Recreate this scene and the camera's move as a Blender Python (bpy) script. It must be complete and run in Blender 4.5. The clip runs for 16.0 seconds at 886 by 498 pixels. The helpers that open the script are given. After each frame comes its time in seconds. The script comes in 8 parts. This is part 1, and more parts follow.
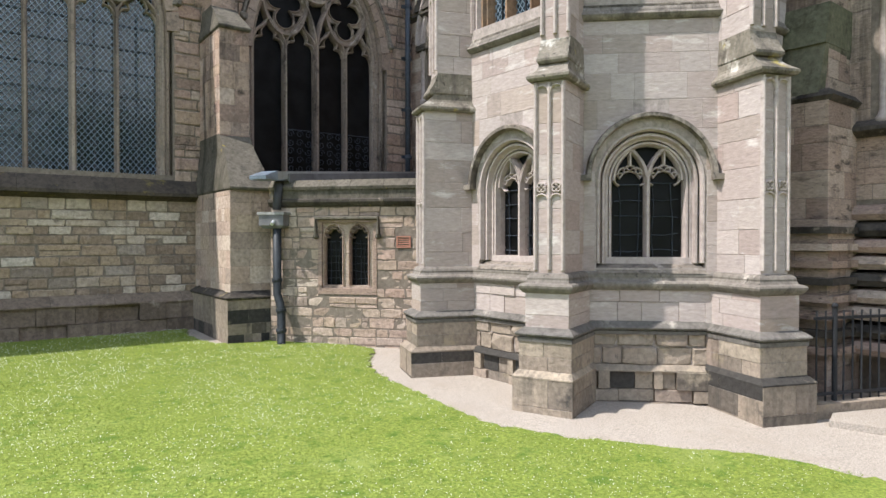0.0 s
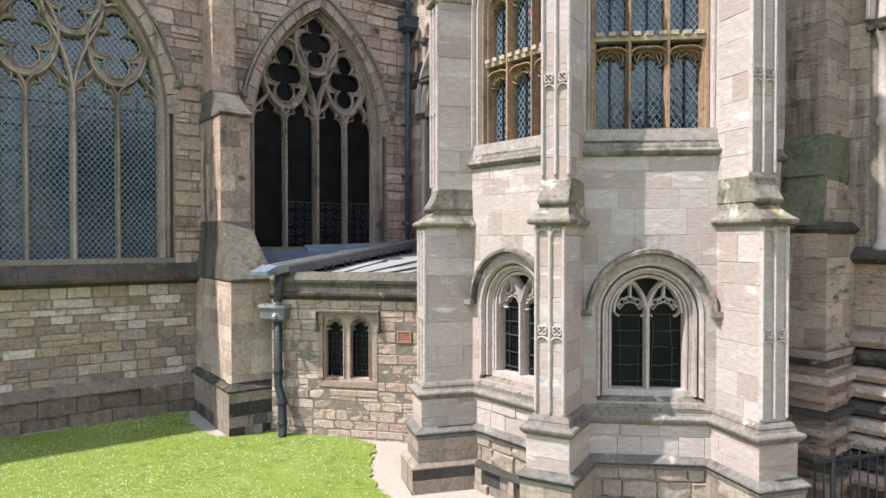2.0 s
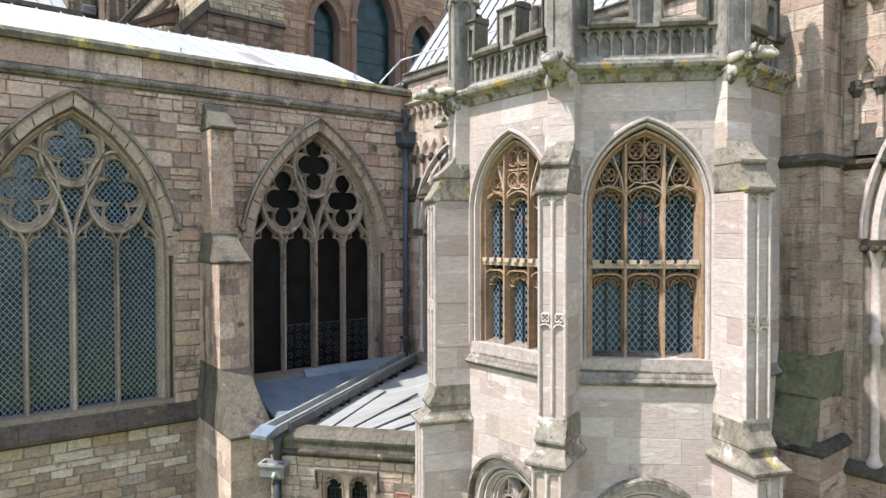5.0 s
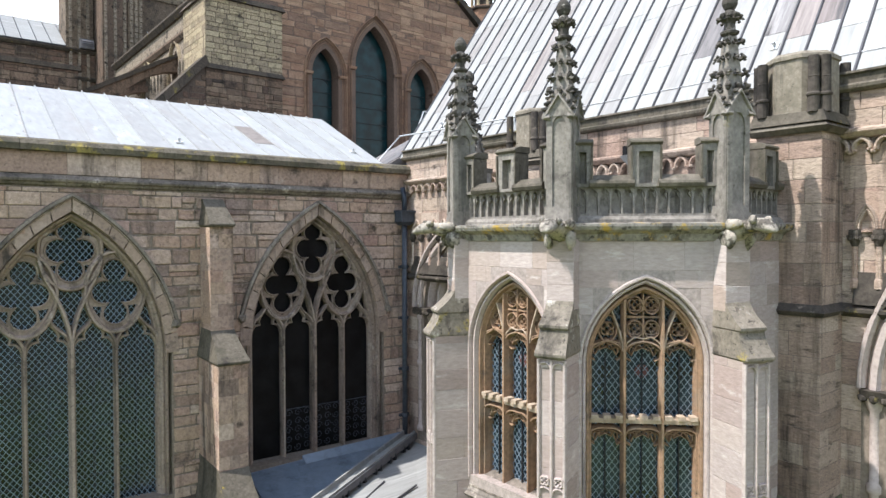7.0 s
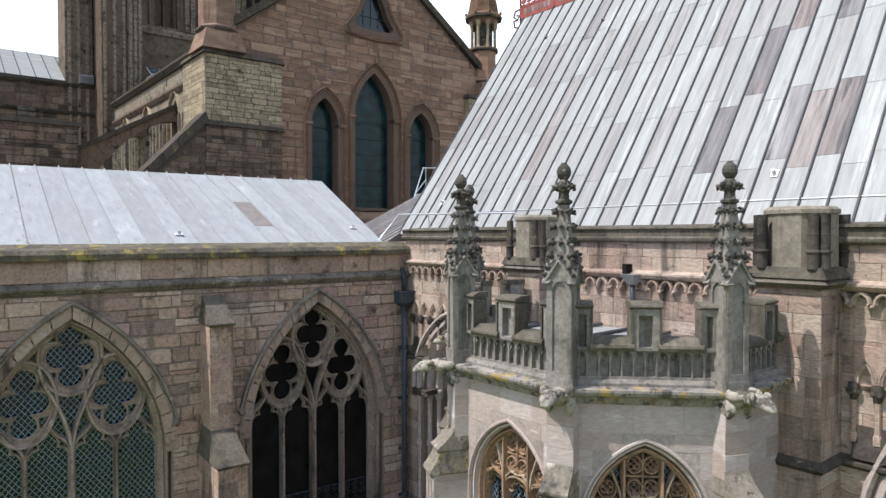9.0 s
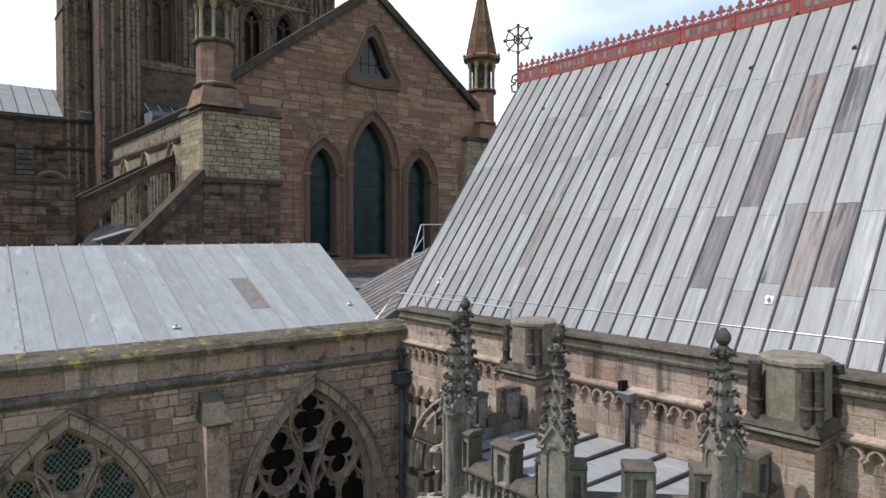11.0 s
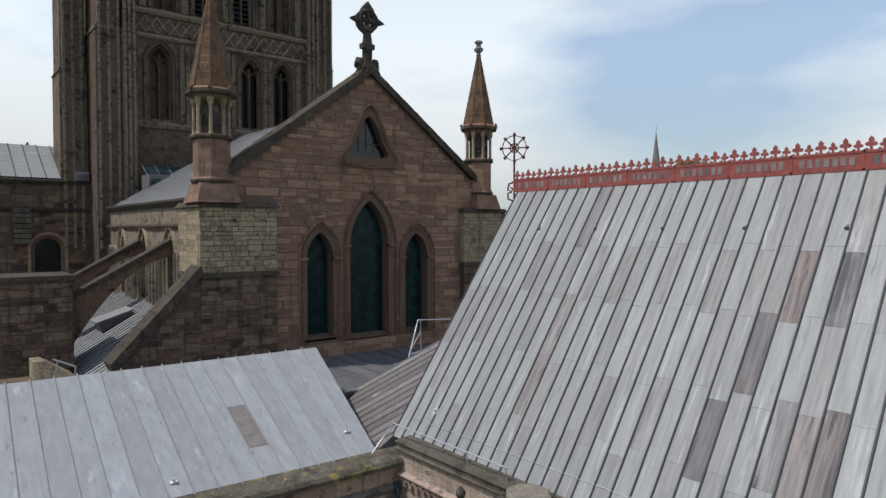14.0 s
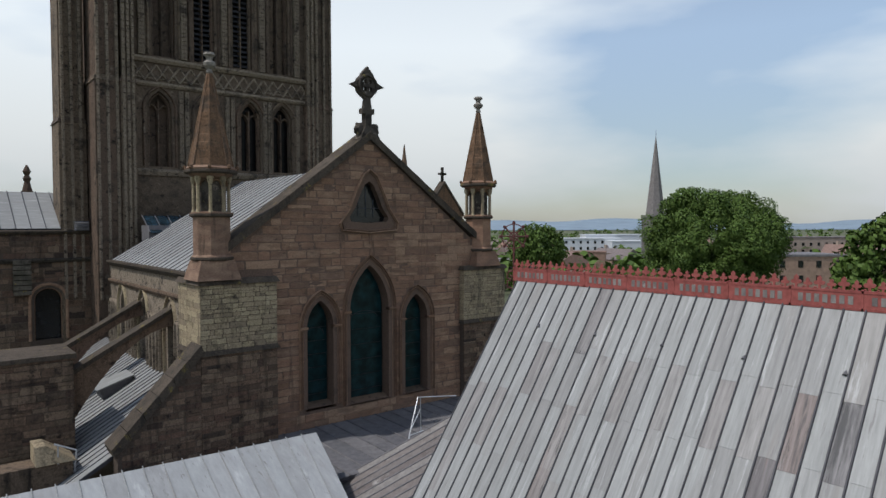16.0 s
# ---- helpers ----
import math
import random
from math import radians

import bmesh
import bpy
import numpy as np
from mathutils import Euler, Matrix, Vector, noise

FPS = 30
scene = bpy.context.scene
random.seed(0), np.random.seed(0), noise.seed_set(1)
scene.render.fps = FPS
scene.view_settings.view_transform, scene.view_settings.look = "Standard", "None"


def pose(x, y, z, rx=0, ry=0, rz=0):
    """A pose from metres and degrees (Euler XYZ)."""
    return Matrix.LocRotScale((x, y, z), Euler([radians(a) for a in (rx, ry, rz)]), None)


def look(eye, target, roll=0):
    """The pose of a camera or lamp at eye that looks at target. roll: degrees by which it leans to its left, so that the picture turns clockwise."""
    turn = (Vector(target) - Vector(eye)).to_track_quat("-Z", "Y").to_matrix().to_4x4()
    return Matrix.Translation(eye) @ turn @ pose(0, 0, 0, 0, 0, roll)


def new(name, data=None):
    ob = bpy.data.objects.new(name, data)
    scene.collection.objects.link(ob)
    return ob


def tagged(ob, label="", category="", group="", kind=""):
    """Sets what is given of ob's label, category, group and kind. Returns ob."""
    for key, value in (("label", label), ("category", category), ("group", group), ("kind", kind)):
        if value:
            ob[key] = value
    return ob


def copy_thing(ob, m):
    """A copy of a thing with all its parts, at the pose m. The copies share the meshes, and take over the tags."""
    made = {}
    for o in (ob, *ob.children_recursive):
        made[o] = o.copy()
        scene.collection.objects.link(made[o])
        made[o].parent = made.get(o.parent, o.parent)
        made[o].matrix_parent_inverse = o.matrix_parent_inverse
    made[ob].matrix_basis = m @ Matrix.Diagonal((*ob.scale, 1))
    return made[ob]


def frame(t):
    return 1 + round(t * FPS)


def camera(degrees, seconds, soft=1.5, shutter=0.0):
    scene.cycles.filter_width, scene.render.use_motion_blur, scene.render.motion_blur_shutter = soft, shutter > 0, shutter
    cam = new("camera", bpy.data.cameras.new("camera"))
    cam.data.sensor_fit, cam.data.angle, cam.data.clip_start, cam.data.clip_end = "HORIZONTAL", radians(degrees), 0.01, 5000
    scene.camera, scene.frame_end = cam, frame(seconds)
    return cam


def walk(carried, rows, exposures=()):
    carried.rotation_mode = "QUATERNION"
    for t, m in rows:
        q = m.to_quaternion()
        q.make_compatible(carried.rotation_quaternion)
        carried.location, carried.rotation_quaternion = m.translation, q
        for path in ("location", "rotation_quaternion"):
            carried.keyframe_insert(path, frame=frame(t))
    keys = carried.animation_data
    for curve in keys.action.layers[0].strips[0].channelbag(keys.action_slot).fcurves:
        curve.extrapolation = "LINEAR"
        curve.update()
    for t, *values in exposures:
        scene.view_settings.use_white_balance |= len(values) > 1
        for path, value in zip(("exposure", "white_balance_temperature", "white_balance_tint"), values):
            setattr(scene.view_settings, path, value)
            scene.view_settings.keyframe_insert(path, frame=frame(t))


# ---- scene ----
cam = camera(68.1, 16.0)
METRES, EYE, TILT, LEAN, TURN = 19.2, 2.04, -0.75, 0.0, -38.5
ROWS = [
    (0.0, 0.0, 0.0, 0.0, 0.0, 0.0, -0.0),
    (0.5, -0.0004, -0.0003, 0.02, -0.05, -0.02, -0.02),
    (1.0, -0.0013, -0.0012, 0.0442, -0.1, -0.03, 0.0),
    (1.5, -0.0019, -0.0023, 0.0712, -0.11, -0.05, 0.0),
    (2.0, -0.0021, -0.003, 0.0985, -0.14, -0.08, 0.01),
    (2.5, -0.0007, -0.004, 0.1265, -0.17, -0.09, -0.0),
    (3.0, 0.0001, -0.0053, 0.1545, -0.19, -0.09, 0.01),
    (3.5, -0.0001, -0.0068, 0.1825, -0.22, -0.13, 0.06),
    (4.0, -0.0007, -0.0079, 0.2106, -0.26, -0.15, 0.09),
    (4.5, -0.0013, -0.008, 0.2391, -0.28, -0.18, 0.1),
    (7.0, -0.0019, -0.0075, 0.3846, -0.42, -0.33, 0.14),
    (7.5, -0.0016, -0.008, 0.4139, -0.45, -0.36, 0.13),
    (8.0, -0.0018, -0.008, 0.4438, -0.48, -0.38, 0.03),
    (8.5, -0.0024, -0.008, 0.475, -0.51, -0.43, 0.05),
    (9.0, -0.0025, -0.0076, 0.5052, -0.49, -0.49, 0.04),
    (9.5, -0.0026, -0.0082, 0.5353, -0.53, -0.55, 0.05),
    (10.0, -0.0014, -0.0081, 0.5654, -0.51, -0.59, 0.08),
    (12.5, 0.003, -0.0087, 0.7221, -0.63, -0.76, 0.07),
    (13.0, 0.0032, -0.0091, 0.7564, -0.67, -0.8, 0.11),
    (13.5, 0.0042, -0.0096, 0.7918, -0.67, -0.86, 0.1),
    (14.0, 0.0044, -0.0103, 0.8301, -0.69, -0.93, 0.07),
    (14.5, 0.0053, -0.01, 0.8684, -0.68, -1.01, 0.09),
    (15.0, 0.006, -0.0091, 0.9098, -0.68, -1.1, 0.13),
    (15.5, 0.0054, -0.0092, 0.9529, -0.7, -1.19, 0.13),
    (16.0, 0.0046, -0.0094, 0.9995, -0.72, -1.27, 0.13),
]
LIGHT = [(0.0, 0.60), (2.0, 0.87), (3.5, 1.0), (4.5, 0.98), (7.0, 0.66), (8.5, 0.32), (10.0, -0.06), (12.5, -0.56), (16.0, -0.82)]
walk(cam, [(t, pose(0, 0, EYE, TILT, LEAN, TURN) @ pose(METRES * x, METRES * y, METRES * z, 90 + pitch, roll, yaw)) for t, x, y, z, yaw, pitch, roll in ROWS], LIGHT)

# ---- sky and sun ----
SUN_TO = Vector((-0.50, 0.155, 0.83)).normalized()
world = bpy.data.worlds.new("sky")
scene.world = world
world.use_nodes = True
wn, wl = world.node_tree.nodes, world.node_tree.links
wn.clear()
sky = wn.new("ShaderNodeTexSky")
sky.sky_type, sky.sun_disc = "NISHITA", False
sky.sun_elevation = math.asin(SUN_TO.z)
sky.sun_rotation = math.atan2(SUN_TO.x, SUN_TO.y)
sky.altitude, sky.air_density, sky.dust_density, sky.ozone_density = 60, 1.0, 0.7, 1.2
geo = wn.new("ShaderNodeTexCoord")
stretch = wn.new("ShaderNodeMapping")
stretch.inputs["Scale"].default_value = (1.0, 1.0, 3.2)
cloud = wn.new("ShaderNodeTexNoise")
cloud.inputs["Scale"].default_value, cloud.inputs["Detail"].default_value, cloud.inputs["Roughness"].default_value = 1.7, 6.0, 0.45
ramp = wn.new("ShaderNodeValToRGB")
ramp.color_ramp.elements[0].position, ramp.color_ramp.elements[0].color = 0.38, (0.46, 0.46, 0.46, 1)
ramp.color_ramp.elements[1].position, ramp.color_ramp.elements[1].color = 0.55, (1, 1, 1, 1)
mix = wn.new("ShaderNodeMixRGB")
mix.inputs["Color2"].default_value = (12.2, 12.9, 13.2, 1)
back = wn.new("ShaderNodeBackground")
back.inputs["Strength"].default_value = 0.125
out = wn.new("ShaderNodeOutputWorld")
wl.new(geo.outputs["Generated"], stretch.inputs["Vector"])
wl.new(stretch.outputs["Vector"], cloud.inputs["Vector"])
wl.new(cloud.outputs["Fac"], ramp.inputs["Fac"])
split = wn.new("ShaderNodeSeparateXYZ")
thin = wn.new("ShaderNodeMapRange")  # cloud thins towards the zenith
thin.inputs["From Min"].default_value, thin.inputs["From Max"].default_value = 0.12, 0.75
thin.inputs["To Min"].default_value, thin.inputs["To Max"].default_value = 1.0, 0.38
cover = wn.new("ShaderNodeMath")
cover.operation = "MULTIPLY"
wl.new(geo.outputs["Generated"], split.inputs["Vector"])
wl.new(split.outputs["Z"], thin.inputs["Value"])
wl.new(ramp.outputs["Color"], cover.inputs[0])
wl.new(thin.outputs["Result"], cover.inputs[1])
wl.new(cover.outputs["Value"], mix.inputs["Fac"])
tint = wn.new("ShaderNodeHueSaturation")
tint.inputs["Saturation"].default_value, tint.inputs["Value"].default_value = 1.6, 1.5
wl.new(sky.outputs["Color"], tint.inputs["Color"])
wl.new(tint.outputs["Color"], mix.inputs["Color1"])
haze = wn.new("ShaderNodeMapRange")  # cloud seen through more air lies duller near the horizon
haze.inputs["From Min"].default_value, haze.inputs["From Max"].default_value = 0.0, 0.26
haze.inputs["To Min"].default_value, haze.inputs["To Max"].default_value = 0.62, 1.08
wl.new(split.outputs["Z"], haze.inputs["Value"])
veil = wn.new("ShaderNodeMixRGB")
veil.blend_type = "MULTIPLY"
veil.inputs["Fac"].default_value = 1.0
wl.new(mix.outputs["Color"], veil.inputs["Color1"])
wl.new(haze.outputs["Result"], veil.inputs["Color2"])
wl.new(veil.outputs["Color"], back.inputs["Color"])
wl.new(back.outputs["Background"], out.inputs["Surface"])
sun = new("sun", bpy.data.lights.new("sun", "SUN"))
sun.data.energy, sun.data.angle, sun.data.color = 4.9, radians(0.7), (1.0, 0.96, 0.915)
sun.matrix_world = look((0, 0, 60), Vector((0, 0, 60)) - SUN_TO)

# ---- materials ----
def material(name, stops, rough=0.85, metal=0.0, grain=14.0, grain_amount=0.35, stain=None, stain_scale=0.7, stain_at=0.58, bump=0.25, spread=0.0, streak=False, specular=0.12, bed=False, grime=()):
    """Mineral or metal surface: stops are colours picked piece by piece; grain and stains in metres; streak draws both out along the two axes with small factors."""
    m = bpy.data.materials.new(name)
    m.use_nodes = True
    n, l = m.node_tree.nodes, m.node_tree.links
    bsdf = n["Principled BSDF"]
    g = n.new("ShaderNodeNewGeometry")
    o = n.new("ShaderNodeObjectInfo")
    add = n.new("ShaderNodeMath"); add.operation = "ADD"
    fr = n.new("ShaderNodeMath"); fr.operation = "FRACT"
    l.new(o.outputs["Random"], add.inputs[0]); l.new(g.outputs["Random Per Island"], add.inputs[1]); l.new(add.outputs[0], fr.inputs[0])
    place = n.new("ShaderNodeMapping")
    if streak:
        place.inputs["Scale"].default_value = streak
    if bed:
        place.inputs["Scale"].default_value = (1, 1, 3.2)
    l.new(g.outputs["Position"], place.inputs["Vector"])
    stops = stops if len(stops) > 1 else stops * 2
    r = n.new("ShaderNodeValToRGB")
    r.color_ramp.interpolation = "LINEAR"
    els = r.color_ramp.elements
    while len(els) < len(stops):
        els.new(0.5)
    for i, c in enumerate(stops):
        els[i].position = i / max(1, len(stops) - 1)
        els[i].color = (*c, 1)
    wide = n.new("ShaderNodeTexNoise")
    wide.inputs["Scale"].default_value, wide.inputs["Detail"].default_value = 1.3, 5
    l.new(place.outputs["Vector"], wide.inputs["Vector"])
    pick = n.new("ShaderNodeMath"); pick.operation = "MULTIPLY_ADD"
    pick.inputs[1].default_value = 1.0 - spread
    off = n.new("ShaderNodeMath"); off.operation = "MULTIPLY"; off.inputs[1].default_value = spread
    l.new(wide.outputs["Fac"], off.inputs[0])
    l.new(fr.outputs[0], pick.inputs[0]); l.new(off.outputs[0], pick.inputs[2])
    l.new(pick.outputs[0], r.inputs["Fac"])
    fine = n.new("ShaderNodeTexNoise")
    fine.inputs["Scale"].default_value, fine.inputs["Detail"].default_value, fine.inputs["Roughness"].default_value = grain, 8, 0.65
    l.new(place.outputs["Vector"], fine.inputs["Vector"])
    mr = n.new("ShaderNodeMapRange")
    mr.inputs["From Min"].default_value, mr.inputs["From Max"].default_value = 0.3, 0.7
    mr.inputs["To Min"].default_value, mr.inputs["To Max"].default_value = 1 - grain_amount, 1 + grain_amount * 0.6
    l.new(fine.outputs["Fac"], mr.inputs["Value"])
    mul = n.new("ShaderNodeMixRGB"); mul.blend_type = "MULTIPLY"; mul.inputs["Fac"].default_value = 1
    l.new(r.outputs["Color"], mul.inputs["Color1"]); l.new(mr.outputs["Result"], mul.inputs["Color2"])
    colour = mul.outputs["Color"]
    for k, spot in enumerate(list(stain or []) + list(grime)):
        c, scale, at, width = spot[:4]
        s = n.new("ShaderNodeTexNoise")
        s.inputs["Scale"].default_value, s.inputs["Detail"].default_value, s.inputs["Roughness"].default_value = scale, 10, 0.68
        shift = n.new("ShaderNodeMapping")
        shift.inputs["Location"].default_value = (11.3 * k + 3, 5.1 * k, 2.7 * k)
        if len(spot) > 4:
            shift.inputs["Scale"].default_value = spot[4]
        l.new((g.outputs["Position"] if len(spot) > 4 else place.outputs["Vector"]), shift.inputs["Vector"]); l.new(shift.outputs["Vector"], s.inputs["Vector"])
        cut = n.new("ShaderNodeMapRange")
        cut.inputs["From Min"].default_value, cut.inputs["From Max"].default_value = at, at + width
        cut.inputs["To Max"].default_value = 0.88
        l.new(s.outputs["Fac"], cut.inputs["Value"])
        sm = n.new("ShaderNodeMixRGB")
        sm.inputs["Color2"].default_value = (*c, 1)
        l.new(cut.outputs["Result"], sm.inputs["Fac"]); l.new(colour, sm.inputs["Color1"])
        colour = sm.outputs["Color"]
    l.new(colour, bsdf.inputs["Base Color"])
    bsdf.inputs["Roughness"].default_value, bsdf.inputs["Metallic"].default_value = rough, metal
    bsdf.inputs["Specular IOR Level"].default_value = specular
    if bump:
        b = n.new("ShaderNodeBump")
        b.inputs["Strength"].default_value, b.inputs["Distance"].default_value = bump, 0.03
        l.new(fine.outputs["Fac"], b.inputs["Height"]); l.new(b.outputs["Normal"], bsdf.inputs["Normal"])
        if bump >= 0.5:
            hollow = n.new("ShaderNodeTexNoise")
            hollow.inputs["Scale"].default_value, hollow.inputs["Detail"].default_value = 4.5, 4
            l.new(g.outputs["Position"], hollow.inputs["Vector"])
            c = n.new("ShaderNodeBump")
            c.inputs["Strength"].default_value, c.inputs["Distance"].default_value = bump * 0.6, 0.06
            l.new(hollow.outputs["Fac"], c.inputs["Height"]); l.new(c.outputs["Normal"], b.inputs["Normal"])
    return m


BLACK = (0.045, 0.04, 0.034)
LICHEN = (0.36, 0.27, 0.05)
RUN = (2.6, 2.6, 0.3)


def soot(at, speck=0.64, c=(0.036, 0.032, 0.028)):
    """Black runs down the stone, crusted blotches and fine specks."""
    return [(c, 0.8, at - 0.05, 0.16, RUN), (c, 2.3, at - 0.02, 0.13), (c, 11.0, speck - 0.03, 0.08)]


PALE = material("pale_sandstone", [(0.361, 0.297, 0.272), (0.411, 0.349, 0.324), (0.439, 0.378, 0.353), (0.327, 0.259, 0.238), (0.466, 0.406, 0.383), (0.350, 0.274, 0.248), (0.419, 0.356, 0.332), (0.383, 0.328, 0.309), (0.321, 0.261, 0.231), (0.439, 0.379, 0.353), (0.339, 0.264, 0.220)], grain=9, grain_amount=0.20, stain=[((0.335, 0.272, 0.24), 0.9, 0.58, 0.2), ((0.27, 0.23, 0.21), 0.55, 0.62, 0.16), ((0.600, 0.552, 0.525), 1.7, 0.58, 0.14)], bed=True, bump=0.3, grime=soot(0.68, 0.70, (0.10, 0.088, 0.078)))
PALE_TRIM = material("pale_dressed_stone", [(0.388, 0.325, 0.298), (0.442, 0.375, 0.350), (0.344, 0.283, 0.257)], grain_amount=0.22, stain=[((0.25, 0.21, 0.188), 1.7, 0.58, 0.2)], spread=0.6, grime=soot(0.64, 0.68))
TRACERY = material("grey-buff_tracery_stone", [(0.302, 0.239, 0.194), (0.358, 0.290, 0.239), (0.256, 0.196, 0.159), (0.321, 0.247, 0.197)], grain_amount=0.3, stain=[((0.17, 0.138, 0.118), 1.7, 0.55, 0.16), ((0.46, 0.405, 0.36), 2.4, 0.61, 0.1)], spread=0.6, grime=soot(0.58, 0.63))
ARCHSTONE = material("buff_arch_stone", [(0.356, 0.267, 0.214), (0.404, 0.315, 0.260), (0.299, 0.225, 0.184), (0.375, 0.281, 0.218), (0.318, 0.232, 0.195)], grain_amount=0.3, stain=[((0.17, 0.135, 0.112), 1.2, 0.57, 0.15)], bump=0.5, grime=soot(0.58, 0.63))
WEATHERING = material("pale_lichened_weathering", [(0.248, 0.218, 0.180), (0.198, 0.173, 0.141), (0.288, 0.254, 0.213)], stain=[((0.12, 0.108, 0.086), 1.6, 0.52, 0.14), ((0.36, 0.285, 0.07), 2.2, 0.60, 0.07), ((0.50, 0.47, 0.42), 2.6, 0.58, 0.08)], spread=0.6, grime=soot(0.58, 0.61))
STRING = material("stained_string_stone", [(0.188, 0.164, 0.141), (0.144, 0.125, 0.108), (0.219, 0.193, 0.169), (0.112, 0.099, 0.087)], stain=[((0.46, 0.41, 0.36), 2.2, 0.60, 0.1), ((0.10, 0.09, 0.08), 1.4, 0.56, 0.14)], spread=0.7, grime=soot(0.61, 0.64))
STRING_GREY = material("grey_smoked_string", [(0.121, 0.111, 0.100), (0.157, 0.143, 0.129), (0.092, 0.084, 0.077)], stain=[((0.085, 0.078, 0.072), 1.4, 0.55, 0.14), ((0.36, 0.325, 0.285), 2.4, 0.61, 0.1)], spread=0.7, grime=soot(0.61, 0.64))
DARK_TRIM = material("weathered_dark_stone", [(0.052, 0.046, 0.040), (0.085, 0.073, 0.062), (0.033, 0.030, 0.027)], stain=[((0.30, 0.255, 0.205), 2.2, 0.59, 0.07), ((0.022, 0.020, 0.018), 1.5, 0.50, 0.12), ((0.22, 0.18, 0.06), 3.0, 0.62, 0.06)], spread=0.6)
SMOKED = material("smoke_stained_moulding", [(0.265, 0.228, 0.191), (0.117, 0.101, 0.087), (0.211, 0.179, 0.151), (0.312, 0.275, 0.238), (0.086, 0.076, 0.066)], stain=[((0.46, 0.41, 0.355), 2.2, 0.58, 0.08)], spread=0.7, grime=soot(0.555, 0.61, (0.035, 0.032, 0.028)))
BASE = material("tan_base_stone", [(0.306, 0.251, 0.198), (0.248, 0.201, 0.160), (0.347, 0.291, 0.230), (0.288, 0.229, 0.184), (0.174, 0.147, 0.122), (0.310, 0.253, 0.200), (0.269, 0.212, 0.176), (0.313, 0.257, 0.205)], stain=[((0.24, 0.195, 0.155), 0.9, 0.56, 0.18), ((0.43, 0.355, 0.225), 1.6, 0.58, 0.14)], grime=soot(0.635, 0.66), bump=0.5)
BASE_BLACK = material("blackened_base_stone", [(0.285, 0.234, 0.184), (0.215, 0.178, 0.144), (0.335, 0.276, 0.212), (0.250, 0.206, 0.164), (0.060, 0.055, 0.050), (0.040, 0.038, 0.036), (0.245, 0.200, 0.158), (0.300, 0.246, 0.190)], stain=[((0.40, 0.335, 0.25), 2.1, 0.60, 0.14), ((0.15, 0.128, 0.108), 0.9, 0.56, 0.2)], grime=soot(0.60, 0.66, (0.045, 0.042, 0.039)), bump=0.4)
TAN = material("tan_rubble_stone", [(0.345, 0.262, 0.187), (0.405, 0.315, 0.233), (0.500, 0.425, 0.352), (0.315, 0.235, 0.168), (0.255, 0.190, 0.145), (0.385, 0.288, 0.202), (0.560, 0.490, 0.425), (0.215, 0.165, 0.131), (0.355, 0.262, 0.187), (0.310, 0.240, 0.191)], stain=[((0.19, 0.15, 0.115), 0.9, 0.55, 0.18), ((0.44, 0.385, 0.31), 2.6, 0.61, 0.12)], bump=0.9, grime=soot(0.63, 0.66))
PINK = material("pink_rubble_stone", [(0.370, 0.264, 0.209), (0.465, 0.348, 0.279), (0.297, 0.209, 0.171), (0.418, 0.299, 0.224), (0.360, 0.237, 0.192), (0.523, 0.409, 0.337), (0.243, 0.178, 0.149), (0.402, 0.277, 0.226), (0.458, 0.336, 0.254), (0.348, 0.259, 0.209)], stain=[((0.18, 0.138, 0.118), 0.9, 0.56, 0.18), ((0.420, 0.350, 0.297), 2.6, 0.62, 0.12)], bump=0.9, grime=soot(0.59, 0.66))
LINK = material("pink-beige_rubble", [(0.400, 0.305, 0.245), (0.475, 0.375, 0.305), (0.345, 0.255, 0.205), (0.440, 0.340, 0.262), (0.395, 0.280, 0.228), (0.520, 0.425, 0.355), (0.300, 0.232, 0.195), (0.430, 0.322, 0.262)], stain=[((0.26, 0.205, 0.168), 0.9, 0.56, 0.2), ((0.50, 0.425, 0.35), 2.6, 0.61, 0.14)], bump=0.6, grime=soot(0.63, 0.68))
ROSE = material("rose_sandstone", [(0.258, 0.154, 0.102), (0.312, 0.193, 0.131), (0.208, 0.126, 0.086), (0.350, 0.233, 0.160), (0.274, 0.162, 0.110), (0.191, 0.122, 0.089), (0.304, 0.204, 0.143), (0.229, 0.139, 0.098)], stain=[((0.115, 0.084, 0.067), 0.5, 0.55, 0.2), ((0.30, 0.22, 0.165), 1.5, 0.61, 0.12)], bed=True, spread=0.45, grime=soot(0.62, 0.66))
LADY = material("pink_grey_ashlar", [(0.365, 0.272, 0.217), (0.425, 0.332, 0.271), (0.316, 0.225, 0.182), (0.473, 0.385, 0.319), (0.374, 0.272, 0.218), (0.276, 0.203, 0.166), (0.435, 0.353, 0.284)], stain=[((0.20, 0.16, 0.14), 0.9, 0.55, 0.15)], bump=0.5, bed=True, grime=soot(0.585, 0.65))
BUFF = material("buff_pier_stone", [(0.330, 0.270, 0.175), (0.390, 0.325, 0.215), (0.270, 0.215, 0.145), (0.35, 0.285, 0.19), (0.22, 0.175, 0.125)], stain=[((0.12, 0.10, 0.07), 0.9, 0.56, 0.14)], grime=soot(0.58, 0.61))
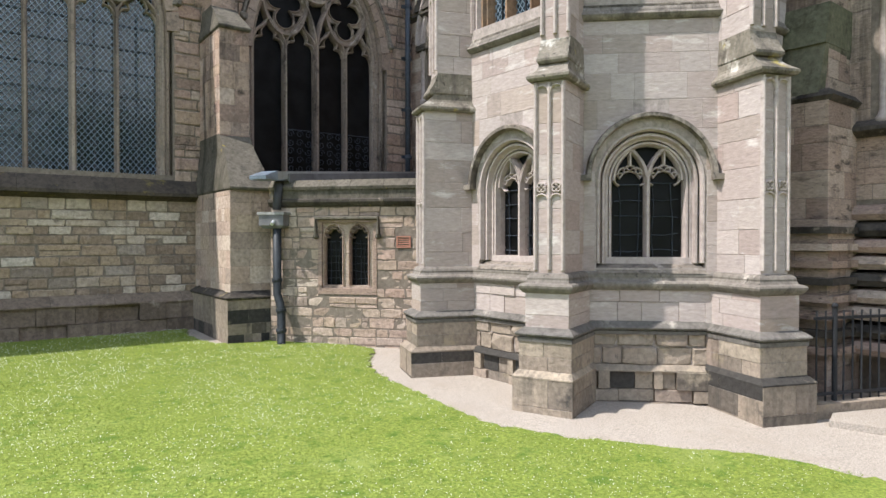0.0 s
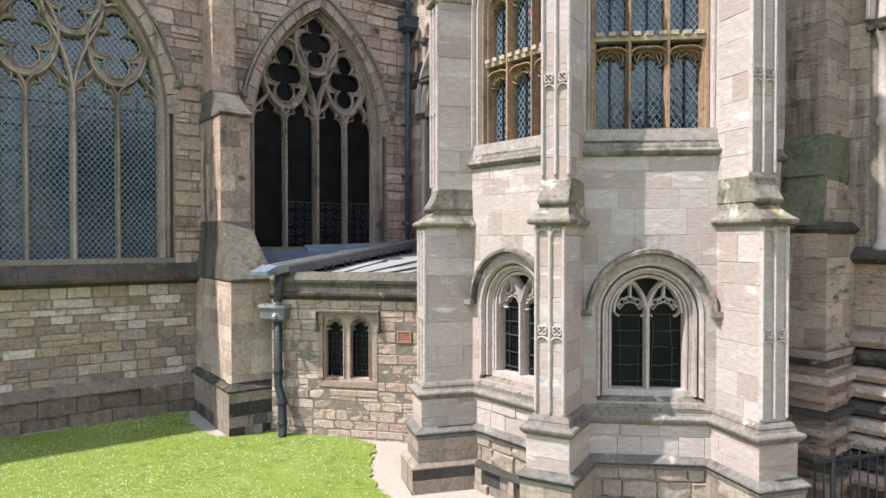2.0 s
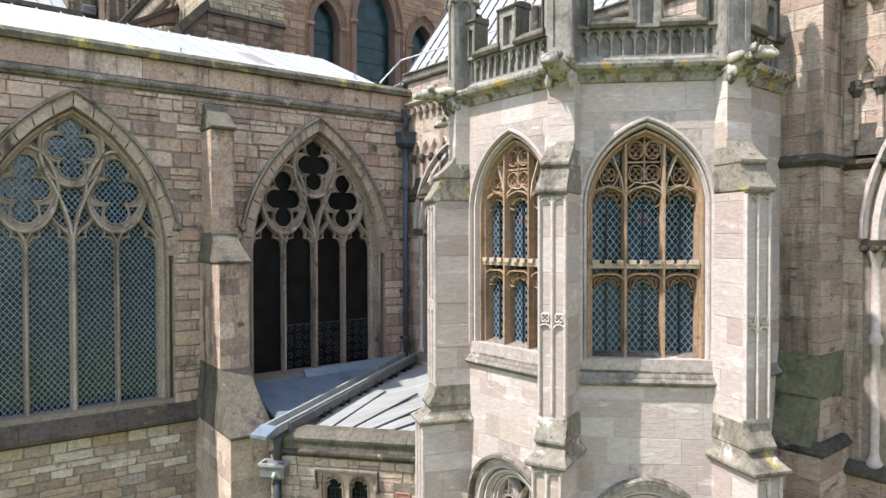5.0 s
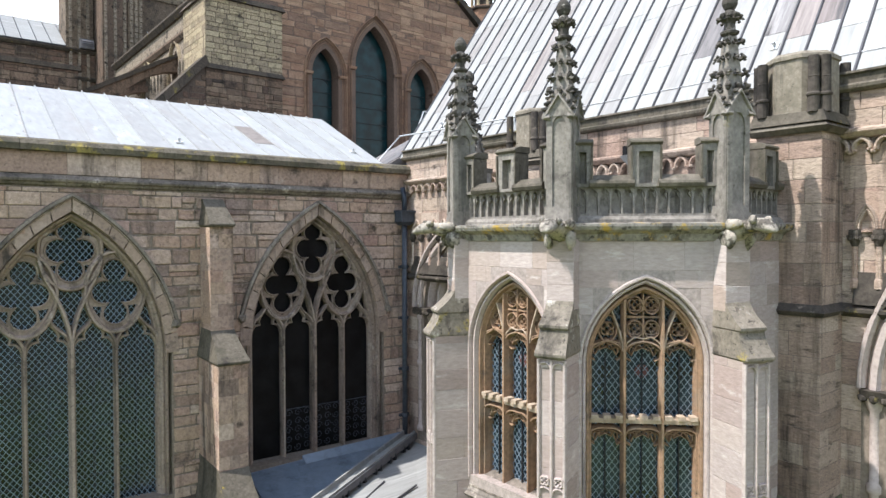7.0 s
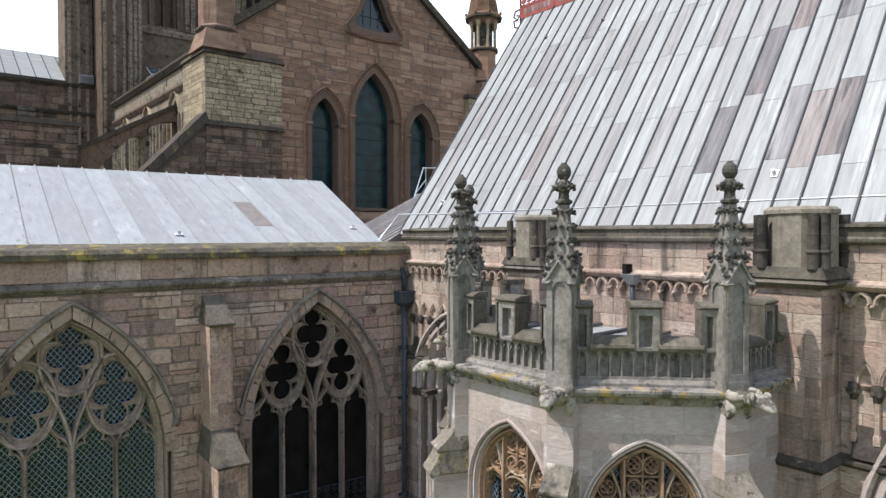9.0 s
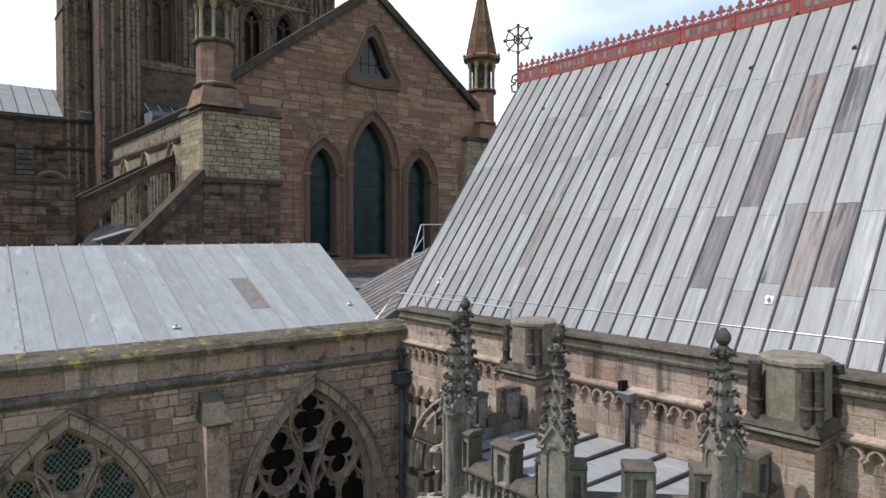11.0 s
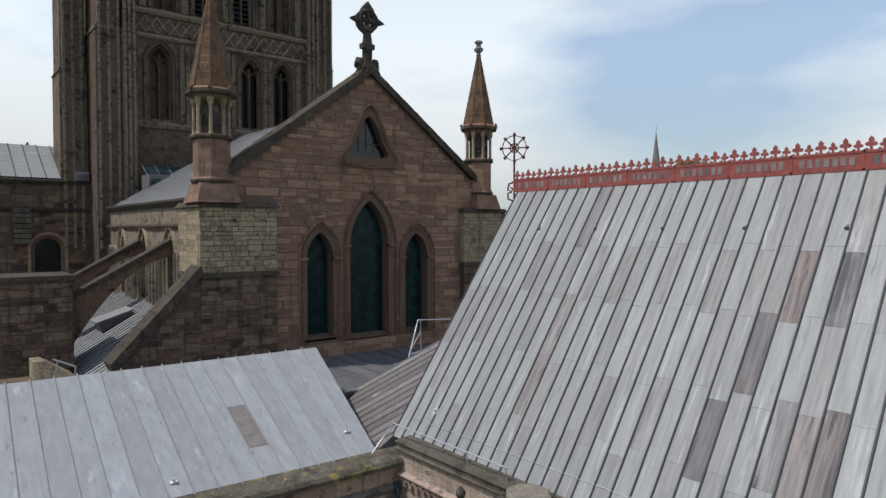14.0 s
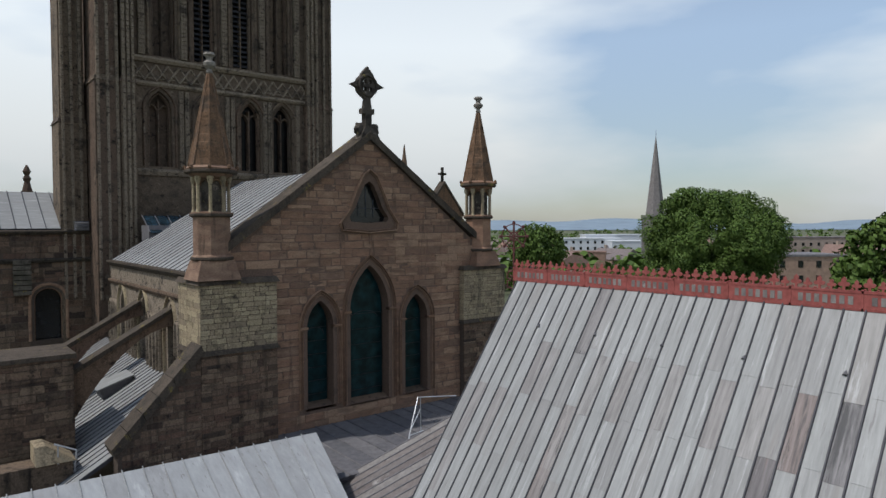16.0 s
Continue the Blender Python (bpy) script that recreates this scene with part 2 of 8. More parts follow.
SOOT = material("sooty_brown_stone", [(0.128, 0.086, 0.062), (0.168, 0.114, 0.080), (0.090, 0.064, 0.049), (0.200, 0.138, 0.097), (0.142, 0.089, 0.066), (0.055, 0.043, 0.036), (0.215, 0.157, 0.110), (0.175, 0.125, 0.090), (0.108, 0.075, 0.056)], stain=[((0.022, 0.02, 0.018), 0.7, 0.55, 0.12), ((0.24, 0.185, 0.138), 1.5, 0.63, 0.1)], bump=0.6, grime=soot(0.58, 0.63, (0.02, 0.018, 0.016)))
WALLFOOT = material("grey-brown_wall_foot", [(0.174, 0.133, 0.101), (0.211, 0.164, 0.126), (0.141, 0.108, 0.083), (0.189, 0.144, 0.107)], stain=[((0.34, 0.285, 0.225), 2.2, 0.61, 0.12)], bump=0.5, grime=soot(0.57, 0.65, (0.075, 0.060, 0.048)))
TOWER = material("tower_stone", [(0.128, 0.094, 0.068), (0.172, 0.132, 0.096), (0.094, 0.071, 0.055), (0.150, 0.104, 0.077), (0.205, 0.162, 0.118)], grain=16, grain_amount=0.45, stain=[((0.040, 0.036, 0.031), 0.9, 0.53, 0.14), ((0.22, 0.185, 0.142), 1.6, 0.60, 0.1)], spread=0.4, grime=[((0.022, 0.02, 0.018), 2.3, 0.565, 0.07), ((0.022, 0.02, 0.018), 11.0, 0.585, 0.05)])
TOWER_PALE = material("pale_tower_carving", [(0.215, 0.176, 0.133), (0.262, 0.216, 0.166), (0.172, 0.136, 0.104)], grain=16, grain_amount=0.45, stain=[((0.055, 0.047, 0.04), 0.9, 0.53, 0.12)], spread=0.5, grime=[((0.025, 0.022, 0.02), 2.3, 0.565, 0.07), ((0.025, 0.022, 0.02), 11.0, 0.565, 0.05)])
COPING = material("lichen_coping_stone", [(0.152, 0.135, 0.108), (0.114, 0.100, 0.080), (0.198, 0.176, 0.144)], stain=[((0.07, 0.064, 0.048), 1.6, 0.50, 0.12), (LICHEN, 2.6, 0.635, 0.06)], spread=0.5, grime=soot(0.58, 0.62))
COPING_GOLD = material("golden_lichened_coping", [(0.160, 0.140, 0.108), (0.120, 0.104, 0.080), (0.208, 0.182, 0.144)], stain=[((0.07, 0.064, 0.048), 1.6, 0.50, 0.12), ((0.31, 0.25, 0.075), 2.4, 0.55, 0.08)], spread=0.5, grime=soot(0.58, 0.62))
CORNICE = material("yellow_lichened_cornice", [(0.30, 0.278, 0.25), (0.25, 0.23, 0.205), (0.37, 0.345, 0.315)], stain=[((0.44, 0.285, 0.045), 3.0, 0.545, 0.08), ((0.50, 0.475, 0.44), 2.6, 0.59, 0.07)], spread=0.6, grime=[((0.07, 0.064, 0.056), 1.1, 0.53, 0.1, RUN), ((0.06, 0.055, 0.05), 6.0, 0.545, 0.06)])
COPING_DARK = material("dark_mossy_coping", [(0.099, 0.078, 0.060), (0.074, 0.060, 0.048), (0.124, 0.099, 0.078)], stain=[((0.04, 0.036, 0.03), 1.6, 0.52, 0.16), ((0.22, 0.175, 0.05), 1.9, 0.60, 0.07)], spread=0.5, grime=soot(0.58, 0.62, (0.03, 0.027, 0.024)))
TURRET = material("weathered_turret_stone", [(0.271, 0.239, 0.188), (0.230, 0.203, 0.160), (0.303, 0.271, 0.216)], stain=[((0.14, 0.125, 0.095), 1.4, 0.54, 0.14), ((0.45, 0.41, 0.34), 2.4, 0.60, 0.1)], spread=0.8, grime=soot(0.61, 0.64))
CARVED = material("carved_pinnacle_stone", [(0.209, 0.192, 0.167), (0.251, 0.231, 0.205), (0.172, 0.156, 0.138)], stain=[((0.10, 0.091, 0.080), 1.8, 0.50, 0.2), ((0.40, 0.37, 0.325), 3.4, 0.60, 0.14), ((0.27, 0.235, 0.10), 2.4, 0.64, 0.1)], spread=0.7, grime=[((0.05, 0.046, 0.041), 1.2, 0.52, 0.2, RUN), ((0.04, 0.037, 0.033), 7.0, 0.58, 0.12)])
CROCKET = material("black-crusted_carving", [(0.066, 0.061, 0.053), (0.091, 0.083, 0.073), (0.045, 0.042, 0.037)], stain=[((0.36, 0.335, 0.295), 6.0, 0.58, 0.12), ((0.03, 0.028, 0.026), 4.0, 0.52, 0.15)], spread=0.5)
GARGOYLE = material("whitened_gargoyle_stone", [(0.30, 0.268, 0.225), (0.38, 0.345, 0.295), (0.20, 0.175, 0.145)], stain=[((0.06, 0.053, 0.044), 3.5, 0.50, 0.07), ((0.36, 0.28, 0.06), 3.0, 0.60, 0.06)], spread=0.7, grime=soot(0.60, 0.61))
SPIRELET = material("brown_spirelet_stone", [(0.199, 0.123, 0.074), (0.161, 0.098, 0.062), (0.237, 0.151, 0.091)], stain=[((0.08, 0.06, 0.045), 1.2, 0.52, 0.12)], spread=0.5, grime=soot(0.58, 0.61))
OCHRE = material("ochre_window_stone", [(0.262, 0.167, 0.102), (0.317, 0.210, 0.137), (0.230, 0.144, 0.090)], stain=[((0.29, 0.238, 0.188), 1.6, 0.53, 0.2), ((0.13, 0.10, 0.078), 2.2, 0.57, 0.1)], spread=0.7, grime=soot(0.61, 0.65))
OCHRE_PALE = material("pale_ochre_window_stone", [(0.364, 0.281, 0.204), (0.410, 0.329, 0.254), (0.310, 0.227, 0.155)], stain=[((0.26, 0.20, 0.145), 2.2, 0.57, 0.12)], spread=0.7, grime=soot(0.64, 0.67))
MORTAR = material("lime_mortar", [(0.239, 0.199, 0.164), (0.173, 0.142, 0.118)], stain=[((0.10, 0.083, 0.07), 1.1, 0.54, 0.18)], spread=1.0)
MORTAR_PALE = material("pale_lime_mortar", [(0.375, 0.32, 0.295), (0.315, 0.268, 0.245)], stain=[((0.160, 0.135, 0.122), 1.1, 0.54, 0.2)], spread=1.0)
MORTAR_ROSE = material("rosy_mortar", [(0.17, 0.115, 0.088), (0.13, 0.09, 0.07)], stain=[((0.07, 0.055, 0.046), 0.9, 0.55, 0.15)], spread=1.0)
MORTAR_DARK = material("dark_mortar", [(0.11, 0.085, 0.068), (0.08, 0.063, 0.052)], spread=1.0)
LEAD = material("grey_roof_lead", [(0.281, 0.287, 0.284), (0.296, 0.302, 0.298), (0.263, 0.268, 0.265), (0.284, 0.290, 0.286), (0.240, 0.238, 0.235), (0.305, 0.311, 0.308), (0.284, 0.290, 0.287), (0.270, 0.263, 0.255)], rough=0.6, specular=0.2, metal=0.15, grain=7, grain_amount=0.22, streak=(0.14, 1.6, 0.14), stain=[((0.235, 0.222, 0.212), 1.2, 0.55, 0.18), ((0.40, 0.405, 0.405), 3.2, 0.57, 0.09), ((0.20, 0.195, 0.195), 9.0, 0.60, 0.06)], bump=0.06)
# Base paler than LEAD: the retrochoir roof's grazing sky sheen is in the colour.
LEAD_PALE = material("pale_roof_lead", [(0.326, 0.337, 0.342), (0.344, 0.355, 0.361), (0.312, 0.320, 0.324), (0.333, 0.342, 0.348), (0.293, 0.296, 0.298), (0.355, 0.366, 0.372), (0.331, 0.340, 0.348)], rough=0.6, specular=0.3, metal=0.15, grain=5, grain_amount=0.16, streak=(1.2, 0.30, 0.30), stain=[((0.275, 0.262, 0.255), 1.3, 0.55, 0.16), ((0.46, 0.47, 0.475), 2.2, 0.60, 0.12), ((0.20, 0.19, 0.188), 6.0, 0.61, 0.05)], bump=0.06)
# Grey lead whose reflection of the sky is put into the blue base colour.
LEAD_BLUE = material("sky-tinted_sheet_lead", [(0.17, 0.215, 0.275), (0.21, 0.255, 0.315)], rough=0.35, metal=0.25, specular=0.6, grain=5, grain_amount=0.2, stain=[((0.10, 0.12, 0.15), 1.6, 0.54, 0.14)], bump=0.05, spread=1.0)
LEAD_RED = material("rusty_roof_lead", [(0.185, 0.168, 0.165), (0.235, 0.222, 0.218), (0.145, 0.138, 0.142), (0.215, 0.180, 0.170), (0.265, 0.252, 0.245), (0.17, 0.165, 0.172), (0.29, 0.28, 0.272)], rough=0.55, metal=0.1, grain=7, grain_amount=0.35, streak=(0.14, 1.6, 0.14), stain=[((0.24, 0.185, 0.168), 0.9, 0.58, 0.1), ((0.34, 0.335, 0.335), 1.9, 0.57, 0.12), ((0.07, 0.07, 0.072), 1.6, 0.55, 0.08), ((0.06, 0.06, 0.06), 5.0, 0.58, 0.06)], bump=0.06)
LEAD_DARK = material("dark_old_lead", [(0.138, 0.137, 0.149), (0.188, 0.182, 0.189), (0.112, 0.114, 0.124)], rough=0.55, metal=0.15, grain=4, grain_amount=0.3, stain=[((0.22, 0.21, 0.20), 1.4, 0.58, 0.15)], bump=0.05)
LEAD_FAINT = material("faintly_stained_lead", [(0.263, 0.253, 0.248), (0.293, 0.287, 0.280), (0.241, 0.230, 0.226), (0.278, 0.267, 0.258)], rough=0.55, metal=0.1, grain=7, grain_amount=0.3, streak=(0.14, 1.6, 0.14), stain=[((0.32, 0.318, 0.315), 1.9, 0.57, 0.14), ((0.15, 0.143, 0.142), 1.6, 0.57, 0.1)], bump=0.06)
# Near-black lead: the shade beside the rolls is put into their colour.
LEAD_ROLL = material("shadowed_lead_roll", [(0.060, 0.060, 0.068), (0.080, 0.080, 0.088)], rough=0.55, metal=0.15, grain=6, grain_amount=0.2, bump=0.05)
LEAD_BROWN = material("brown_old_lead", [(0.190, 0.165, 0.156), (0.262, 0.245, 0.234), (0.150, 0.128, 0.124), (0.225, 0.20, 0.188)], rough=0.55, metal=0.1, grain=5, grain_amount=0.3, stain=[((0.38, 0.365, 0.35), 1.8, 0.59, 0.1), ((0.12, 0.095, 0.09), 1.1, 0.56, 0.14)], bump=0.05)
MOSS = material("mossy_black_stone", [(0.212, 0.208, 0.125), (0.130, 0.127, 0.088), (0.277, 0.252, 0.173)], stain=[((0.03, 0.03, 0.022), 1.6, 0.50, 0.12), ((0.20, 0.185, 0.14), 3.0, 0.59, 0.07)], spread=0.6)
IRON = material("black_painted_iron", [(0.022, 0.023, 0.026), (0.035, 0.036, 0.04)], rough=0.45, grain=30, grain_amount=0.2, bump=0.05)
PIPE = material("blue_grey_lead_pipe", [(0.052, 0.062, 0.078), (0.075, 0.086, 0.105)], rough=0.5, metal=0.2, grain=9, grain_amount=0.3, bump=0.05)
PIPE_DARK = material("dark_grey_pipe", [(0.030, 0.034, 0.038), (0.045, 0.05, 0.056)], rough=0.5, metal=0.2, grain=9, grain_amount=0.3, bump=0.05)
RED_IRON = material("red_painted_iron", [(0.26, 0.07, 0.062), (0.30, 0.09, 0.08), (0.20, 0.06, 0.055)], rough=0.55, grain=6, grain_amount=0.3, stain=[((0.20, 0.10, 0.085), 2.3, 0.58, 0.15)], bump=0.04, spread=0.8)
RUST_IRON = material("dark_red_iron", [(0.09, 0.035, 0.035), (0.12, 0.05, 0.045)], rough=0.55, grain=12, grain_amount=0.3, bump=0.04)
# Grey wire and leads; the blue in the base colour is reflected sky.
WIRE = material("sky-tinted_grey_wire", [(0.168, 0.223, 0.278), (0.218, 0.276, 0.337)], rough=0.5, metal=0.2, grain=20, grain_amount=0.15, bump=0)
GALV = material("galvanised_steel", [(0.50, 0.51, 0.53), (0.58, 0.59, 0.60)], rough=0.4, metal=0.6, grain=20, grain_amount=0.15, bump=0)
WHITE = material("white_weathered_plastic", [(0.75, 0.75, 0.73)], rough=0.5, grain=8, grain_amount=0.1, bump=0)
TERRA = material("terracotta", [(0.40, 0.19, 0.14)], grain=20, grain_amount=0.2)
VOID = material("dark_interior", [(0.012, 0.012, 0.013)], rough=0.9, grain=3, grain_amount=0.2, bump=0)
GRAVEL = material("pinkish_gravel", [(0.346, 0.300, 0.256), (0.396, 0.348, 0.299)], grain=55, grain_amount=0.5, stain=[((0.30, 0.255, 0.21), 1.1, 0.53, 0.2), ((0.22, 0.19, 0.155), 7.0, 0.60, 0.1)], bump=0.5, spread=1.0)
SOIL = material("lawn_soil", [(0.154, 0.196, 0.036), (0.185, 0.230, 0.047), (0.127, 0.171, 0.030)], rough=0.95, grain=26, grain_amount=0.6, stain=[((0.20, 0.24, 0.065), 0.9, 0.53, 0.15), ((0.075, 0.13, 0.02), 3.5, 0.54, 0.1), ((0.06, 0.11, 0.018), 18.0, 0.56, 0.08)], bump=0.4, spread=1.0)
BLADE = material("grass_blade", [(0.171, 0.222, 0.033), (0.209, 0.255, 0.042), (0.144, 0.200, 0.026), (0.241, 0.275, 0.060)], rough=0.7, grain=0.8, grain_amount=0.25, bump=0, stain=[((0.085, 0.150, 0.018), 3.5, 0.53, 0.12), ((0.235, 0.275, 0.075), 1.3, 0.56, 0.12)])
PETAL = material("daisy_petal", [(0.642, 0.661, 0.559), (0.563, 0.583, 0.435)], rough=0.7, grain=9, grain_amount=0.05, bump=0)
LEAF = material("lime_leaf", [(0.055, 0.098, 0.020), (0.081, 0.132, 0.028), (0.101, 0.156, 0.037), (0.042, 0.078, 0.019)], rough=0.6, grain=1.0, grain_amount=0.35, bump=0)
BARK = material("bark", [(0.08, 0.065, 0.05)], grain=9, grain_amount=0.4)
FIELD = material("far_fields", [(0.09, 0.12, 0.06), (0.12, 0.13, 0.08), (0.07, 0.10, 0.05)], rough=0.95, grain=0.02, grain_amount=0.4, stain=[((0.17, 0.16, 0.12), 0.012, 0.55, 0.1)], bump=0, spread=1.0)
# Air haze over the far hills is put into this blue base colour.
HAZE = material("haze-tinted_hills", [(0.20, 0.26, 0.32), (0.23, 0.29, 0.34)], rough=1.0, grain=0.01, grain_amount=0.2, bump=0, spread=1.0)
TOWNROOF = material("town_slate_roof", [(0.13, 0.12, 0.12), (0.19, 0.15, 0.13), (0.24, 0.15, 0.12), (0.17, 0.17, 0.18)], grain=1.5, grain_amount=0.3, bump=0)
TOWNWALL = material("town_wall", [(0.30, 0.20, 0.15), (0.36, 0.30, 0.25), (0.26, 0.16, 0.12), (0.45, 0.42, 0.38)], grain=1.0, grain_amount=0.25, bump=0)
TOWNWHITE = material("pale_shed_cladding", [(0.62, 0.64, 0.66), (0.55, 0.57, 0.60)], grain=0.3, grain_amount=0.1, bump=0)
SPIRE = material("grey_spire_stone", [(0.16, 0.15, 0.15), (0.20, 0.185, 0.18)], grain=1.2, grain_amount=0.3, bump=0)


def glass(name, tint, rough=0.06, specular=0.5):
    """Old leaded glass seen from outside: a dark glossy sheet, each pane slightly out of true."""
    m = bpy.data.materials.new(name)
    m.use_nodes = True
    n, l = m.node_tree.nodes, m.node_tree.links
    b = n["Principled BSDF"]
    g = n.new("ShaderNodeNewGeometry")
    no = n.new("ShaderNodeTexNoise"); no.inputs["Scale"].default_value = 2.2; no.inputs["Detail"].default_value = 6
    l.new(g.outputs["Position"], no.inputs["Vector"])
    r = n.new("ShaderNodeValToRGB")
    r.color_ramp.elements[0].position, r.color_ramp.elements[1].position = 0.35, 0.68
    r.color_ramp.elements[0].color, r.color_ramp.elements[1].color = (*[c * 0.3 for c in tint], 1), (*tint, 1)
    l.new(no.outputs["Fac"], r.inputs["Fac"]); l.new(r.outputs["Color"], b.inputs["Base Color"])
    b.inputs["Roughness"].default_value, b.inputs["Specular IOR Level"].default_value = rough, specular
    w = n.new("ShaderNodeTexNoise"); w.inputs["Scale"].default_value = 9
    l.new(g.outputs["Position"], w.inputs["Vector"])
    bp = n.new("ShaderNodeBump"); bp.inputs["Strength"].default_value, bp.inputs["Distance"].default_value = 0.25, 0.02
    l.new(w.outputs["Fac"], bp.inputs["Height"]); l.new(bp.outputs["Normal"], b.inputs["Normal"])
    return m


# Blue base colour adds to the panes' weak reflection of the sky.
GLASS_BLUE = glass("blue_grey_leaded_glass", (0.024, 0.048, 0.068), 0.08, 0.7)
GLASS_GREAT = glass("dark_teal_leaded_glass", (0.006, 0.016, 0.028), 0.08, 0.66)
GLASS_BLACK = glass("near_black_glass", (0.010, 0.010, 0.011), 0.4, 0.15)
GLASS_DARK = glass("dark_leaded_glass", (0.014, 0.018, 0.02), 0.15, 0.5)
GLASS_TEAL = glass("teal_stained_glass", (0.010, 0.038, 0.043), 0.22, 0.2)

# ---- mesh helpers ----
from mathutils.geometry import tessellate_polygon

rnd = random.Random(7)


def link(name, bm, mat, parent=None, label="", m=None, smooth=False):
    me = bpy.data.meshes.new(name)
    bmesh.ops.recalc_face_normals(bm, faces=bm.faces)
    if smooth:
        for f in bm.faces:
            f.smooth = True
    bm.to_mesh(me)
    bm.free()
    me.materials.append(mat)
    ob = new(name, me)
    if parent:
        ob.parent = parent
    if m is not None:
        ob.matrix_basis = m
    if label:
        ob["label"] = label
    return ob


def part(name, bm, mat, parent, label="", smooth=False):
    return link(name, bm, mat, parent, label, None, smooth)


def thing(name, m, label, category, group="", kind=""):
    ob = new(name)
    ob.empty_display_size = 0.1
    ob.matrix_basis = m
    return tagged(ob, label, category, group, kind)


def hexa(bm, a, b):
    """A closed body between two equally long rings of points."""
    va, vb = [bm.verts.new(p) for p in a], [bm.verts.new(p) for p in b]
    k = len(a)
    bm.faces.new(va)
    bm.faces.new(vb[::-1])
    for i in range(k):
        bm.faces.new((va[i], vb[i], vb[(i + 1) % k], va[(i + 1) % k]))


def box(bm, x0, x1, y0, y1, z0, z1):
    hexa(bm, [(x0, y0, z0), (x1, y0, z0), (x1, y1, z0), (x0, y1, z0)], [(x0, y0, z1), (x1, y0, z1), (x1, y1, z1), (x0, y1, z1)])


def frustum(bm, x, y, z0, z1, a0, b0, a1, b1, dx=0, dy=0):
    """Half sizes a, b below and above; the top is shifted by dx, dy."""
    hexa(bm, [(x - a0, y - b0, z0), (x + a0, y - b0, z0), (x + a0, y + b0, z0), (x - a0, y + b0, z0)],
         [(x + dx - a1, y + dy - b1, z1), (x + dx + a1, y + dy - b1, z1), (x + dx + a1, y + dy + b1, z1), (x + dx - a1, y + dy + b1, z1)])


def lathe(bm, profile, n=12, x=0, y=0, z=0, turn=0.0):
    """Rings of (radius, height) about an upright axis."""
    rings = []
    for r, h in profile:
        rings.append([bm.verts.new((x + max(r, 0.002) * math.cos(2 * math.pi * i / n + turn), y + max(r, 0.002) * math.sin(2 * math.pi * i / n + turn), z + h)) for i in range(n)])
    for a, b in zip(rings, rings[1:]):
        for i in range(n):
            bm.faces.new((a[i], a[(i + 1) % n], b[(i + 1) % n], b[i]))
    bm.faces.new(rings[0][::-1])
    bm.faces.new(rings[-1])


def slab(bm, pts, y0, y1):
    """An upright sheet: outline (u, z) between depths y0 and y1."""
    hexa(bm, [(u, y0, z) for u, z in pts], [(u, y1, z) for u, z in pts])


def flat(bm, pts, z0, z1):
    hexa(bm, [(x, y, z0) for x, y in pts], [(x, y, z1) for x, y in pts])


def run(bm, u0, u1, profile):
    """A moulding along u with a section of (y, z)."""
    hexa(bm, [(u0, y, z) for y, z in profile], [(u1, y, z) for y, z in profile])


def pierced(bm, outer, holes, y0, y1):
    """An upright wall with openings through it."""
    loops = [outer] + holes
    flat_pts = [p for lp in loops for p in lp]
    tris = tessellate_polygon([[Vector((u, z, 0)) for u, z in lp] for lp in loops])
    f = [bm.verts.new((u, y0, z)) for u, z in flat_pts]
    b = [bm.verts.new((u, y1, z)) for u, z in flat_pts]
    for t in tris:
        try:
            bm.faces.new([f[i] for i in t])
            bm.faces.new([b[i] for i in reversed(t)])
        except ValueError:
            pass
    s = 0
    for lp in loops:
        k = len(lp)
        for i in range(k):
            bm.faces.new((f[s + i], f[s + (i + 1) % k], b[s + (i + 1) % k], b[s + i]))
        s += k


def bar(bm, path, w, y0, y1, closed=False, nose=0.4):
    """A chamfered stone or metal bar along a path of (u, z), half width w, from front y0 to back y1."""
    k = len(path)
    if k < 2:
        return
    rings = []
    ym = y0 + (y1 - y0) * 0.45
    for i in range(k):
        a = path[(i - 1) % k] if closed or i > 0 else path[i]
        b = path[(i + 1) % k] if closed or i < k - 1 else path[i]
        dx, dz = b[0] - a[0], b[1] - a[1]
        d = math.hypot(dx, dz) or 1
        nx, nz = -dz / d, dx / d
        u, z = path[i]
        rings.append([bm.verts.new((u + nx * s, y, z + nz * s)) for s, y in ((-w, y1), (-w, ym), (-w * nose, y0), (w * nose, y0), (w, ym), (w, y1))])
    pairs = list(zip(rings, rings[1:])) + ([(rings[-1], rings[0])] if closed else [])
    for a, b in pairs:
        for j in range(6):
            bm.faces.new((a[j], a[(j + 1) % 6], b[(j + 1) % 6], b[j]))
    if not closed:
        bm.faces.new(rings[0][::-1])
        bm.faces.new(rings[-1])


def tube(bm, pts, r, n=8):
    """A round rod through points in space."""
    rings = []
    pts = [Vector(p) for p in pts]
    for i, p in enumerate(pts):
        d = (pts[min(i + 1, len(pts) - 1)] - pts[max(i - 1, 0)]).normalized()
        s = d.orthogonal().normalized()
        if abs(d.z) < 0.95:
            s = d.cross(Vector((0, 0, 1))).normalized()
        t = d.cross(s)
        rings.append([bm.verts.new(p + (s * math.cos(2 * math.pi * j / n) + t * math.sin(2 * math.pi * j / n)) * r) for j in range(n)])
    for a, b in zip(rings, rings[1:]):
        for j in range(n):
            bm.faces.new((a[j], a[(j + 1) % n], b[(j + 1) % n], b[j]))
    bm.faces.new(rings[0][::-1])
    bm.faces.new(rings[-1])


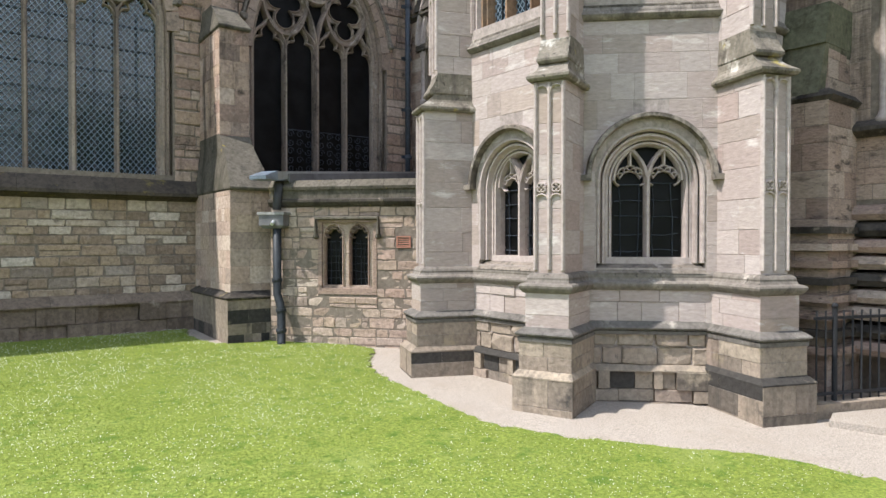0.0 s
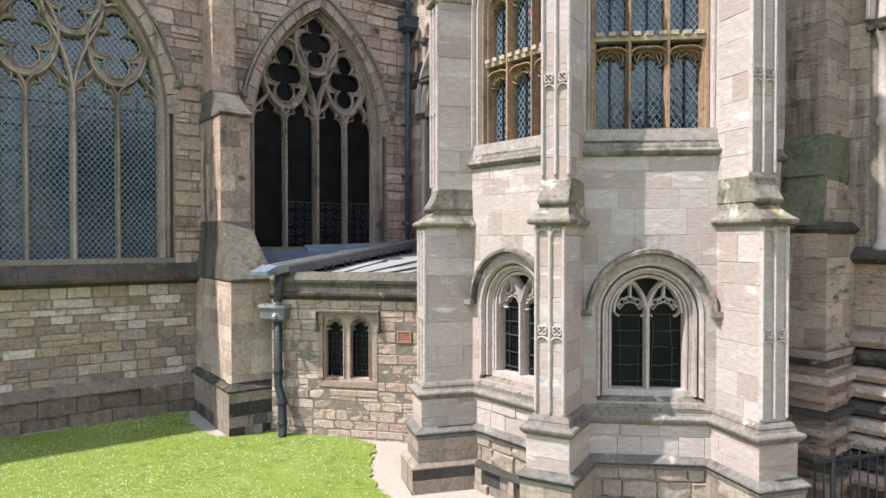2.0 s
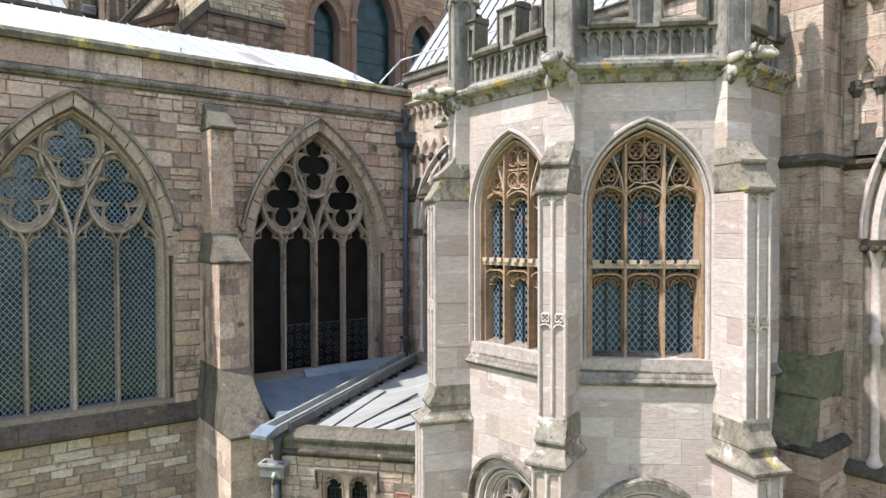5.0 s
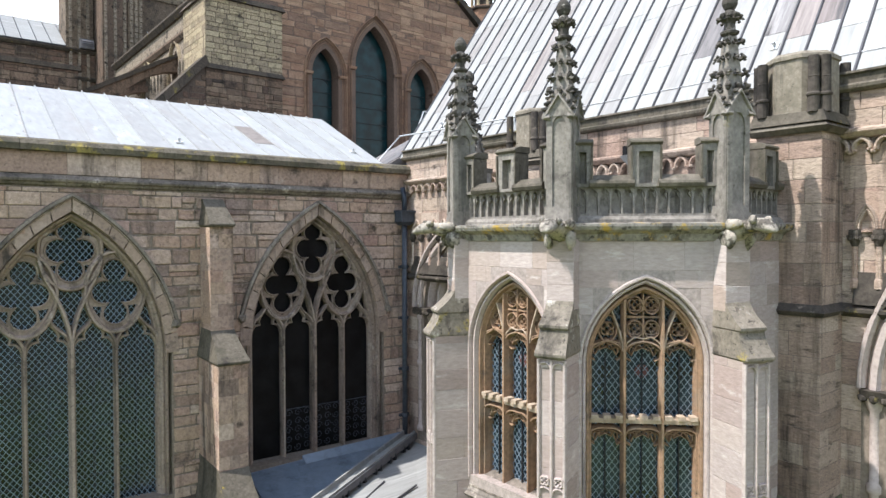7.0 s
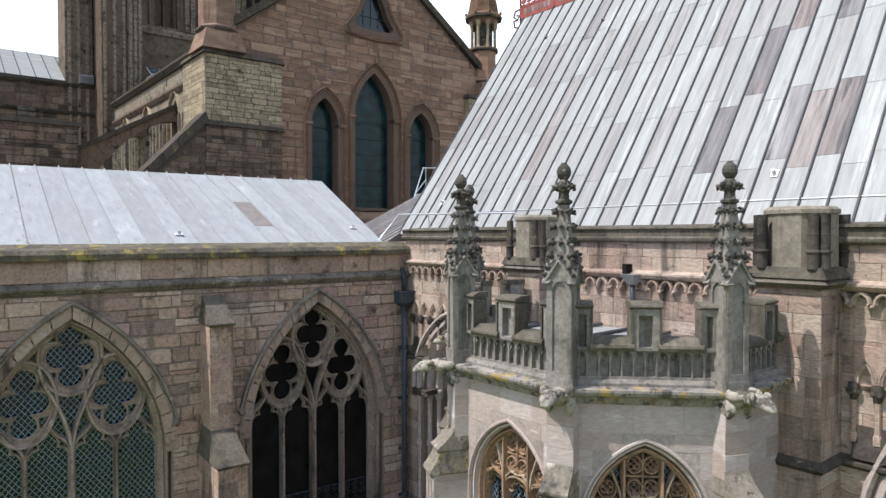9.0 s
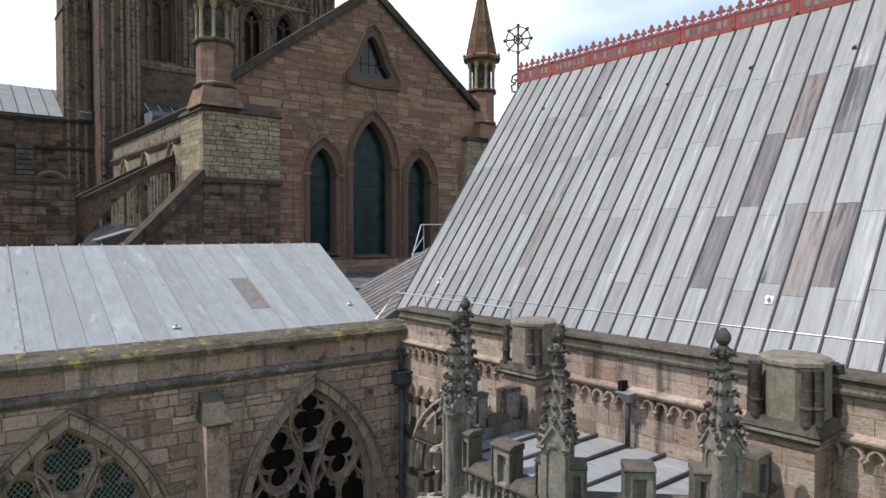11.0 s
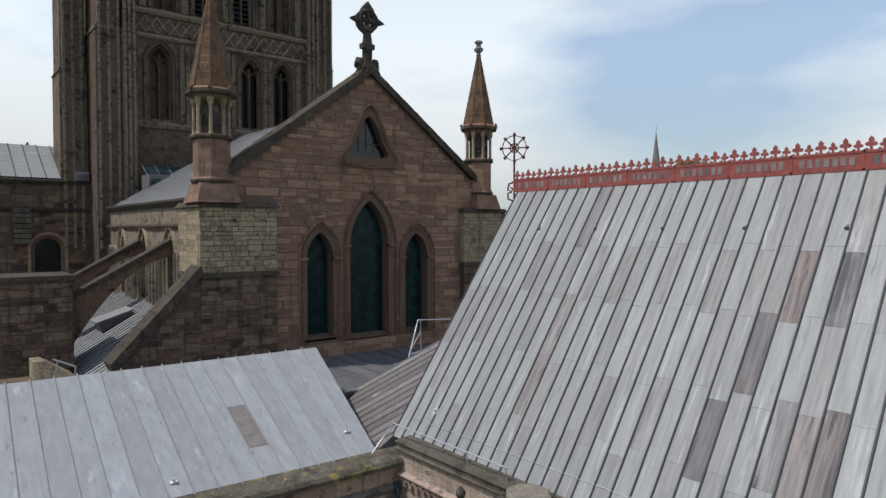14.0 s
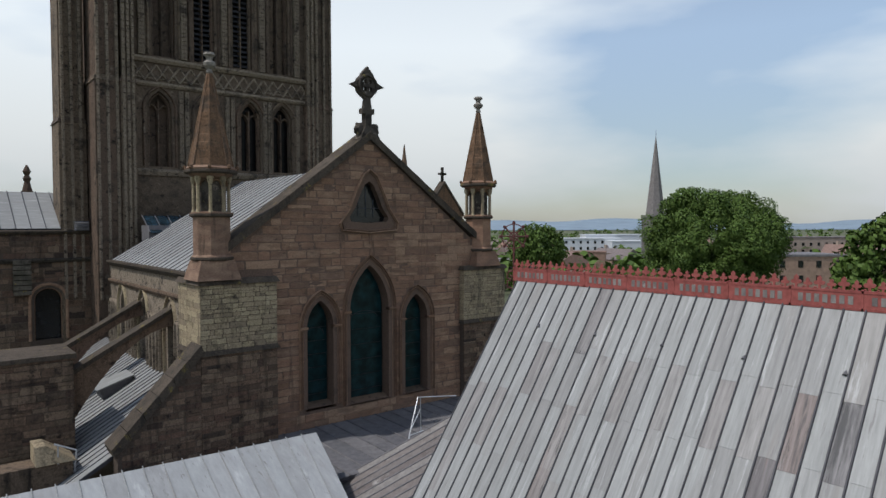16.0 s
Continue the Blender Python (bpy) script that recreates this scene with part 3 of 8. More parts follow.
def blob(bm, x, y, z, rx, ry, rz, rough=0.25, seed=0, levels=1):
    """A small carved lump."""
    g = bmesh.ops.create_icosphere(bm, subdivisions=levels, radius=1)
    for v in g["verts"]:
        k = 1 + rough * noise.noise(v.co * 2.3 + Vector((seed * 1.7, seed * 0.3, 4.0)))
        v.co = Vector((x + v.co.x * rx * k, y + v.co.y * ry * k, z + v.co.z * rz * k))


def arch(c, hw, spring, rise, n=12):
    """Points of a pointed arch, from its right springing over the apex to the left; low ones have four centres."""
    cx = (hw * hw - rise * rise) / (2 * hw)
    r = hw - cx
    top = math.atan2(rise, -cx)
    right = [(c + cx + r * math.cos(top * i / n), spring + r * math.sin(top * i / n)) for i in range(n + 1)]
    if rise < 0.9 * hw:
        r1 = 0.5 * hw
        p = min((i * 0.01 for i in range(20, 150)), key=lambda q: abs((rise - r1 * math.sin(q)) * math.sin(q) - (hw - r1 + r1 * math.cos(q)) * math.cos(q)))
        k = n * 2 // 3
        four = [(c + hw - r1 + r1 * math.cos(p * i / k), spring + r1 * math.sin(p * i / k)) for i in range(k + 1)]
        e = four[-1]
        four += [(e[0] + (c - e[0]) * i / (n - k), e[1] + (spring + rise - e[1]) * i / (n - k)) for i in range(1, n - k + 1)]
        right = [(a[0] * 0.55 + b[0] * 0.45, a[1] * 0.55 + b[1] * 0.45) for a, b in zip(right, four)]
    return right + [(2 * c - u, z) for u, z in reversed(right[:-1])]


def opening(c, hw, sill, spring, rise, n=12):
    return [(c - hw, sill), (c + hw, sill)] + arch(c, hw, spring, rise, n)


def reach(c, hw, sill, spring, rise):
    """For coursing: the span that an arched opening takes between two heights."""
    pts = arch(c, hw, spring, rise, 24)

    def span(z0, z1):
        if z1 <= sill or z0 >= spring + rise:
            return None
        z = max(z0, sill)
        if z <= spring:
            return c - hw, c + hw
        w = max([u - c for u, zz in pts if zz >= z] + [0])
        return c - w, c + w
    return span


def foil(c, z, a, b, lobes=4, turn=0.0, n=9):
    """The outline of a quatrefoil or trefoil: lobes of radius a at b from the middle."""
    out = []
    reach_ = math.pi - math.acos(min(1, max(-1, (b * math.sin(math.pi / lobes)) / a))) if a > b * math.sin(math.pi / lobes) else math.pi / 2
    half = math.pi / 2 + math.pi / lobes * 0.9
    for k in range(lobes):
        mid = turn + 2 * math.pi * k / lobes
        ox, oz = c + b * math.cos(mid), z + b * math.sin(mid)
        for i in range(n):
            t = mid - half + 2 * half * i / (n - 1)
            out.append((ox + a * math.cos(t), oz + a * math.sin(t)))
    return out


def long_foil(c, z, w, h, a):
    """A tall quatrefoil of half width w and half height h, with lobes of radius a."""
    out = []
    for ox, oz, mid, half in ((w - a, 0, 0, 1.95), (0, h - a, math.pi / 2, 2.25), (a - w, 0, math.pi, 1.95), (0, a - h, 1.5 * math.pi, 2.25)):
        for i in range(11):
            t = mid - half + 2 * half * i / 10
            out.append((c + ox + a * math.cos(t), z + oz + a * math.sin(t)))
    return out


def inside_spans(poly, p, d):
    """Where the line p + t d runs inside a polygon."""
    hits = []
    k = len(poly)
    for i in range(k):
        (x1, z1), (x2, z2) = poly[i], poly[(i + 1) % k]
        ex, ez = x2 - x1, z2 - z1
        den = d[0] * ez - d[1] * ex
        if abs(den) < 1e-9:
            continue
        t = ((x1 - p[0]) * ez - (z1 - p[1]) * ex) / den
        s = ((x1 - p[0]) * d[1] - (z1 - p[1]) * d[0]) / den
        if 0 <= s < 1:
            hits.append(t)
    hits.sort()
    return list(zip(hits[::2], hits[1::2]))


def lattice(bm, poly, step, slope, w, y, depth=0.008):
    """Diagonal leads or wires across an opening, in both directions."""
    us, zs = [p[0] for p in poly], [p[1] for p in poly]
    cu, cz = (min(us) + max(us)) / 2, (min(zs) + max(zs)) / 2
    size = math.hypot(max(us) - min(us), max(zs) - min(zs))
    for sgn in (1, -1):
        ang = math.atan(slope) * sgn
        d = (math.cos(ang), math.sin(ang))
        nrm = (-d[1], d[0])
        k = int(size / step / 2) + 1
        for i in range(-k, k + 1):
            p = (cu + nrm[0] * i * step, cz + nrm[1] * i * step)
            for t0, t1 in inside_spans(poly, p, d):
                a, b = (p[0] + d[0] * t0, p[1] + d[1] * t0), (p[0] + d[0] * t1, p[1] + d[1] * t1)
                hexa(bm, [(a[0] - nrm[0] * w, y, a[1] - nrm[1] * w), (a[0] + nrm[0] * w, y, a[1] + nrm[1] * w), (a[0] + nrm[0] * w * .6, y + depth, a[1] + nrm[1] * w * .6), (a[0] - nrm[0] * w * .6, y + depth, a[1] - nrm[1] * w * .6)],
                     [(b[0] - nrm[0] * w, y, b[1] - nrm[1] * w), (b[0] + nrm[0] * w, y, b[1] + nrm[1] * w), (b[0] + nrm[0] * w * .6, y + depth, b[1] + nrm[1] * w * .6), (b[0] - nrm[0] * w * .6, y + depth, b[1] - nrm[1] * w * .6)])


def block_mesh(e, k, seed=0, skew=0.0):
    """One dressed stone of size 1, its front edges worn by e over a depth of k, its outline out of true by skew; shared by all stones that are objects of their own."""
    bm = bmesh.new()
    r = random.Random(seed)
    m = [(0, 0), (0.5, 0), (1, 0), (1, 0.5), (1, 1), (0.5, 1), (0, 1), (0, 0.5)] if skew else [(0, 0), (1, 0), (1, 1), (0, 1)]
    m = [(min(1, max(0, u + r.uniform(-skew, skew))), k, min(1, max(0, z + r.uniform(-skew, skew) * 1.8))) for u, z in m]
    f = [(0.5 + (u - 0.5) * (1 - 2 * e * r.uniform(0.7, 1.5)), r.uniform(0, 0.3) if skew else 0, 0.5 + (z - 0.5) * (1 - 4 * e * r.uniform(0.7, 1.4))) for u, _, z in m]
    b = [(u, 1, z) for u, _, z in m]
    rows = [[bm.verts.new(p) for p in r] for r in (f, m, b)]
    bm.faces.new(rows[0])
    for a, c in zip(rows, rows[1:]):
        for i in range(len(a)):
            bm.faces.new((a[i], c[i], c[(i + 1) % len(a)], a[(i + 1) % len(a)]))
    bmesh.ops.recalc_face_normals(bm, faces=bm.faces)
    me = bpy.data.meshes.new("stone")
    bm.to_mesh(me)
    bm.free()
    return me


ASHLAR, RUBBLE = [block_mesh(0.006, 0.08)], [block_mesh(0.028, 0.45, k + 1, 0.045) for k in range(6)]
BLOCKS = {}


def stone_block(mat, rough):
    key = (mat.name, rough)
    if key not in BLOCKS:
        BLOCKS[key] = [q.copy() for q in (RUBBLE if rough else ASHLAR)]
        for q in BLOCKS[key]:
            q.materials.append(mat)
    return rnd.choice(BLOCKS[key])


def courses(parent, u0, u1, z0, z1, height, length, mat, holes=(), proud=0.012, joint=0.008, rough=0.0, y=0.0, limit=300, name="stone", within=None, m=None, seed=1):
    """Lays stones in courses over a wall's face; each is an object under parent, those past the limit one joined part."""
    r = random.Random(seed)
    rest = []
    made = 0
    z = z0
    while z < z1 - 0.04:
        h = min(height * r.uniform(0.72, 1.3), z1 - z)
        if z1 - z - h < 0.08:
            h = z1 - z
        cuts = [(u0, u1)]
        for hole in holes:
            s = hole(z, z + h)
            if s:
                nxt = []
                for a, b in cuts:
                    if s[1] <= a or s[0] >= b:
                        nxt.append((a, b))
                        continue
                    if s[0] > a + 0.05:
                        nxt.append((a, s[0]))
                    if s[1] < b - 0.05:
                        nxt.append((s[1], b))
                cuts = nxt
        for a, b in cuts:
            u = a
            while u < b - 0.02:
                w = length * r.choice((r.uniform(0.4, 0.8), r.uniform(0.8, 1.3), r.uniform(1.1, 1.75)))
                if b - u - w < length * 0.4:
                    w = b - u
                p = proud * r.uniform(0.5, 1.4) + rough * r.random()
                q = (u + joint / 2, y - p, z + joint / 2, w - joint, p + 0.03, h - joint)
                if rough and h > 0.15 and r.random() < 0.16:
                    s = h * r.uniform(0.35, 0.65)
                    rest.append((q[0], y - proud - rough * r.random(), z + s + joint / 2, q[3], p + 0.03, h - s - joint))
                    q = q[:5] + (s - joint,)
                ok = made < limit and (within is None or within(u + w / 2, z + h / 2))
                if ok:
                    ob = new(name, stone_block(mat, rough > 0))
                    ob.parent = parent
                    mm = Matrix.LocRotScale((q[0], q[1], q[2]), Euler((0, 0, 0)), (q[3], q[4], q[5]))
                    ob.matrix_basis = m @ mm if m is not None else mm
                    made += 1
                else:
                    rest.append(q)
                u += w
        z += h
    if rest:
        vs, fs = [], []
        bv = 0.012 if rough else 0.003
        for a, b, c, w, d, h in rest:
            k = len(vs)
            e, g = (min(0.014, w * .1), min(0.014, h * .1)) if rough else (0.003, 0.003)
            pts = [(a + e, b, c + g), (a + w - e, b, c + g), (a + w - e, b, c + h - g), (a + e, b, c + h - g), (a, b + bv, c), (a + w, b + bv, c), (a + w, b + bv, c + h), (a, b + bv, c + h), (a, b + d, c), (a + w, b + d, c), (a + w, b + d, c + h), (a, b + d, c + h)]
            if m is not None:
                pts = [tuple(m @ Vector(p)) for p in pts]
            vs += pts
            fs.append((k, k + 1, k + 2, k + 3))
            for o in (0, 4):
                for i in range(4):
                    fs.append((k + o + i, k + o + (i + 1) % 4, k + o + 4 + (i + 1) % 4, k + o + 4 + i)[::-1])
        me = bpy.data.meshes.new("more_stones")
        me.from_pydata(vs, [], fs)
        me.materials.append(mat)
        ob = new("more_stones", me)
        ob.parent = parent
        ob["kind"] = "stuff"
    return made


def voussoirs(parent, c, hw, spring, rise, thick, mat, y0, y1, n=9, gap=0.006):
    """The wedge stones of an arch, one by one."""
    inner, outer = arch(c, hw, spring, rise, n), arch(c, hw + thick, spring, rise + thick * 1.15, n)
    for i in range(len(inner) - 1):
        bm = bmesh.new()
        a, b, d, e = inner[i], inner[i + 1], outer[i + 1], outer[i]
        k = gap
        q = [(a[0] + (b[0] - a[0]) * k, a[1] + (b[1] - a[1]) * k)]
        t = 0.03
        lerp = lambda p, r, s: (p[0] + (r[0] - p[0]) * s, p[1] + (r[1] - p[1]) * s)
        slab(bm, [lerp(a, b, t), lerp(b, a, t), lerp(d, e, t), lerp(e, d, t)], y0 - 0.004 * (i % 3), y1)
        part("voussoir", bm, mat, parent)

# ---- ground ----
def ground_z(y):
    return -0.02 * (13.0 - min(max(y, -14.0), 13.0))


bm = bmesh.new()
ys = [-2500, -40, -14, 13, 60, 4500]
xs = [-3500, -60, -10, 0, 6, 12, 60, 4500]
grid = [[bm.verts.new((x, y, ground_z(y) if abs(x) < 61 and y < 61 else -0.3)) for x in xs] for y in ys]
for i in range(len(ys) - 1):
    for j in range(len(xs) - 1):
        bm.faces.new((grid[i][j], grid[i][j + 1], grid[i + 1][j + 1], grid[i + 1][j]))
tagged(link("ground", bm, FIELD), "open ground running out to far fields", "ground", kind="structure")


def sheet(name, pts, lift, mat, label, category):
    """A thin layer on the sloping ground."""
    bm = bmesh.new()
    tris = tessellate_polygon([[Vector((x, y, 0)) for x, y in pts]])
    v = [bm.verts.new((x, y, ground_z(y) + lift)) for x, y in pts]
    for t in tris:
        bm.faces.new([v[i] for i in t])
    return tagged(link(name, bm, mat), label, category, kind="structure")


sheet("gravel", [(-14, -14), (30, -14), (30, 13), (-14, 13)], 0.008, GRAVEL, "pinkish gravel margin round the chapel foot", "gravel")
LAWN = [(-14, -14), (9.5, -14), (8.2, -4), (6.4, 0.6), (5.95, 1.8), (5.75, 2.75), (5.3, 3.3), (4.95, 3.8), (4.6, 4.35), (4.45, 4.9), (4.5, 5.5), (4.58, 6.1), (4.7, 7.0), (4.85, 7.75), (5.3, 8.4), (5.72, 9.0), (5.62, 9.5), (5.2, 10.3), (4.9, 10.78), (4.4, 10.6), (3.8, 10.9), (3.7, 11.9), (3.9, 12.72), (1.8, 12.83), (0.9, 12.86), (-14, 13.5)]
rag = random.Random(17)
ragged = []
for i, (x, y) in enumerate(LAWN):
    x2, y2 = LAWN[(i + 1) % len(LAWN)]
    k = int(math.hypot(x2 - x, y2 - y) / 0.09) if max(abs(x), abs(x2)) < 7 and min(y, y2) > 0 else 1
    for j in range(k):
        e = 0 if k == 1 else 0.05
        ragged.append((x + (x2 - x) * j / k + rag.uniform(-e, e), y + (y2 - y) * j / k + rag.uniform(-e, e)))
sheet("lawn", ragged, 0.03, SOIL, "sunlit mown lawn dotted with daisies", "lawn")


# ---- windows ----
def mesh_unit(c, z, w, h):
    """The outline of one reticulated tracery unit: an upright oval, drawn to points above and below."""
    out = []
    for i in range(32):
        t = 2 * math.pi * i / 32
        a, b = math.cos(t), math.sin(t)
        out.append((c + w * math.copysign(abs(a) ** 0.92, a), z + h * math.copysign(abs(b) ** 1.12, b)))
    return out


def cusped(u, q, z, h, lobes=5):
    """The foiled underside of a light's head: a row of small lobes round an arch of half width q and height h."""
    out = []
    for i in range(lobes):
        mid = math.pi * (i + 0.5) / lobes
        a = 1.25 * q * math.sin(math.pi / lobes / 2)
        cu, cz = u + (q - a) * math.cos(mid), z + (h - a) * math.sin(mid)
        out += [(cu + a * math.cos(mid + t), cz + a * math.sin(mid + t)) for t in (-1.7, -1.1, -0.55, 0, 0.55, 1.1, 1.7)]
    return out


def great_window(name, m, c, hw, sill, spring, rise, stone, pane_mat, mesh_mat, label, wire, hood_mat):
    """A four-light window with reticulated bar tracery, quatrefoils, wire guards and a hood mould."""
    win = thing(name, m, label, "window", kind="structure")
    yg = 0.34
    bm = bmesh.new(); slab(bm, opening(c, hw - 0.02, sill, spring, rise), yg + 0.03, yg + 0.05)
    part("pane", bm, pane_mat, win)
    for i, (gw, y0, y1, wd) in enumerate(((hw + 0.13, 0.05, 0.16, 0.035), (hw + 0.06, 0.12, 0.24, 0.045), (hw + 0.0, 0.2, 0.36, 0.035))):
        bm = bmesh.new()
        bar(bm, [(c + gw, sill - 0.02)] + arch(c, gw, spring, rise + (gw - hw) * 1.25, 14) + [(c - gw, sill - 0.02)], wd, y0, y1)
        part("jamb_moulding", bm, stone, win)
    bm = bmesh.new()
    hr = [q for q in arch(c, hw + 0.38, spring - 0.15, rise + 0.57, 24) if q[1] > spring + 0.62]
    bar(bm, hr, 0.036, -0.10, 0.04, nose=0.7)
    part("hood_mould", bm, hood_mat, win, "dark weathered hood mould")
    bm = bmesh.new()
    bar(bm, [(c + (u - c) * 0.972, z - 0.05) for u, z in hr], 0.02, -0.06, 0.04)
    part("hood_roll", bm, stone, win)
    for q in (hr[0], hr[-1]):
        bm = bmesh.new(); blob(bm, q[0], -0.05, q[1] - 0.06, 0.085, 0.09, 0.11, 0.6, q[0])
        part("label_stop", bm, hood_mat, win)
    lw = hw / 2
    low = spring + 0.2
    for k in (-1, 0, 1):
        bm = bmesh.new()
        bar(bm, [(c + k * lw, sill - 0.02), (c + k * lw, low + (0.05 if k else 0.2))], 0.042 if k else 0.058, yg - 0.16 - (0.03 if not k else 0), yg + 0.04)
        part("mullion", bm, stone, win)
    units = [(c - lw, spring + 1.20, 0.40, 0.61), (c + lw, spring + 1.20, 0.40, 0.61), (c, spring + 1.97, 0.40, 0.57)]
    for u, z, w, h in units:
        rim, foil_ = mesh_unit(u, z, w + 0.10, h + 0.13), long_foil(u, z, w, h, 0.215)
        eyes = []
        for sx in (-1, 1):
            for sz in (-1, 1):
                a, b = u + sx * 0.27, z + sz * 0.33
                eyes.append([(a - sx * 0.05, b - sz * 0.06), (a + sx * 0.11, b - sz * 0.075), (a + sx * 0.045, b + sz * 0.06), (a - sx * 0.02, b + sz * 0.15)])
        bm = bmesh.new(); pierced(bm, rim, [foil_] + eyes, yg - 0.06, yg + 0.03); part("quatrefoil_plate", bm, stone, win)
        bm = bmesh.new(); bar(bm, rim, 0.042, yg - 0.155, yg + 0.03, True); part("tracery_ring", bm, stone, win)
        bm = bmesh.new(); bar(bm, foil_, 0.018, yg - 0.095, yg - 0.05, True); part("quatrefoil", bm, stone, win)
    for k in (-1.5, -0.5, 0.5, 1.5):
        u = c + k * lw
        bm = bmesh.new()
        bar(bm, [(u - lw * 0.5, low), (u - lw * 0.47, low + 0.13), (u - lw * 0.36, low + 0.27), (u - lw * 0.16, low + 0.40), (u, low + 0.57), (u + lw * 0.16, low + 0.40), (u + lw * 0.36, low + 0.27), (u + lw * 0.47, low + 0.13), (u + lw * 0.5, low)], 0.034, yg - 0.145, yg + 0.03)
        head = [(-0.335, 0.0), (-0.31, 0.09), (-0.25, 0.17), (-0.145, 0.19), (-0.165, 0.27), (-0.13, 0.36), (-0.07, 0.43), (0, 0.52), (0.07, 0.43), (0.13, 0.36), (0.165, 0.27), (0.145, 0.19), (0.25, 0.17), (0.31, 0.09), (0.335, 0.0)]
        bar(bm, [(u + a * lw / 0.72, low + b - 0.02) for a, b in head], 0.024, yg - 0.09, yg + 0.03)
        part("light_head", bm, stone, win)
    for k in (-1, 1):
        bm = bmesh.new()
        bar(bm, [(c, low + 0.08), (c + k * 0.04, low + 0.36), (c + k * 0.12, low + 0.66), (c + k * 0.25, low + 0.98), (c + k * 0.40, low + 1.28), (c + k * 0.50, low + 1.60)], 0.040, yg - 0.18, yg + 0.03)
        part("tracery_branch", bm, stone, win)
        bm = bmesh.new()
        bar(bm, [(c + k * (lw * 1.5), low + 0.55), (c + k * (lw + 0.48), low + 0.80), (c + k * (lw + 0.52), low + 1.0)], 0.03, yg - 0.14, yg + 0.03)
        part("tracery_branch", bm, stone, win)
        bm = bmesh.new()
        bar(bm, [(c + k * (lw * 0.5), low + 0.55), (c + k * (lw - 0.46), low + 0.80), (c + k * (lw - 0.50), low + 1.0)], 0.03, yg - 0.14, yg + 0.03)
        part("tracery_branch", bm, stone, win)
    if wire:
        for k in (-1.5, -0.5, 0.5, 1.5):
            for j in range(7):
                z = sill + 0.12 + j * (low - sill) / 6.6
                bm = bmesh.new(); box(bm, c + k * lw - lw * 0.45, c + k * lw + lw * 0.45, yg - 0.02, yg - 0.005, z - 0.008, z + 0.008); part("glazing_bar", bm, IRON, win)
            bm = bmesh.new(); box(bm, c + k * lw - 0.009, c + k * lw + 0.009, yg - 0.025, yg - 0.01, sill, low + 0.1); part("glazing_bar", bm, IRON, win)
        bm = bmesh.new()
        lattice(bm, opening(c, hw - 0.03, sill, spring, rise, 10), 0.078, 1.25, 0.0058, yg - 0.035, 0.004)
        part("wire_guard", bm, mesh_mat, win, "fine diamond wire guard")
    else:
        for k in (-0.5, 0.5, 1.5):
            bm = bmesh.new()
            r = random.Random(int(k * 10))
            u0, u1, z0, z1 = c + k * lw - lw * 0.44, c + k * lw + lw * 0.44, sill + 0.05, sill + 0.98
            for row in range(5):
                for col in range(3):
                    cu, cz = u0 + (col + 0.5) * (u1 - u0) / 3, z0 + (row + 0.5) * (z1 - z0) / 5
                    turn = r.choice((0, math.pi))
                    bar(bm, [(cu + 0.085 * (1 - t / 14) * math.cos(turn + t * 0.7), cz + 0.09 * (1 - t / 14) * math.sin(turn + t * 0.7)) for t in range(12)], 0.007, yg - 0.03, yg - 0.018)
            bar(bm, [(u0, z1), (u1, z1)], 0.008, yg - 0.03, yg - 0.015)
            part("scroll_grille", bm, mesh_mat, win, "scrolled grey metal grille")
    bm = bmesh.new()
    run(bm, c - hw - 0.25, c + hw + 0.25, [(0.36, sill - 0.02), (-0.02, sill - 0.22), (-0.02, sill - 0.3), (0.36, sill - 0.3)])
    part("sill", bm, hood_mat, win, "dark sloping stone sill")
    return win


# ---- the wall with the two great windows ----
LW = pose(9.0, 12.72, 0, 0, 0, -2.58)
wall = thing("wall_east", LW, "tan and pink rubble stone wall of the retrochoir", "wall", kind="structure")
W1, W2 = (-6.89, 1.44, 2.93, 5.65, 2.53), (-2.19, 1.43, 3.12, 5.63, 2.56)
bm = bmesh.new()
pierced(bm, [(-17, -0.4), (0.6, -0.4), (0.6, 9.35), (-17, 9.35)], [opening(W1[0], W1[1] + 0.2, *W1[2:4], W1[4] + 0.25), opening(W2[0], W2[1] + 0.2, *W2[2:4], W2[4] + 0.25)], 0, 0.9)
part("wall_core", bm, MORTAR, wall)
h1, h2 = reach(W1[0], W1[1] + 0.22, W1[2] - 0.3, W1[3], W1[4] + 0.27), reach(W2[0], W2[1] + 0.22, W2[2] - 0.3, W2[3], W2[4] + 0.27)
courses(wall, -11.0, 0.55, 0.72, 2.5, 0.165, 0.40, TAN, proud=0.012, rough=0.02, joint=0.010, limit=230, within=lambda u, z: u < -4.2, seed=3)
courses(wall, -11.0, 0.55, 2.82, 8.72, 0.24, 0.46, PINK, holes=(h1, h2), proud=0.012, rough=0.03, joint=0.013, limit=290, within=lambda u, z: u > -7, seed=4)
courses(wall, -11.0, -3.6, -0.3, 0.56, 0.24, 0.55, WALLFOOT, proud=0.16, joint=0.004, limit=60, seed=5)
courses(wall, -11.0, 0.5, 8.95, 9.34, 0.36, 0.9, PINK, proud=0.02, limit=40, seed=6)
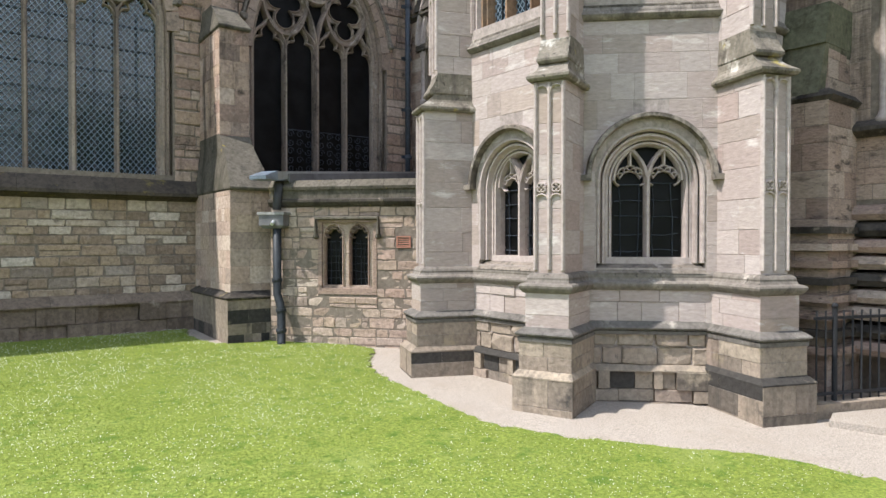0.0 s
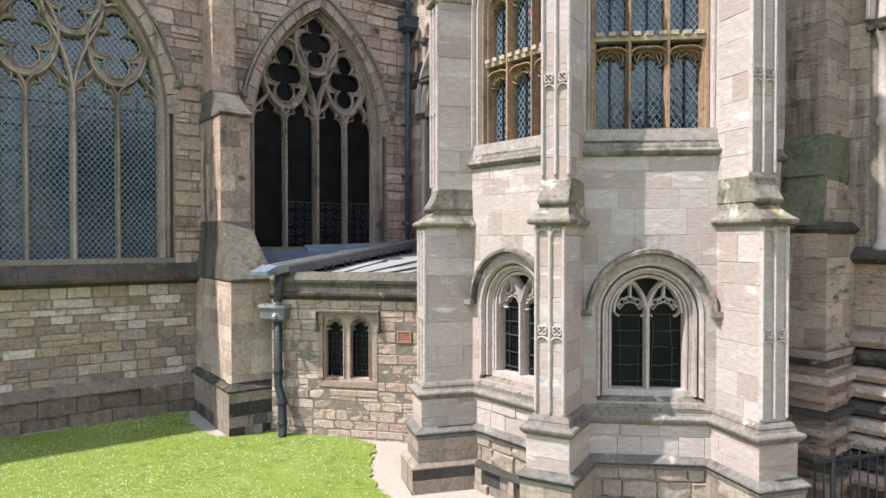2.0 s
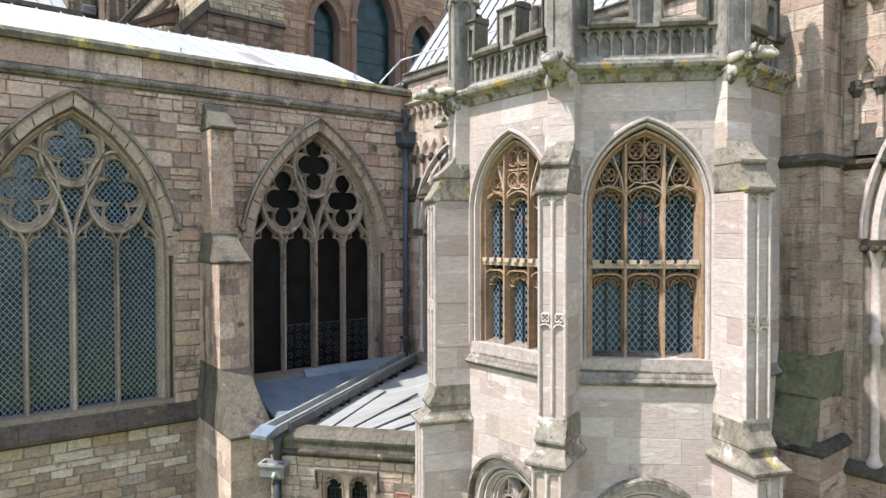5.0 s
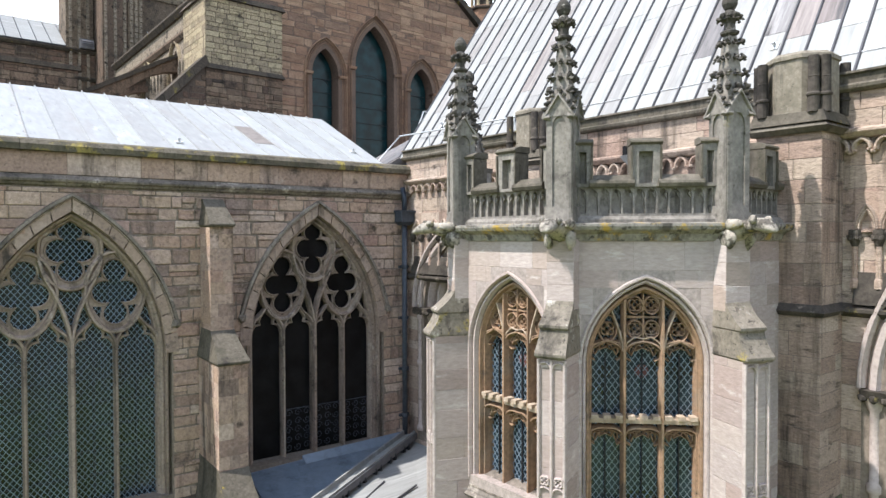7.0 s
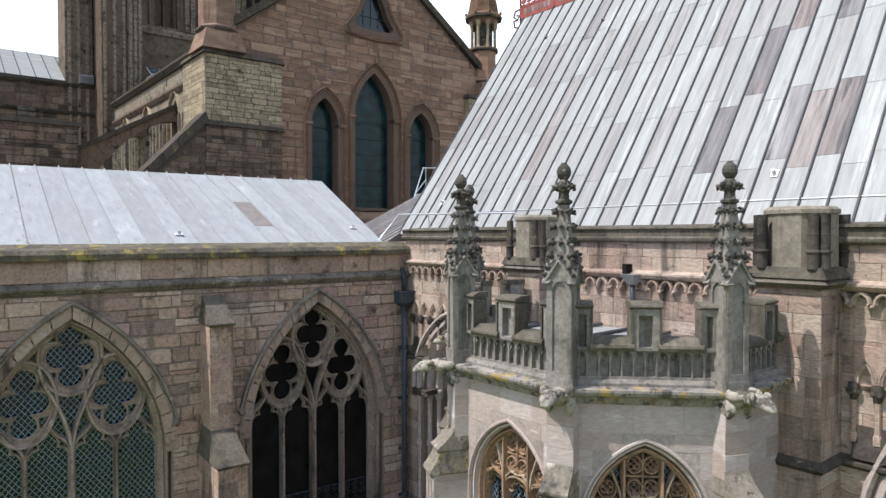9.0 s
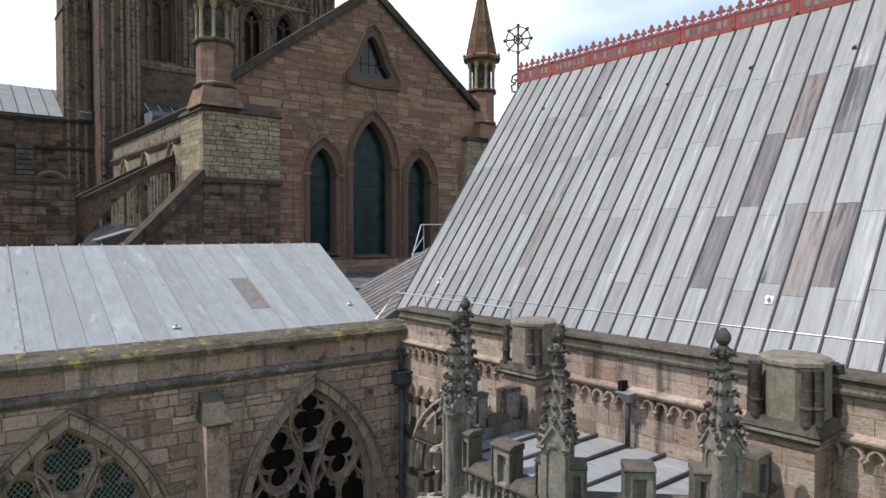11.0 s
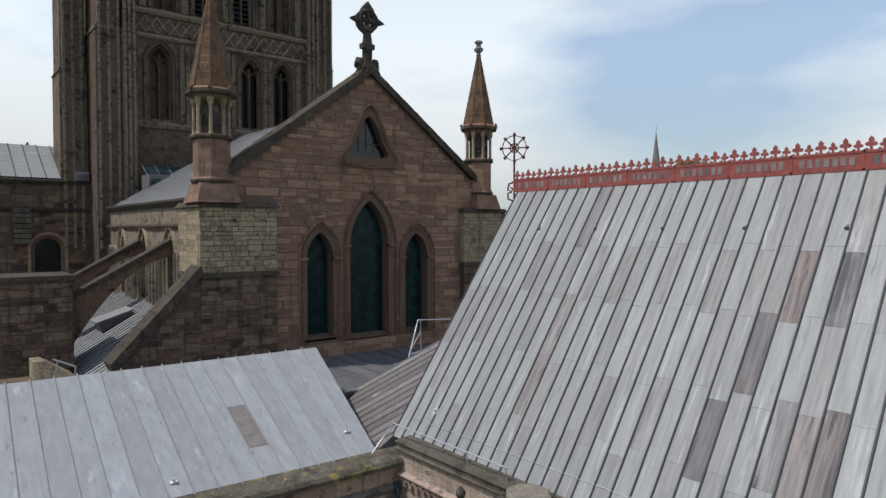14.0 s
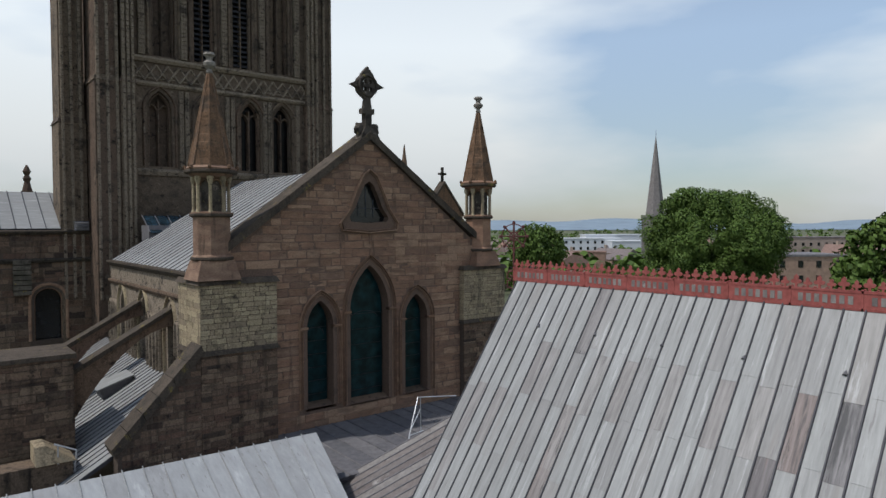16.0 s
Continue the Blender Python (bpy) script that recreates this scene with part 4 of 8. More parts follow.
for nm, prof, mt, lb in (("plinth_moulding", [(0.02, 0.54), (-0.19, 0.54), (-0.20, 0.56), (-0.19, 0.585), (-0.10, 0.66), (0.02, 0.76)], WALLFOOT, "dark weathered plinth moulding"),
                     ("sill_string", [(0.02, 2.42), (-0.08, 2.46), (-0.22, 2.52), (-0.22, 2.58), (-0.04, 2.80), (0.02, 2.86)], COPING_DARK, "dark sloping string course"),
                     ("string_course", [(0.02, 8.73), (-0.05, 8.76), (-0.07, 8.80), (-0.11, 8.82), (-0.12, 8.86), (-0.03, 8.93), (0.02, 8.96)], SMOKED, "dark moulded string course"),
                     ("coping", [(0.5, 9.34), (-0.12, 9.34), (-0.14, 9.44), (-0.08, 9.52), (0.5, 9.62)], COPING_GOLD, "lichened gutter coping")):
    u = -16.5
    while u < 0.35:
        nxt = min(u + rnd.uniform(0.9, 1.5), 0.4)
        bm = bmesh.new(); run(bm, u + 0.003, nxt - 0.003, prof); part(nm, bm, mt, wall, lb)
        u = nxt
great_window("window_1", LW, *W1, TRACERY, GLASS_GREAT, WIRE, "tall four-light traceried window with diamond wire guards", True, SMOKED)
great_window("window_2", LW, *W2, TRACERY, GLASS_BLACK, PIPE, "blacked-out four-light traceried window with scroll grilles", False, SMOKED)
for w in (W1, W2):
    voussoirs(wall, w[0], w[1] + 0.10, w[3], w[4] + 0.14, 0.23, ARCHSTONE, -0.03, 0.10, 9)


def girdle(bm, rings):
    """A moulding round three sides of a buttress: rings of (half width, projection, height)."""
    vs = [[bm.verts.new(q) for q in ((-a, 0.1, z), (-a, -p, z), (a, -p, z), (a, 0.1, z))] for a, p, z in rings]
    for q, t in zip(vs, vs[1:]):
        for j in range(4):
            bm.faces.new((q[j], q[(j + 1) % 4], t[(j + 1) % 4], t[j]))
    bm.faces.new(vs[0][::-1]); bm.faces.new(vs[-1])


def buttress(name, m, stages, caps, face, label, group, coping=COPING, course=0.24, length=0.3, bend=1.0):
    """Stages of (z0, z1, half width, projection), each with coursed stones on three sides; caps of (z0, z1, half width, projection, lip half width, lip projection, top projection)."""
    b = thing(name, m, label, "buttress", group)
    for i, (z0, z1, w, p) in enumerate(stages):
        mat = face[min(i, len(face) - 1)]
        bm = bmesh.new()
        box(bm, -w + 0.006, w - 0.006, -p + 0.006, 0.3, z0, z1)
        part("core", bm, MORTAR_PALE if PALE in face else MORTAR, b)
        course_ = min(course, max(0.16, (z1 - max(z0, -0.2)) / 2.2))
        courses(b, -w, w, z0, z1, course_, length, mat, proud=0.004, y=-p + 0.004, seed=i + 11, limit=40, joint=0.004)
        left = Matrix.Translation((-w + 0.004, 0, 0)) @ Matrix.Rotation(radians(-90), 4, "Z")
        right = Matrix.Translation((w - 0.004, 0, 0)) @ Matrix.Rotation(radians(90), 4, "Z")
        courses(b, -0.25, p - 0.002, z0, z1, course_, length * 1.1, mat, proud=0.004, seed=i + 11, limit=40, joint=0.004, m=left)
        courses(b, -p + 0.002, 0.25, z0, z1, course_, length * 1.1, mat, proud=0.004, seed=i + 11, limit=40, joint=0.004, m=right)
    for z0, z1, w, p, lw, lp, tp in caps:
        bm = bmesh.new()
        lip = min(0.055, (z1 - z0) * 0.3)
        rings = [(z0, lw - 0.02, lp - 0.02), (z0 + lip * 0.5, lw, lp), (z0 + lip, lw, lp)]
        for k in range(1, 6):
            f = 1 - (1 - k / 5) ** bend
            rings.append((z0 + lip + (z1 - z0 - lip) * k / 5, lw + (w - lw) * min(1, f * 1.5), lp + (tp - lp) * f))
        vs = [[bm.verts.new(q) for q in ((-a, -p_, z), (a, -p_, z), (a, 0.1, z), (-a, 0.1, z))] for z, a, p_ in rings]
        for q, t in zip(vs, vs[1:]):
            for j in range(4):
                bm.faces.new((q[j], q[(j + 1) % 4], t[(j + 1) % 4], t[j]))
        bm.faces.new(vs[0][::-1]); bm.faces.new(vs[-1])
        part("weathering", bm, coping if z1 > 1.5 else (SMOKED if z0 > 1 else DARK_TRIM), b, "sloping weathering stone")
    return b


buttress("buttress", LW @ pose(-4.48, 0, 0), [(-0.3, 0.72, 0.46, 2.22), (0.72, 2.62, 0.37, 2.08), (2.6, 5.55, 0.27, 1.22), (5.5, 8.1, 0.22, 0.62)],
         [(0.70, 0.84, 0.37, 2.1, 0.48, 2.25, 2.08), (2.55, 3.62, 0.28, 2.08, 0.39, 2.14, 1.2), (5.52, 6.1, 0.23, 1.2, 0.30, 1.28, 0.6), (8.05, 8.6, 0.2, 0.6, 0.245, 0.70, 0.1)], [BASE_BLACK, LINK, PINK, PINK], "tall stepped stone buttress between the great windows", "buttresses of the retrochoir")

# ---- the chantry chapel ----
SIDE = 1.88
FACES = [("wall_south", pose(5.92, 6.99, 0, 0, 0, -90)), ("wall_southeast", pose(5.92, 5.11, 0, 0, 0, -45)), ("wall_northeast", pose(7.25, 3.78, 0, 0, 0, 0)), ("wall_southwest", pose(7.25, 8.32, 0, 0, 0, -135)), ("wall_west", pose(9.13, 8.32, 0, 0, 0, 180))]
MID = SIDE / 2
LO = (0.95, 0.61, 1.38, 2.39, 0.62)
HI = (0.95, 0.77, 4.56, 6.34, 1.04)


def small_window(m, label):
    c, hw, sill, spring, rise = LO
    win = thing("window_3", m, label, "window", kind="structure")
    yg = 0.26
    gw = 0.39
    bm = bmesh.new(); slab(bm, opening(c, gw + 0.03, sill + 0.1, spring, 0.46), yg + 0.03, yg + 0.05)
    part("pane", bm, GLASS_BLACK, win)
    bm = bmesh.new()
    pierced(bm, opening(c, hw, sill, spring, rise), [opening(c, gw + 0.075, sill + 0.12, spring, gw + 0.095)], 0.12, 0.3)
    part("reveal", bm, PALE_TRIM, win)
    for g, y0, y1, wd in ((hw - 0.02, -0.01, 0.10, 0.028), (hw - 0.085, 0.05, 0.2, 0.03), (gw + 0.05, 0.13, 0.3, 0.03)):
        bm = bmesh.new()
        bar(bm, [(c + g, sill + 0.06)] + arch(c, g, spring, g + 0.015, 12) + [(c - g, sill + 0.06)], wd, y0, y1)
        part("jamb_moulding", bm, PALE_TRIM, win)
    bm = bmesh.new()
    bar(bm, arch(c, hw + 0.10, spring + 0.03, hw + 0.115, 14), 0.034, -0.10, 0.03, nose=0.6)
    for k in (-1, 1):
        box(bm, min(c + k * (hw + 0.07), c + k * (hw + 0.24)), max(c + k * (hw + 0.07), c + k * (hw + 0.24)), -0.115, 0.03, spring + 0.0, spring + 0.065)
    part("hood_mould", bm, SMOKED, win, "dark arched hood mould")
    bm = bmesh.new(); bar(bm, [(c, sill + 0.1), (c, spring + 0.08)], 0.036, yg - 0.12, yg + 0.04)
    part("mullion", bm, PALE_TRIM, win)
    for k in (-1, 1):
        u, q = c + k * gw / 2, gw / 2
        bm = bmesh.new()
        bar(bm, cusped(u, q * 0.98, spring, 0.2), 0.014, yg - 0.06, yg + 0.04)
        part("cusped_head", bm, PALE_TRIM, win)
        bm = bmesh.new(); bar(bm, arch(u, q, spring + 0.02, 0.36, 8), 0.026, yg - 0.11, yg + 0.04); part("light_head", bm, PALE_TRIM, win)
        bm = bmesh.new(); bar(bm, [(u, spring + 0.19), (u, spring + 0.36)], 0.022, yg - 0.08, yg + 0.04); part("light_head", bm, PALE_TRIM, win)
        bm = bmesh.new(); bar(bm, [(c + k * 0.012, spring + 0.06), (c + k * 0.05, spring + 0.2), (c + k * 0.13, spring + 0.34), (c + k * 0.22, spring + 0.43)], 0.024, yg - 0.11, yg + 0.04); part("tracery_branch", bm, PALE_TRIM, win)
        r = random.Random(k + 5)
        for j in range(5):
            z = sill + 0.2 + j * 0.2
            bm = bmesh.new()
            bar(bm, [(u - q * 0.9, z + r.uniform(-.02, .02)), (u, z + r.uniform(-.02, .02)), (u + q * 0.9, z + r.uniform(-.02, .02))], 0.005, yg, yg + 0.02)
            part("lead_came", bm, PIPE, win)
        for o in (-0.12, 0.1):
            bm = bmesh.new()
            bar(bm, [(u + o + r.uniform(-.02, .02), sill + 0.12 + i * 0.22) for i in range(5)], 0.005, yg, yg + 0.02)
            part("lead_came", bm, PIPE, win)
    bm = bmesh.new(); run(bm, c - hw - 0.0, c + hw + 0.0, [(0.3, sill + 0.13), (0.02, sill + 0.0), (-0.04, sill - 0.06), (0.3, sill - 0.06)])
    part("sill", bm, SMOKED, win, "stained stone sill")


def tall_window(m, label):
    c, hw, sill, spring, rise = HI
    win = thing("window_4", m, label, "window", kind="structure")
    yg, gw = 0.27, 0.645
    shape = opening(c, gw, sill, spring, 0.88)
    bm = bmesh.new(); slab(bm, shape, yg + 0.03, yg + 0.05)
    part("pane", bm, GLASS_BLUE, win)
    for g, rz, y0, y1, wd, mt in ((hw - 0.005, 1.045, -0.02, 0.06, 0.03, PALE), (hw - 0.06, 0.985, 0.03, 0.16, 0.03, PALE_TRIM), (gw + 0.015, 0.905, 0.09, 0.22, 0.03, OCHRE), (gw - 0.02, 0.865, 0.15, 0.34, 0.028, OCHRE)):
        bm = bmesh.new()
        bar(bm, [(c + g, sill - 0.04)] + arch(c, g, spring, rz, 14) + [(c - g, sill - 0.04)], wd, y0, y1)
        part("jamb_moulding", bm, mt, win)
    lw = 0.445
    tz = 5.62
    for k in (-0.5, 0.5):
        bm = bmesh.new(); bar(bm, [(c + k * lw, sill), (c + k * lw, spring + 0.76)], 0.032, yg - 0.15, yg + 0.04)
        part("mullion", bm, OCHRE, win)
    bm = bmesh.new()
    box(bm, c - gw, c + gw, yg - 0.14, yg + 0.04, tz + 0.0, tz + 0.055)
    for k in range(9):
        u = c - gw + (k + 0.5) * gw / 4.5
        box(bm, u - 0.042, u + 0.042, yg - 0.18, yg - 0.05, tz + 0.05, tz + 0.10)
    part("transom", bm, OCHRE_PALE, win, "pale ochre battlemented transom")
    for k in (-1, 0, 1):
        for z, ri in ((tz - 0.2, 0.13), (spring + 0.09, 0.17)):
            u, q = c + k * (lw if not k else 0.435), (lw if not k else 0.42) / 2
            bm = bmesh.new(); bar(bm, arch(u, q, z, ri, 8), 0.02, yg - 0.12, yg + 0.04); part("light_head", bm, OCHRE, win)
            bm = bmesh.new(); bar(bm, cusped(u, q * 0.95, z - 0.02, ri - 0.01), 0.010, yg - 0.07, yg + 0.04); part("cusped_head", bm, OCHRE, win)
    for k in (-1, 1):
        for z in (spring + 0.405, spring + 0.69):
            bm = bmesh.new(); bar(bm, foil(c + k * 0.097, z, 0.042, 0.036, 4, 0.78), 0.011, yg - 0.08, yg + 0.04, True); part("quatrefoil", bm, OCHRE, win)
            bm = bmesh.new(); bar(bm, [(c + k * 0.097 + 0.092 * math.cos(t * 0.524), z + 0.105 * math.sin(t * 0.524)) for t in range(12)], 0.013, yg - 0.11, yg + 0.04, True); part("tracery_ring", bm, OCHRE, win)
        bm = bmesh.new(); bar(bm, foil(c + k * 0.415, spring + 0.40, 0.045, 0.04, 4, 0.78), 0.012, yg - 0.08, yg + 0.04, True); part("quatrefoil", bm, OCHRE, win)
        bm = bmesh.new(); bar(bm, mesh_unit(c + k * 0.415, spring + 0.41, 0.11, 0.16), 0.014, yg - 0.10, yg + 0.04, True); part("tracery_ring", bm, OCHRE, win)
        bm = bmesh.new(); bar(bm, [(c + k * 0.225, spring + 0.1), (c + k * 0.27, spring + 0.36), (c + k * 0.37, spring + 0.62)], 0.02, yg - 0.13, yg + 0.04); part("tracery_branch", bm, OCHRE_PALE, win)
        bm = bmesh.new(); bar(bm, [(c + k * 0.225, spring + 0.12), (c + k * 0.19, spring + 0.24), (c + k * 0.10, spring + 0.31), (c, spring + 0.29)], 0.016, yg - 0.12, yg + 0.04); part("tracery_branch", bm, OCHRE_PALE, win)
        bm = bmesh.new(); bar(bm, [(c + k * 0.225, spring + 0.12), (c + k * 0.28, spring + 0.24), (c + k * 0.42, spring + 0.27), (c + k * 0.58, spring + 0.18)], 0.016, yg - 0.12, yg + 0.04); part("tracery_branch", bm, OCHRE, win)
        bm = bmesh.new(); box(bm, c + k * 0.11 - 0.11, c + k * 0.11 + 0.11, yg - 0.09, yg + 0.04, spring + 0.535, spring + 0.56); part("tracery_bar", bm, OCHRE, win)
    bm = bmesh.new(); bar(bm, [(c, spring + 0.27), (c, spring + 0.86)], 0.015, yg - 0.11, yg + 0.04); part("tracery_bar", bm, OCHRE, win)
    bm = bmesh.new(); lattice(bm, shape, 0.062, 1.35, 0.0048, yg + 0.005)
    part("lead_lattice", bm, WIRE, win, "grey diamond lead lattice")
    for k in (-1, 0, 1):
        bm = bmesh.new(); box(bm, c + k * 0.435 - 0.009, c + k * 0.435 + 0.009, yg - 0.02, yg, sill, spring + 0.1)
        part("saddle_bar", bm, IRON, win)
        bm = bmesh.new(); lathe(bm, [(0.085, 0), (0.085, 0.006)], 12)
        bmesh.ops.rotate(bm, cent=(0, 0, 0), matrix=Matrix.Rotation(radians(90), 3, "X"), verts=bm.verts)
        bmesh.ops.translate(bm, vec=(c + k * 0.435, yg + 0.012, 6.22), verts=bm.verts)
        part("glass_roundel", bm, RUST_IRON if k == 0 else GLASS_DARK, win, "stained glass roundel")
    bm = bmesh.new(); run(bm, c - hw - 0.02, c + hw + 0.02, [(0.3, sill + 0.05), (0.14, sill + 0.0), (-0.01, sill - 0.14), (-0.01, sill - 0.16), (0.3, sill - 0.16)])
    part("sill", bm, SMOKED, win, "stained sloping stone sill")


def chapel_face(name, m, windows):
    w = thing(name, m, "pale pinkish ashlar wall of the chantry chapel", "wall", kind="structure")
    holes = [opening(*LO), opening(HI[0], HI[1] + 0.02, *HI[2:4], HI[4] + 0.02)] if windows else []
    bm = bmesh.new(); pierced(bm, [(0, -0.5), (SIDE, -0.5), (SIDE, 7.96), (0, 7.96)], holes, 0, 0.42)
    part("wall_core", bm, MORTAR_PALE, w)
    hs = (reach(LO[0], LO[1] + 0.02, LO[2] - 0.12, LO[3], LO[4] + 0.02), reach(HI[0], HI[1] + 0.03, HI[2] - 0.16, HI[3], HI[4] + 0.03)) if windows else ()
    courses(w, 0, SIDE, -0.4, -0.01, 0.20, 0.36, BASE, proud=0.094, seed=20)
    courses(w, 0, SIDE, -0.01, 0.20, 0.21, 0.24, BASE_BLACK, proud=0.094, seed=21)
    courses(w, 0, SIDE, 0.26, 0.63, 0.175, 0.34, BASE, proud=0.045, rough=0.008, seed=22)
    courses(w, 0, SIDE, 0.74, 1.14, 0.20, 0.5, PALE, proud=0.03, seed=23, joint=0.004)
    courses(w, 0, SIDE, 1.32, 4.24, 0.28, 0.50, PALE, holes=hs, proud=0.003, seed=24, joint=0.004)
    courses(w, 0, SIDE, 4.40, 7.82, 0.28, 0.50, PALE, holes=hs, proud=0.003, seed=25, joint=0.004)
    for nm, prof, mt, lb in (("plinth_chamfer", [(0.02, 0.195), (-0.105, 0.195), (-0.105, 0.21), (-0.05, 0.268), (0.02, 0.27)], BASE_BLACK, ""),
                         ("lower_string", [(0.02, 0.615), (-0.055, 0.617), (-0.058, 0.655), (-0.045, 0.662), (-0.045, 0.670), (-0.085, 0.678), (-0.095, 0.695), (-0.088, 0.71), (-0.045, 0.752), (-0.035, 0.768), (0.02, 0.77)], STRING_GREY, "grey moulded string course"),
                         ("sill_string", [(0.02, 1.12), (-0.045, 1.13), (-0.065, 1.15), (-0.085, 1.18), (-0.09, 1.205), (-0.075, 1.225), (-0.04, 1.24), (-0.03, 1.27), (-0.035, 1.29), (-0.03, 1.315), (-0.01, 1.34), (0.02, 1.345)], STRING, "stained moulded string course"),
                         ("upper_string", [(0.02, 4.24), (-0.03, 4.25), (-0.06, 4.275), (-0.075, 4.30), (-0.06, 4.325), (-0.035, 4.335), (-0.03, 4.36), (0.0, 4.41), (0.02, 4.41)], STRING, "weathered moulded string course"),
                         ("cornice", [(0.1, 7.78), (-0.03, 7.80), (-0.07, 7.88), (-0.17, 7.93), (-0.19, 7.97), (-0.19, 8.0), (-0.02, 8.02), (0.1, 8.02)], CORNICE, "lichened moulded cornice")):
        if nm == "upper_string":
            u0, u1 = 0.08, SIDE - 0.08
        else:
            u0, u1 = -0.04, SIDE + 0.04
        bm = bmesh.new(); run(bm, u0, u1, prof); part(nm, bm, mt, w, lb)
    # panelled parapet
    par = thing("parapet", m, "weathered panelled stone parapet with merlons", "parapet", "parapets of the chantry chapel", "structure")
    bm = bmesh.new(); box(bm, 0.1, SIDE - 0.1, 0.075, 0.2, 8.0, 8.46)
    part("backing", bm, CARVED, par)
    bm = bmesh.new(); run(bm, 0.08, SIDE - 0.08, [(0.2, 7.98), (-0.05, 7.98), (-0.05, 8.05), (-0.01, 8.09), (0.2, 8.09)]); part("base_course", bm, CARVED, par)
    n = 12
    step = (SIDE - 0.28) / n
    for k in range(n):
        c = 0.14 + (k + 0.5) * step
        bm = bmesh.new()
        pierced(bm, [(c - step / 2, 8.09), (c + step / 2, 8.09), (c + step / 2, 8.45), (c - step / 2, 8.45)], [opening(c, step * 0.42, 8.12, 8.33, 0.08, 5)], 0.015, 0.07)
        for s in (-1, 1):
            hexa(bm, [(c + s * step * 0.43, 0.03, 8.29), (c + s * step * 0.14, 0.03, 8.345), (c + s * step * 0.32, 0.03, 8.385)], [(c + s * step * 0.43, 0.07, 8.29), (c + s * step * 0.14, 0.07, 8.345), (c + s * step * 0.32, 0.07, 8.385)])
        part("blind_panel", bm, CARVED, par)
    merl = [(0.13, 0.31), (MID - 0.155, MID + 0.155), (SIDE - 0.31, SIDE - 0.13)]
    gaps = [(0.31, MID - 0.155), (MID + 0.155, SIDE - 0.31)]
    for a, b in gaps:
        bm = bmesh.new(); run(bm, a - 0.02, b + 0.02, [(0.26, 8.43), (-0.05, 8.43), (-0.07, 8.47), (-0.06, 8.50), (0.05, 8.575), (0.26, 8.575)]); part("coping", bm, COPING, par, "lichened embrasure coping")
    for i, (a, b) in enumerate(merl):
        q = 0.075 if i == 1 else 0.05
        bm = bmesh.new()
        pierced(bm, [(a, 8.43), (b, 8.43), (b, 8.93), (a, 8.93)], [[(a + q, 8.47), (b - q, 8.47), (b - q, 8.84), (a + q, 8.84)]], -0.02, 0.07)
        box(bm, a, b, 0.072, 0.2, 8.43, 8.93)
        part("merlon", bm, CARVED, par)
        bm = bmesh.new(); run(bm, a - 0.028, b + 0.028, [(0.22, 8.92), (-0.03, 8.92), (-0.055, 8.945), (-0.045, 8.965), (0.04, 9.0), (0.22, 9.0)])
        for u, e in ((a, -0.022), (b, 0.022)):
            box(bm, min(u, u + e), max(u, u + e), -0.045, 0.2, 8.5, 8.91)
        part("merlon_cap", bm, COPING, par)
    if windows:
        small_window(m, "small two-light traceried window under an arched hood")
        tall_window(m, "tall three-light window with ochre mullions and diamond leads")


for nm, m in FACES:
    chapel_face(nm, m, nm in ("wall_south", "wall_southeast", "wall_southwest"))
bm = bmesh.new()
ring = [(8.19 + 2.02 / math.cos(math.pi / 8) * math.cos(math.pi / 8 + k * math.pi / 4), 6.05 + 2.02 / math.cos(math.pi / 8) * math.sin(math.pi / 8 + k * math.pi / 4)) for k in range(8)]
flat(bm, [(min(x, 9.14), y) for x, y in ring], 8.1, 8.22)
cr = link("roof_chantry", bm, LEAD_PALE)
tagged(cr, "flat grey lead roof with rolls behind the parapet", "roof", kind="structure")
for k in range(6):
    bm = bmesh.new(); y = 4.4 + k * 0.65; tube(bm, [(max(6.3, 11.45 - y, y - 0.65), y, 8.225), (9.1, y, 8.26)], 0.03, 6)
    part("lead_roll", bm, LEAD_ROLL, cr)

